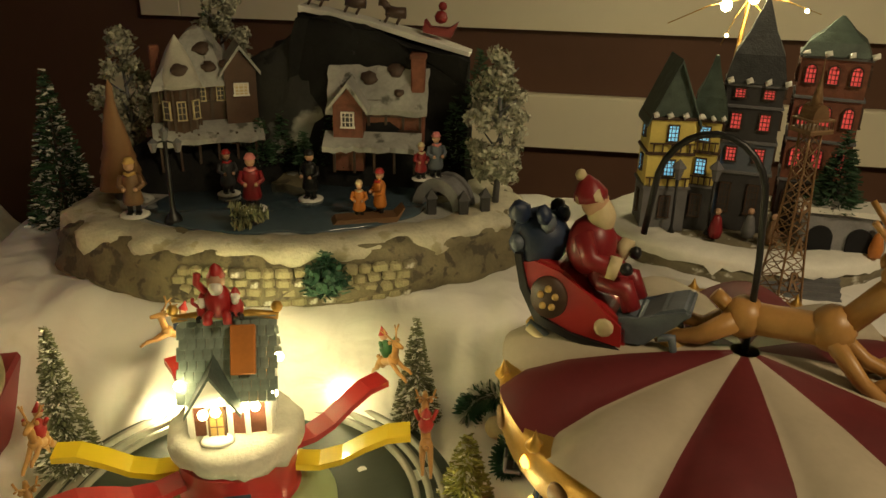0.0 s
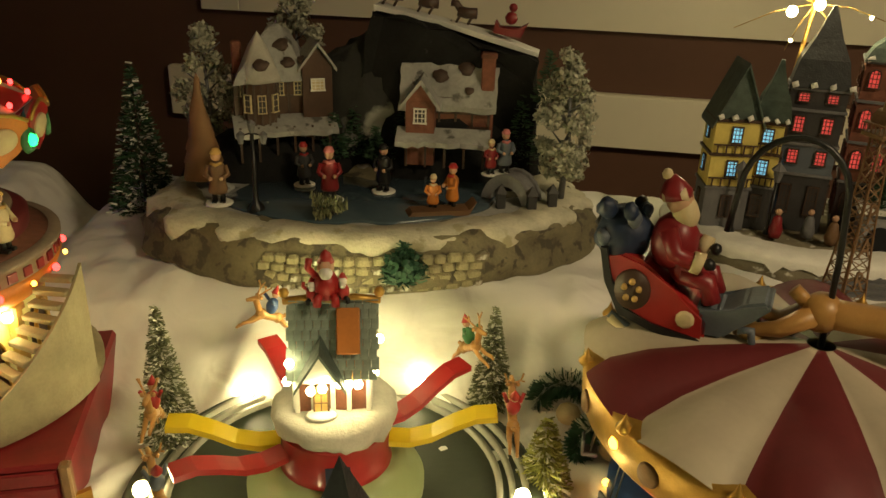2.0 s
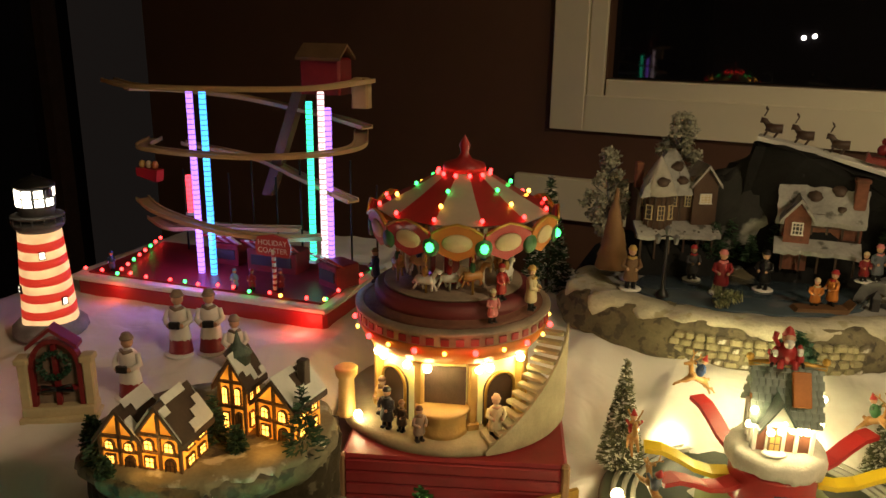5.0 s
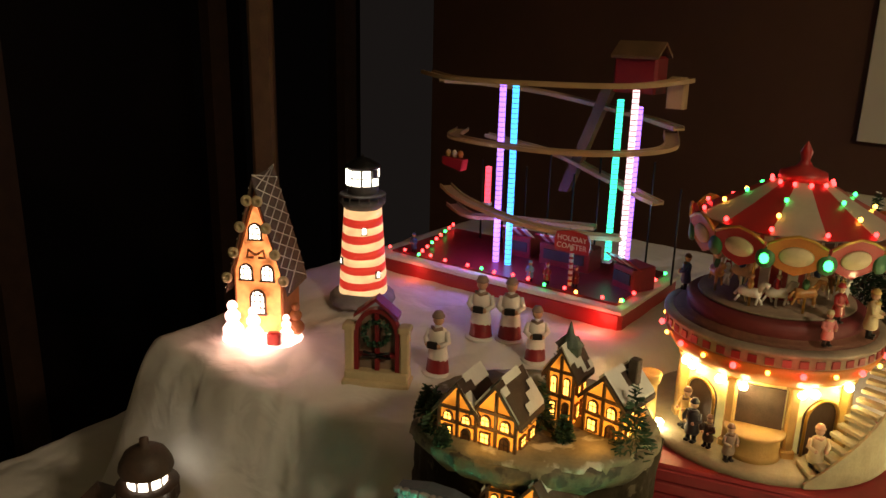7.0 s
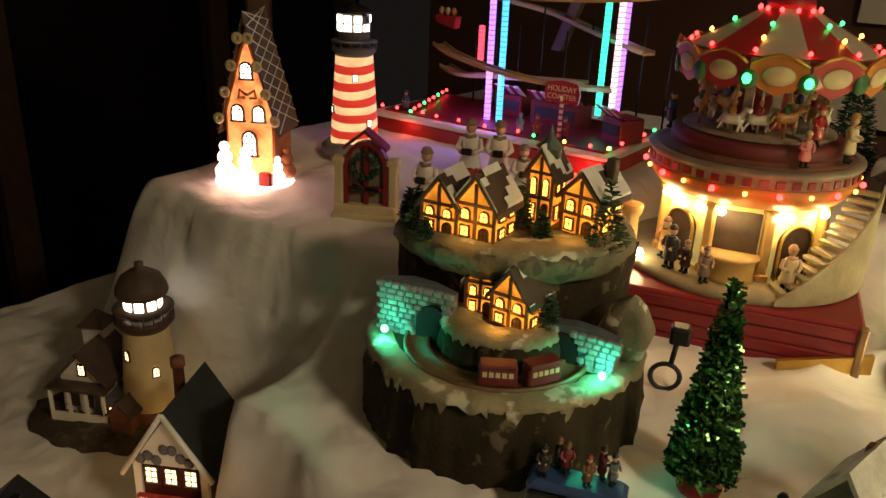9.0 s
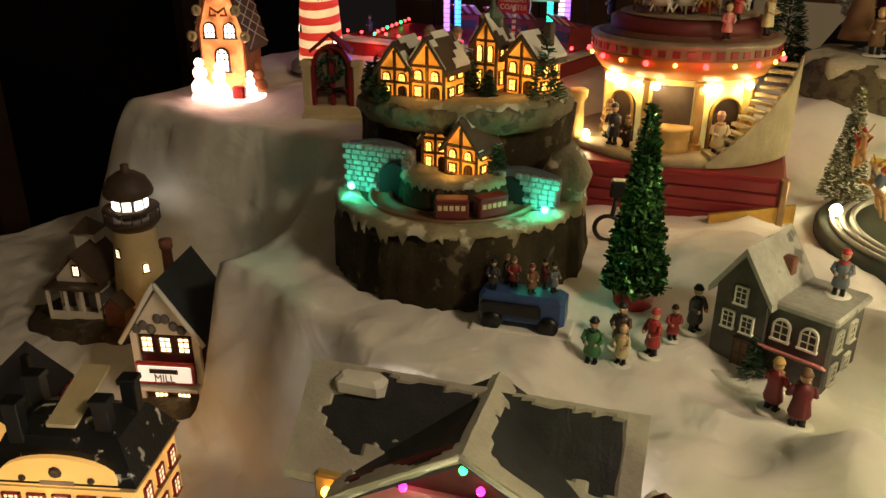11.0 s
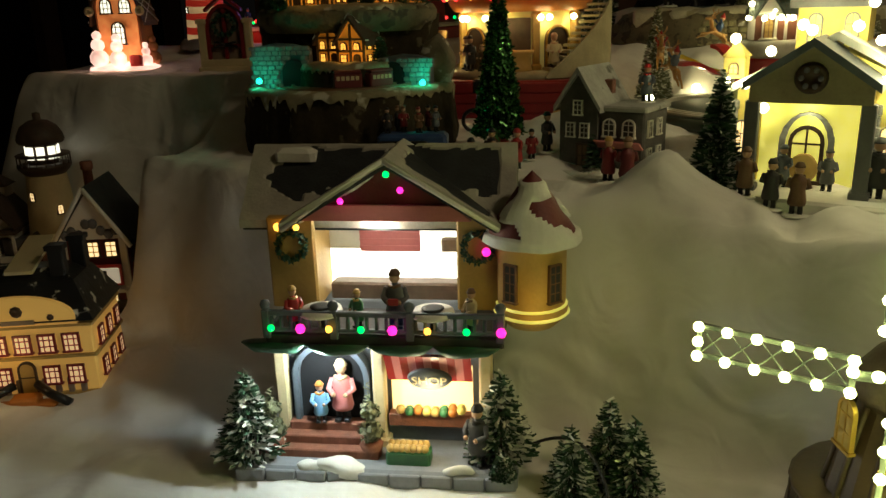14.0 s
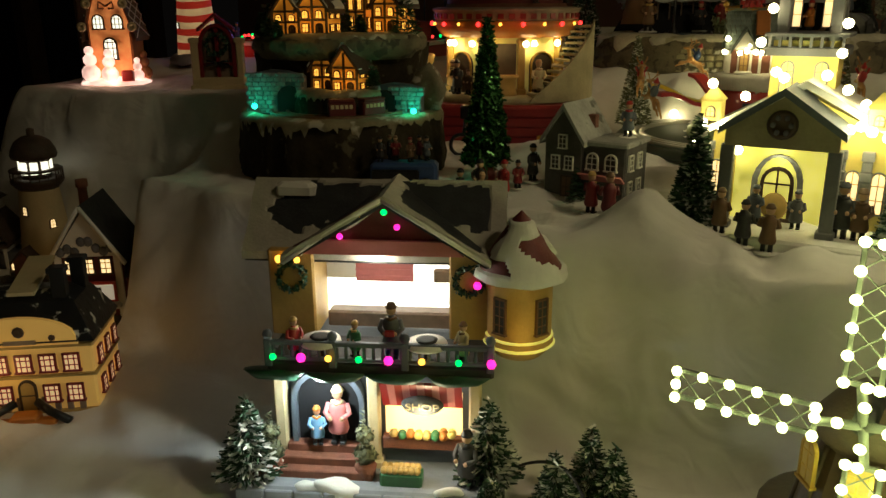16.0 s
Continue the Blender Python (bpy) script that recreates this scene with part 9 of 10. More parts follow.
# ---- tinsel tree ----
def tinsel_tree():
    ob = thing("tinsel_tree", (-0.452, 0.19, 0.972), 0, "glittering green tinsel tree with a red foot", "tree")
    bm = B()
    lathe(bm, [(0.02, -0.004), (0.021, 0.004), (0.012, 0.012), (0.004, 0.03), (0.003, 0.19)], 14)
    part("stand", bm, RED, ob, "red painted foot")
    bm = B()
    rnd = random.Random(9)
    H = 0.208
    for i in range(4200):
        u = 1 - math.sqrt(rnd.random())
        z = 0.02 + u * (H - 0.02)
        tierf = 0.82 + 0.18 * (1 - (u * 7) % 1)
        r = 0.033 * (1 - u * 0.93) * tierf * (0.6 + 0.45 * rnd.random())
        a = rnd.random() * 6.283
        c = Vector((r * math.cos(a), r * math.sin(a), z))
        d = Vector((rnd.gauss(0, 1), rnd.gauss(0, 1), rnd.gauss(0, 0.8))).normalized() * 0.0065
        s = d.orthogonal().normalized() * 0.0013
        verts_faces(bm, [c - d - s, c - d + s, c + d + s, c + d - s], [(0, 1, 2, 3)])
    part("tinsel", bm, TINSEL, ob, "glittering green tinsel")
    return ob


tinsel_tree()


# ---- blue cart full of figures ----
def cart():
    ob = thing("blue_cart", (-0.525, 0.085, 0.966), 18, "dark blue open cart with seated passengers", "cart")
    bm = B()
    box(bm, 0.085, 0.032, 0.028, T(0, 0, 0.012), 0, 0.004)
    part("body", bm, BLUE, ob)
    bm = B()
    box(bm, 0.10, 0.045, 0.006, T(0, 0, -0.002), 0, 0.002)
    part("snow_base", bm, SNOW, ob)
    for x in (-0.028, 0.028):
        for y in (-0.018, 0.018):
            bm = B()
            lathe(bm, [(0.010, -0.002), (0.010, 0.002), (0, 0.002)], 14, T(0, 0, 0, 90))
            part("wheel", bm, BLACK, ob).location = (x, y, 0.012)
    bm = B()
    box(bm, 0.06, 0.006, 0.012, T(-0.01, -0.017, 0.02), 0, 0.002)
    part("side_panel", bm, BLACK, ob)
    return ob


cart()
for i, (x, y) in enumerate(((-0.03, -0.006), (-0.012, 0.006), (0.008, -0.006), (0.028, 0.004), (-0.02, 0.01), (0.018, 0.01))):
    p = pose(-0.525, 0.085, 0.966, 0, 0, 18) @ Vector((x, y, 0.04))
    figure("passenger", p, 0.032, (DARKGREY, DARKRED, WOOD, BLUEGREY, BLACK, MAROON)[i], (BLACK, WOOD, DARKRED, BLACK, WOOD, BLACK)[i], 18 + i * 20, "small dark-coated passenger in the blue cart", "cart passengers", base=False)

# black lantern ornament on the snow
ln = thing("black_lantern", (-0.545, 0.335, sheet(-0.545, 0.335) - 0.002), 20, "small black hanging lantern lying on the snow", "lantern")
bm = B()
tube(bm, [(0.016 * math.cos(2 * math.pi * i / 20), 0, 0.018 + 0.016 * math.sin(2 * math.pi * i / 20)) for i in range(21)], 0.003, 6)
part("ring", bm, BLACK, ln)
bm = B()
tube(bm, [(0.004, 0, 0.032), (0.008, 0.01, 0.06)], 0.003, 6)
box(bm, 0.022, 0.022, 0.02, T(0.01, 0.012, 0.058), 0, 0.003)
part("head", bm, BLACK, ln)


# ---- wreath arches ----
def wreath_arch(loc, yaw, lab):
    ob = thing("snowy_wreath", loc, yaw, lab, "wreath", "snowy wreaths")
    bm = B()
    rnd = random.Random(int(loc[0] * 1000))
    R, r = 0.036, 0.013
    for i in range(1500):
        a = rnd.uniform(-0.35, math.pi + 0.35)
        b = rnd.random() * 6.283
        d = Vector((math.cos(a) * math.cos(b), math.sin(b), math.sin(a) * math.cos(b)))
        c = Vector((R * math.cos(a), 0, R * math.sin(a) + 0.014)) + d * r * (0.5 + 0.5 * rnd.random())
        s = d.orthogonal().normalized() * 0.0012
        verts_faces(bm, [c - d * 0.004 - s, c - d * 0.004 + s, c + d * 0.006 + s * 0.5, c + d * 0.006 - s * 0.5], [(0, 1, 2, 3)], None, 1 if (d.z > 0.55 and rnd.random() < 0.5) else 0)
    part("garland", bm, [BUSH, SNOW], ob, "dark green garland dusted white")
    bm = B()
    ball(bm, 0.014, T(0, -0.004, 0.014), 0, 14, 0.9)
    part("snowball", bm, CREAM, ob, "round cream centre")
    return ob


wreath_arch((0.135, 0.65, sheet(0.135, 0.65) - 0.004), 10, "dark green snow-dusted wreath beside the striped tent")
wreath_arch((0.095, 0.70, sheet(0.095, 0.70) - 0.004), -20, "dark green snow-dusted wreath behind another one")
wreath_arch((0.085, -0.03, sheet(0.085, -0.03) - 0.004), -10, "dark green snow-dusted wreath beside the church")


# ---- lower left: white lighthouse with keeper's house ----
def white_lighthouse():
    ob = thing("white_lighthouse", (-1.212, 0.118, 0.757), 24, "cream lighthouse with dark dome and keeper's house", "lighthouse")
    bm = B()
    lathe(bm, [(0.13, -0.012), (0.125, 0.008), (0.09, 0.016), (0, 0.018)], 32, T(-0.055, -0.02), sy=0.62)
    rough(bm, 0.008, 35)
    part("heath_base", bm, GARDEN, ob, "brown heath ground")
    bm = B()
    lathe(bm, [(0.042, 0.0), (0.041, 0.04), (0.037, 0.085), (0.031, 0.15), (0.031, 0.158)], 32)
    part("tower", bm, CREAM, ob, "cream tower")
    bm = B()
    lathe(bm, [(0.044, 0.0), (0.0435, 0.032), (0.041, 0.034)], 32)
    part("brick_foot", bm, BRICK, ob, "lit brick foot")
    bm = B()
    lathe(bm, [(0.031, 0.152), (0.038, 0.16), (0.041, 0.164), (0.041, 0.168), (0.03, 0.17), (0, 0.17)], 28)
    lathe(bm, [(0.0405, 0.182), (0.0415, 0.1835), (0.0405, 0.185)], 28)
    for i in range(18):
        a = 2 * math.pi * i / 18
        tube(bm, [(0.040 * math.cos(a), 0.040 * math.sin(a), 0.166), (0.040 * math.cos(a), 0.040 * math.sin(a), 0.184)], 0.0008, 5)
    part("gallery", bm, DARKWOOD, ob, "dark gallery with rail")
    bm = B()
    lathe(bm, [(0.024, 0.17), (0.024, 0.205)], 12, None, 0, False)
    part("lamp_room", bm, DARKWOOD, ob)
    for i in range(9):
        a = 40 * i + 20
        bm = B()
        box(bm, 0.0118, 0.002, 0.02, T(0.0243 * math.sin(radians(a)), -0.0243 * math.cos(radians(a)), 0.178, 0, 0, a))
        part("lamp_pane", bm, G_LANTERN, ob, "lit lamp pane")
    bm = B()
    lathe(bm, [(0.034, 0.203), (0.036, 0.208), (0.034, 0.217), (0.027, 0.230), (0.015, 0.238), (0.006, 0.24), (0.006, 0.25), (0, 0.252)], 28)
    part("dome", bm, ROOFBROWN, ob, "dark brown dome")
    for a, z in ((-20, 0.112), (45, 0.09), (65, 0.03)):
        r = 0.0345 if z > 0.1 else 0.0385
        win(ob, 0.010, 0.016, T(r * math.sin(radians(a)), -r * math.cos(radians(a)), z, 0, 0, a), G_PANE, DARKWOOD, (1, 2), True)
    # keeper's house
    bm = B()
    prism(bm, [(-0.035, 0), (0.035, 0), (0.035, 0.06), (0, 0.098), (-0.035, 0.06)], 0.07, T(0, 0, 0))
    h = part("keeper_house", bm, WHITE, ob, "white keeper's house")
    h.matrix_basis = pose(-0.088, 0.0, 0.014, 0, 0, 4)
    bm = B()
    gable(bm, 0.07, 0.08, 0.04, T(0, 0, 0.06), 0, 0.004, 0.007)
    part("roof", bm, ROOFBROWN, h)
    bm = B()
    ribbon(bm, [(-0.045, -0.045, 0.052), (0.045, -0.045, 0.052)], 0.03, 0.004)
    part("porch_roof", bm, ROOFBROWN, h)
    for x in (-0.04, -0.012, 0.014, 0.04):
        bm = B()
        box(bm, 0.004, 0.004, 0.05, T(x, -0.056))
        part("porch_post", bm, WHITE, h)
    bm = B()
    box(bm, 0.084, 0.003, 0.014, T(0, -0.056))
    part("porch_rail", bm, WHITE, h)
    win(h, 0.012, 0.018, T(0, -0.0365, 0.064), G_PANE, DARKWOOD, (1, 2))
    for x in (-0.02, 0.014):
        win(h, 0.018, 0.026, T(x, -0.0365, 0.014), DARKGREY, DARKWOOD, (1, 1))
    bm = B()
    box(bm, 0.034, 0.03, 0.03, T(-0.01, 0.03, 0.085), 0, 0.001)
    part("cupola_wall", bm, WHITE, h)
    bm = B()
    lathe(bm, [(0.03, 0.115), (0, 0.138)], 4, T(-0.01, 0.03, 0, 0, 0, 45), smooth=False)
    part("cupola_roof", bm, ROOFBROWN, h)
    bm = B()
    prism(bm, [(-0.016, 0), (0.016, 0), (0.016, 0.032), (0, 0.048), (-0.016, 0.032)], 0.05, T(-0.012, -0.04, 0.012))
    e = part("entry_shed", bm, BRICK, ob, "small lit entry shed")
    bm = B()
    gable(bm, 0.032, 0.05, 0.017, T(-0.012, -0.04, 0.044), 0, 0.003, 0.004)
    part("roof", bm, ROOFBROWN, e)
    bm = B()
    box(bm, 0.05, 0.05, 0.04, T(-0.045, -0.015, 0.012))
    part("passage", bm, GREYWALL, ob)
    win(ob, 0.010, 0.016, T(-0.04, -0.041, 0.022), G_PANE, WHITE, (1, 2))
    return ob


white_lighthouse()
WM = pose(-1.212, 0.118, 0.757, 0, 0, 24)
lamp("lighthouse_foot_light", WM @ Vector((0.055, -0.05, 0.03)), 0.006, (1.0, 0.6, 0.2), 0.005)


def mill():
    ob = thing("lit_mill", (-1.013, 0.037, 0.748), 29, "dark red half-timbered mill with lit windows and white sign", "mill")
    ob.scale = (1.1, 1.1, 1.26)
    w, d, h, rh = 0.078, 0.09, 0.085, 0.052
    bm = B()
    prism(bm, [(-w / 2, 0), (w / 2, 0), (w / 2, h), (0, h + rh), (-w / 2, h)], d)
    part("wall", bm, ROOFRED, ob, "dark red wall")
    bm = B()
    gable(bm, w, d, rh, T(0, 0, h), 0, 0.005, 0.009)
    part("roof", bm, ROOF, ob, "black roof")
    bm = B()
    prism(bm, [(-w / 2 - 0.003, h - 0.002), (w / 2 + 0.003, h - 0.002), (0, h + rh - 0.002)], 0.004, T(0, -d / 2 - 0.0015))
    fr = part("gable_front", bm, WHITE, ob, "white carved gable")
    for i in range(8):
        bm = B()
        lathe(bm, [(0.006, 0), (0.004, 0.002), (0, 0.002)], 10, T(-0.032 + i * 0.009, -d / 2 - 0.004, h + 0.004 + (0.012 if i in (3, 4) else 0.004 * (i % 2)), 90))
        part("scroll", bm, GREYWALL, fr)
    for s in (-1, 1):
        bm = B()
        tube(bm, [(s * (w / 2 + 0.011), -d / 2 - 0.011, h - 0.010), (0, -d / 2 - 0.011, h + rh + 0.005)], 0.003, 6)
        part("verge_snow", bm, SNOW, fr)
    for i in range(3):
        win(ob, 0.016, 0.02, T(-0.022 + i * 0.022, -d / 2 - 0.002, h - 0.024), G_PANE, DARKWOOD, (1, 2))
    for s in (-1, 1):
        bm = B()
        box(bm, 0.008, 0.006, h, T(s * (w / 2 - 0.002), -d / 2 - 0.001))
        part("corner_post", bm, WHITE, ob)
    bm = B()
    box(bm, 0.07, 0.006, 0.024, T(0, -d / 2 - 0.012, h - 0.054), 0, 0.001)
    sg = part("sign", bm, RED, ob, "white sign with red edge reading MILL under a line of small print")
    bm = B()
    box(bm, 0.064, 0.003, 0.018, T(0, -d / 2 - 0.015, h - 0.051), 0, 0.001)
    part("sign_face", bm, G_SIGN, sg)
    bm = B()
    box(bm, 0.034, 0.001, 0.005, T(0, -d / 2 - 0.0172, h - 0.0405))
    part("writing_bar", bm, BLACK, sg)
    for txt, z, size in (("MILL", h - 0.0505, 0.0125),):
        cu = bpy.data.curves.new("sign_text", "FONT")
        cu.body, cu.size, cu.align_x, cu.extrude = txt, size, "CENTER", 0.0003
        cu.materials.append(BLACK)
        tx = new("sign_text", cu)
        tx.parent = sg
        tx.matrix_basis = pose(0, -d / 2 - 0.0172, z, 90)
    bm = B()
    box(bm, 0.076, 0.02, 0.004, T(0, -d / 2 - 0.008, h - 0.062), 0, 0.001)
    part("canopy", bm, SNOW, ob)
    for i in range(2):
        win(ob, 0.018, 0.014, T(-0.014 + i * 0.028, -d / 2 - 0.002, 0.006), G_PANE, DARKWOOD, (2, 1))
    bm = B()
    box(bm, 0.055, 0.07, 0.055, T(0.06, 0.012), 0, 0.001)
    part("side_wing", bm, BRICK, ob)
    bm = B()
    gable(bm, 0.07, 0.055, 0.03, T(0.06, 0.012, 0.055, 0, 0, 90), 0, 0.004, 0.006)
    part("wing_roof", bm, ROOFBROWN, ob)
    win(ob, 0.012, 0.018, T(0.06, -0.024, 0.02), G_PANE, DARKWOOD, (1, 2))
    bm = B()
    lathe(bm, [(0.007, h + 0.01), (0.006, h + 0.065), (0.008, h + 0.066), (0.008, h + 0.075), (0, h + 0.075)], 10, T(-0.018, 0.025))
    part("chimney", bm, BRICK, ob)
    bm = B()
    lathe(bm, [(0.095, -0.008), (0.09, 0.004), (0.06, 0.008), (0, 0.008)], 24, T(0.02, -0.01), sy=0.75)
    rough(bm, 0.005, 35)
    part("ground", bm, GARDEN, ob, "brown heath ground")
    return ob


G_SIGN = glow("lit_sign_face", (1.0, 0.85, 0.7), 0.35)
mill()


def mansion():
    ob = thing("lit_mansion", (-0.885, -0.19, 0.742), 30, "amber-lit brick mansion with black snow-streaked roof", "house")
    w, d, h = 0.15, 0.10, 0.085
    # walls emit amber to stand for lamplight on them
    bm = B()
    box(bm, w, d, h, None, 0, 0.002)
    part("wall", bm, G_AMBERWALL, ob, "amber wall with lamplight put in as glow")
    for z in (0.0, 0.045, 0.082):
        bm = B()
        box(bm, w + 0.005, d + 0.005, 0.004, T(0, 0, z), 0, 0.001)
        part("cornice", bm, OCHRE, ob)
    bm = B()
    for i in range(10):
        box(bm, 0.007, 0.003, 0.018, T(-w / 2 + 0.008 + i * 0.0138, -d / 2 - 0.001, 0.003 + 0.0), 0, 0.001)
    part("stone_skirt", bm, DECK, ob)
    bm = B()
    # pediment shares the walls' put-in amber light
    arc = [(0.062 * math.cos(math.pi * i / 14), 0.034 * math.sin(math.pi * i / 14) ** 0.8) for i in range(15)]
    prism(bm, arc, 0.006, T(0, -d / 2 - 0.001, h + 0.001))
    pd = part("curved_pediment", bm, G_AMBERWALL, ob, "amber curved pediment with lamplight put in as glow")
    for x, z, r in ((0, 0.018, 0.007), (-0.035, 0.01, 0.004), (0.035, 0.01, 0.004)):
        bm = B()
        lathe(bm, [(r, 0), (r * 0.8, 0.002), (r * 0.5, 0.002), (0, 0.001)], 8, T(x, -d / 2 - 0.004, h + z, 90))
        part("round_ornament", bm, DARKWOOD, pd)
    bm = B()
    box(bm, 0.035, 0.002, 0.005, T(0, -d / 2 - 0.004, h + 0.003))
    part("inscription_bar", bm, DECK, pd)
    for i in range(5):
        win(ob, 0.019, 0.023, T(-0.052 + i * 0.026, -d / 2 - 0.003, 0.052), G_REDWARM, DARKRED, (2, 2))
        if i != 2:
            win(ob, 0.019, 0.023, T(-0.052 + i * 0.026, -d / 2 - 0.003, 0.014), G_REDWARM, DARKRED, (2, 2))
    for y in (-0.03, 0.0, 0.03):
        for z in (0.014, 0.052):
            win(ob, 0.015, 0.022, T(w / 2 + 0.003, y, z, 0, 0, 90), G_REDWARM, DARKRED, (1, 2))
    win(ob, 0.02, 0.04, T(0, -d / 2 - 0.004, 0.004), OCHRE, DARKWOOD, (0, 1), True, name="door")
    # roof
    bm = B()
    rg = lambda a, z: [(-w / 2 + a - 0.005, -d / 2 + a - 0.005, z), (w / 2 - a + 0.005, -d / 2 + a - 0.005, z), (w / 2 - a + 0.005, d / 2 - a + 0.005, z), (-w / 2 + a - 0.005, d / 2 - a + 0.005, z)]
    vs = rg(0, h + 0.004) + rg(0.022, h + 0.045) + rg(0.042, h + 0.055)
    fs = [(8, 9, 10, 11), (3, 2, 1, 0)]
    for k in (0, 4):
        fs += [(k + i, k + (i + 1) % 4, k + 4 + (i + 1) % 4, k + 4 + i) for i in range(4)]
    verts_faces(bm, vs, fs)
    part("mansard_roof", bm, BLACKROOF, ob, "black roof streaked with white")
    for x, y in ((-0.05, 0.02), (0.05, 0.02), (-0.045, -0.03), (0.04, -0.02)):
        bm = B()
        box(bm, 0.016, 0.014, 0.06, T(x, y, h + 0.02), 0, 0.001)
        box(bm, 0.02, 0.018, 0.006, T(x, y, h + 0.078), 0, 0.001)
        part("chimney", bm, BLACK, ob)
    bm = B()
    ribbon(bm, [(0.0, -0.03, h + 0.055), (0.0, 0.05, h + 0.075)], 0.03, 0.004)
    part("skylight", bm, CREAM, ob, "pale ridge panel")
    # curved steps
    for s in (-1, 1):
        bm = B()
        tube(bm, [(s * 0.012, -d / 2 - 0.012, 0.02), (s * 0.03, -d / 2 - 0.026, 0.014), (s * 0.052, -d / 2 - 0.032, 0.004)], 0.005, 8)
        part("stair_rail", bm, BLACK, ob)
    bm = B()
    box(bm, 0.03, 0.02, 0.01, T(0, -d / 2 - 0.02), 0, 0.002)
    box(bm, 0.07, 0.014, 0.005, T(0, -d / 2 - 0.024), 0, 0.002)
    part("front_steps", bm, ORANGE, ob)
    return ob


# lamplight on the amber walls, put into their material as emission
G_AMBERWALL = glow("amber_glow_wall", (1.0, 0.52, 0.14), 0.28)
G_REDWARM = glow("warm_red_lit_pane", (1.0, 0.55, 0.3), 0.9)
BLACKROOF = mat("black_roof_with_white_streaks", (0.015, 0.015, 0.016), 0.35, var=0.4, scale=60, bump=0.5, second=(0.6, 0.58, 0.5), spots=0.62, spot_scale=70)
mansion()
lamp("mansion_light", (-0.86, -0.275, 0.80), 0.03, (1.0, 0.6, 0.25), 0.01)


def side_house():
    ob = thing("amber_cottage", (-1.045, -0.185, 0.742), 34, "amber-walled cottage with black scalloped roof", "house")
    # cottage walls: same amber light in the material
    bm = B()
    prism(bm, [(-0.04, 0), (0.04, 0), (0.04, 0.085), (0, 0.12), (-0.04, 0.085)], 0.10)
    part("wall", bm, G_AMBERWALL, ob, "amber wall with lamplight put in as glow")
    bm = B()
    gable(bm, 0.08, 0.10, 0.037, T(0, 0, 0.086), 0, 0.006, 0.010)
    part("roof", bm, BLACK, ob)
    for i in range(9):
        bm = B()
        lathe(bm, [(0.006, 0), (0.005, 0.003), (0, 0.003)], 10, T(0.05, -0.05 + i * 0.0125, 0.078, 90, 0, 90))
        part("scallop", bm, DARKRED, ob)
    win(ob, 0.014, 0.028, T(0.0415, -0.02, 0.035, 0, 0, 90), G_PANE, DARKWOOD, (1, 2))
    win(ob, 0.014, 0.028, T(0.0, -0.052, 0.035), G_PANE, DARKWOOD, (1, 2))
    bm = B()
    box(bm, 0.01, 0.01, 0.03, T(0.02, 0.02, 0.105), 0, 0.001)
    part("chimney", bm, BLACK, ob)
    bm = B()
    prism(bm, [(0, 0), (0.03, 0.01), (0, 0.03)], 0.04, T(0.042, 0.02, 0.045))
    part("lean_to_roof", bm, BLACK, ob)
    return ob


side_house()
lamp("mill_back_light", (-0.955, 0.105, 0.815), 0.03, (1.0, 0.72, 0.5), 0.006)
lamp("cottage_light", (-1.02, -0.10, 0.79), 0.02, (1.0, 0.66, 0.35), 0.006)


# ---- lit windmill ----
WP = Vector((-0.037, -0.338, 0.956))


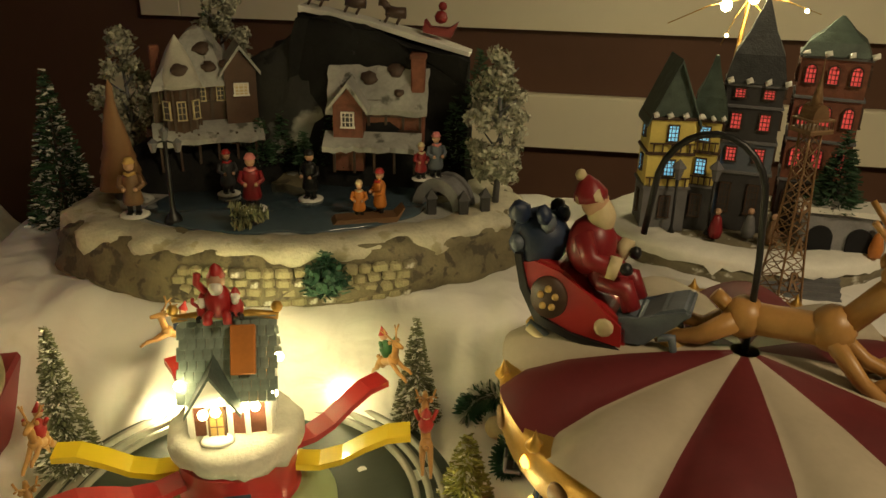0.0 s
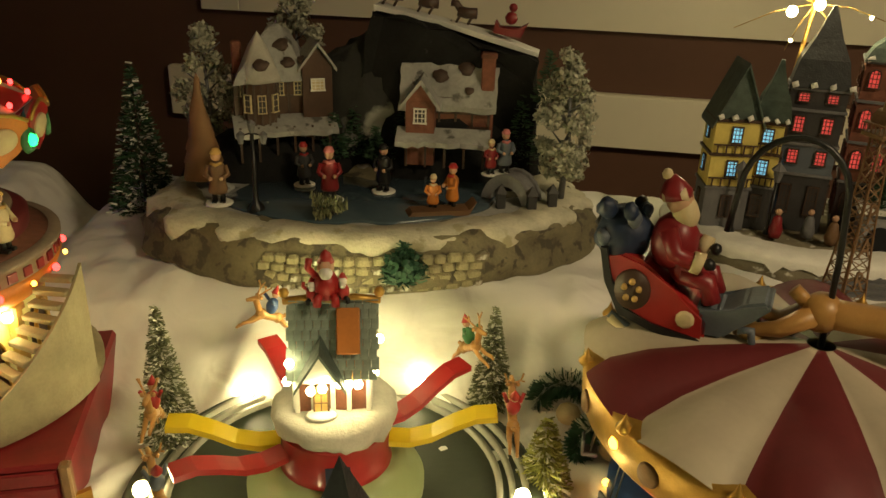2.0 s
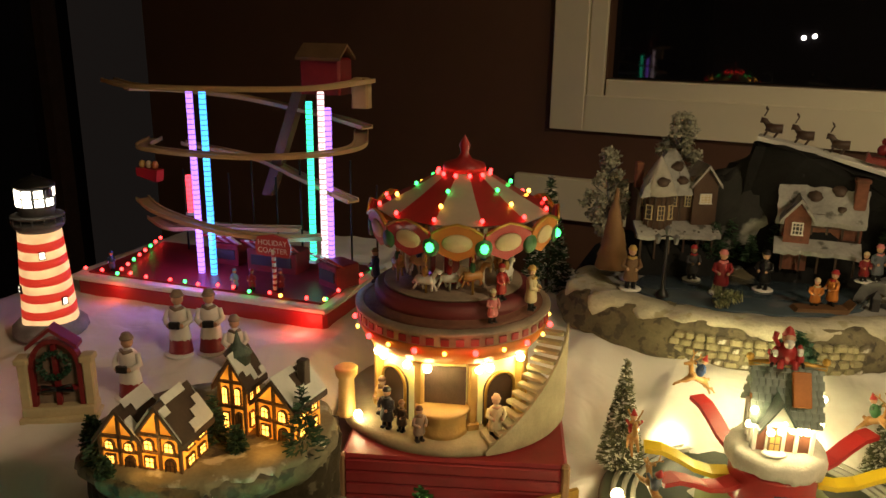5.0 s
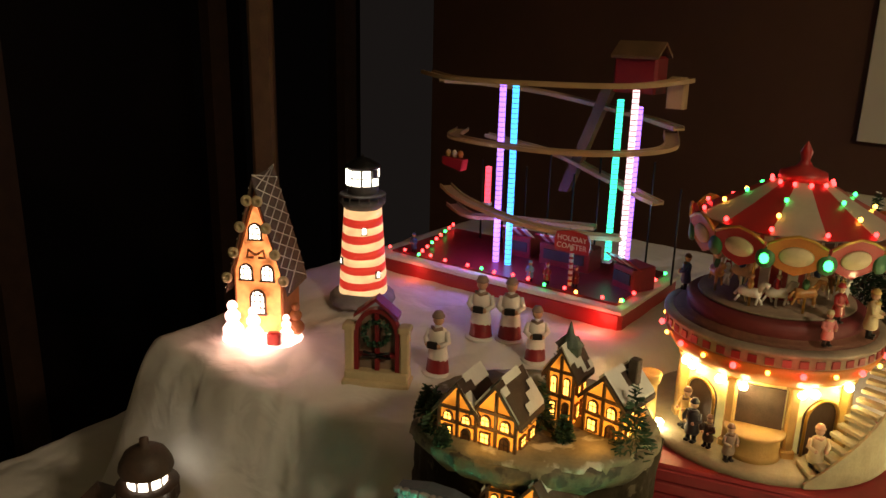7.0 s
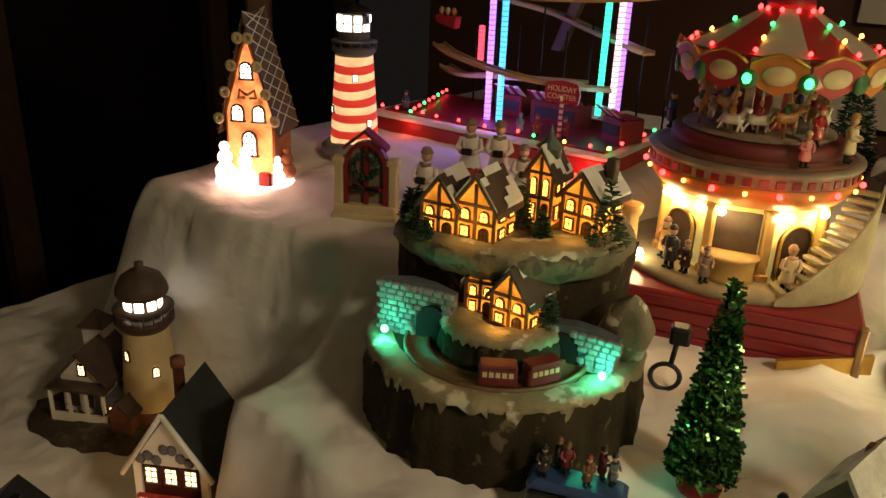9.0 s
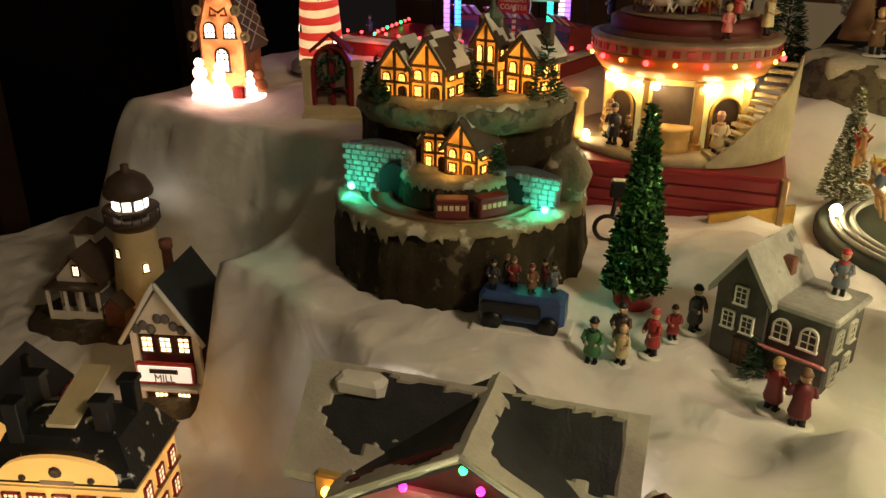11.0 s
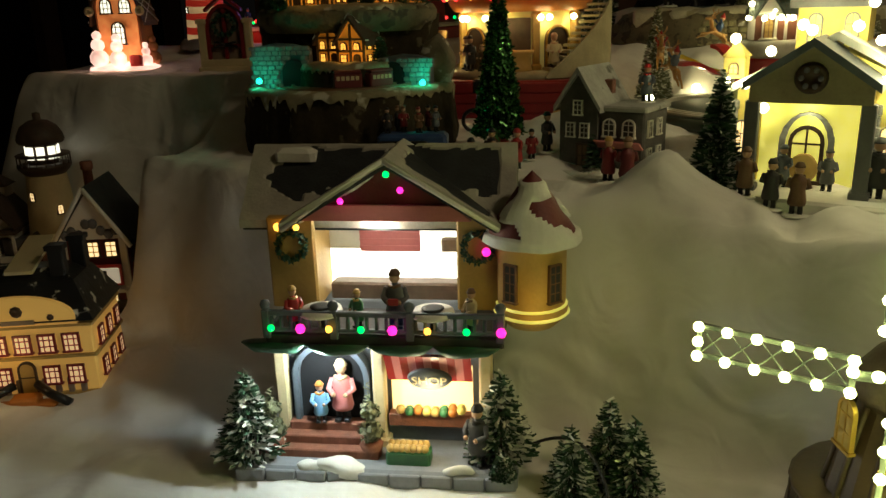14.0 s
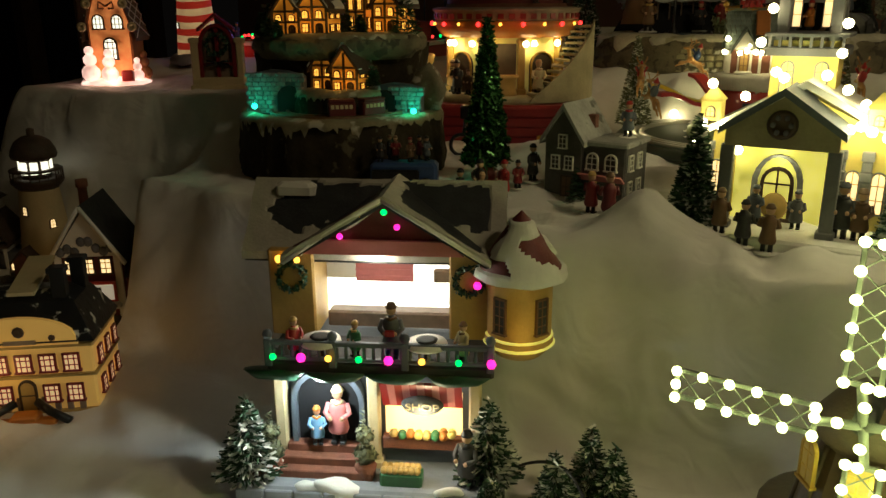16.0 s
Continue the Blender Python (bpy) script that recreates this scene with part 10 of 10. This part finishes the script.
def windmill():
    ob = thing("lit_windmill", (WP.x + 0.021, WP.y + 0.060, 0.742), -14, "windmill with four bulb-lined sails and dark body", "windmill")
    H = WP.z - 0.742
    bm = B()
    lathe(bm, [(0.062, 0), (0.060, 0.02), (0.052, 0.08), (0.038, 0.15), (0.032, H - 0.04), (0.035, H - 0.032)], 12, None, 0, False)
    bd = part("body", bm, DARKWOOD, ob, "dark plank body")
    for k in range(12):
        a = 30 * k + 15
        bm = B()
        tube(bm, [(r * math.sin(radians(a)), -r * math.cos(radians(a)), z) for r, z in ((0.061, 0.0), (0.051, 0.08), (0.037, 0.15), (0.0315, H - 0.04))], 0.0022, 5)
        part("plank_rib", bm, DARKWOOD, bd)
    bm = B()
    lathe(bm, [(0.038, H - 0.034), (0.036, H - 0.024), (0.026, H - 0.010), (0.012, H + 0.002), (0, H + 0.005)], 20)
    part("cap", bm, ROOFBROWN, ob, "dark domed cap")
    bm = B()
    lathe(bm, [(0.046, 0.085), (0.066, 0.089), (0.066, 0.093), (0.046, 0.093)], 24)
    for k in range(20):
        a = 2 * math.pi * k / 20
        tube(bm, [(0.064 * math.cos(a), 0.064 * math.sin(a), 0.092), (0.064 * math.cos(a), 0.064 * math.sin(a), 0.110)], 0.001, 5)
    lathe(bm, [(0.0632, 0.110), (0.0655, 0.112), (0.0632, 0.113)], 24)
    part("gallery", bm, DARKWOOD, ob, "dark gallery with rail")
    for a in (-50, 0, 50):
        win(ob, 0.018, 0.034, T(0.0415 * math.sin(radians(a)), -0.0415 * math.cos(radians(a)), 0.145, 0, 0, a), OCHRE, GOLD, (1, 2), True)
        win(ob, 0.02, 0.04, T(0.0585 * math.sin(radians(a)), -0.0585 * math.cos(radians(a)), 0.03, 0, 0, a), OCHRE, GOLD, (1, 2), True)
    bm = B()
    tube(bm, [(0, -0.02, H), (0, -0.062, H)], 0.007, 10)
    part("axle", bm, BLACK, ob)
    # sails
    for k in range(4):
        a = 90 + 90 * k
        r0, st, half, off = 0.026, 0.0172, 0.0096, 0.004
        L = r0 + 5 * st
        bm = B()
        for s in (-1, 1):
            box(bm, L - r0 + 0.004, 0.003, 0.003, T((L + r0) / 2, 0, off + s * half - 0.0015), 0, 0.0006)
        for i in (0, 5):
            box(bm, 0.003, 0.003, 2 * half, T(r0 + i * st, 0, off - half))
        for i in range(5):
            for s in (-1, 1):
                x0 = r0 + i * st
                tube(bm, [(x0, 0, off - s * half), (x0 + st, 0, off + s * half)], 0.0006, 4)
        tube(bm, [(0, 0, 0), (r0, 0, off)], 0.003, 6)
        sail = part("sail", bm, GREYWALL, ob, "lattice sail edged with bulbs")
        sail.matrix_basis = pose(0, -0.062, H, 0, -a, 0)
        for i in range(6):
            for s in (-1, 1):
                bulb(sail, 0.0034, (r0 + i * st, -0.003, off + s * half), G_WIND)
        for x in (0.0135, r0, L):
            bulb(sail, 0.0034, (x, -0.003, off * x / L), G_WIND)
    return ob


windmill()
for x, z, w in ((-0.065, 0.0, 0.05), (0.075, 0.0, 0.42), (0.01, 0.07, 0.26), (0.01, -0.07, 0.22), (0.02, 0, 0.14)):
    lamp("sail_light", WP + Vector((x, -0.016 - 0.25 * x, z)), w, (0.85, 1.0, 0.3), 0.01)

# little firs and a cable in front
for x, y, h in ((-0.247, -0.20, 0.07), (-0.197, -0.182, 0.075), (-0.222, -0.165, 0.085)):
    pine("snowy_fir", (x, y, sheet(x, y) - 0.002), h, h * 0.32, int(-x * 100), "small snow-flecked fir on the sheet", PINE, 700, 0.4, group="firs round the shop", length=0.010)
ca = thing("black_cable", (-0.245, -0.12, 0.748), 0, "thin black lamp cable looping over the sheet", "cable")
bm = B()
tube(bm, [(-0.06 + 0.11 * math.sin(t * 1.3), -0.03 - 0.10 * t, 0.003 + 0.045 * math.sin(math.pi * min(1, t * 0.95))) for t in [i / 16 for i in range(17)]], 0.0016, 6)
part("wire", bm, BLACK, ca)
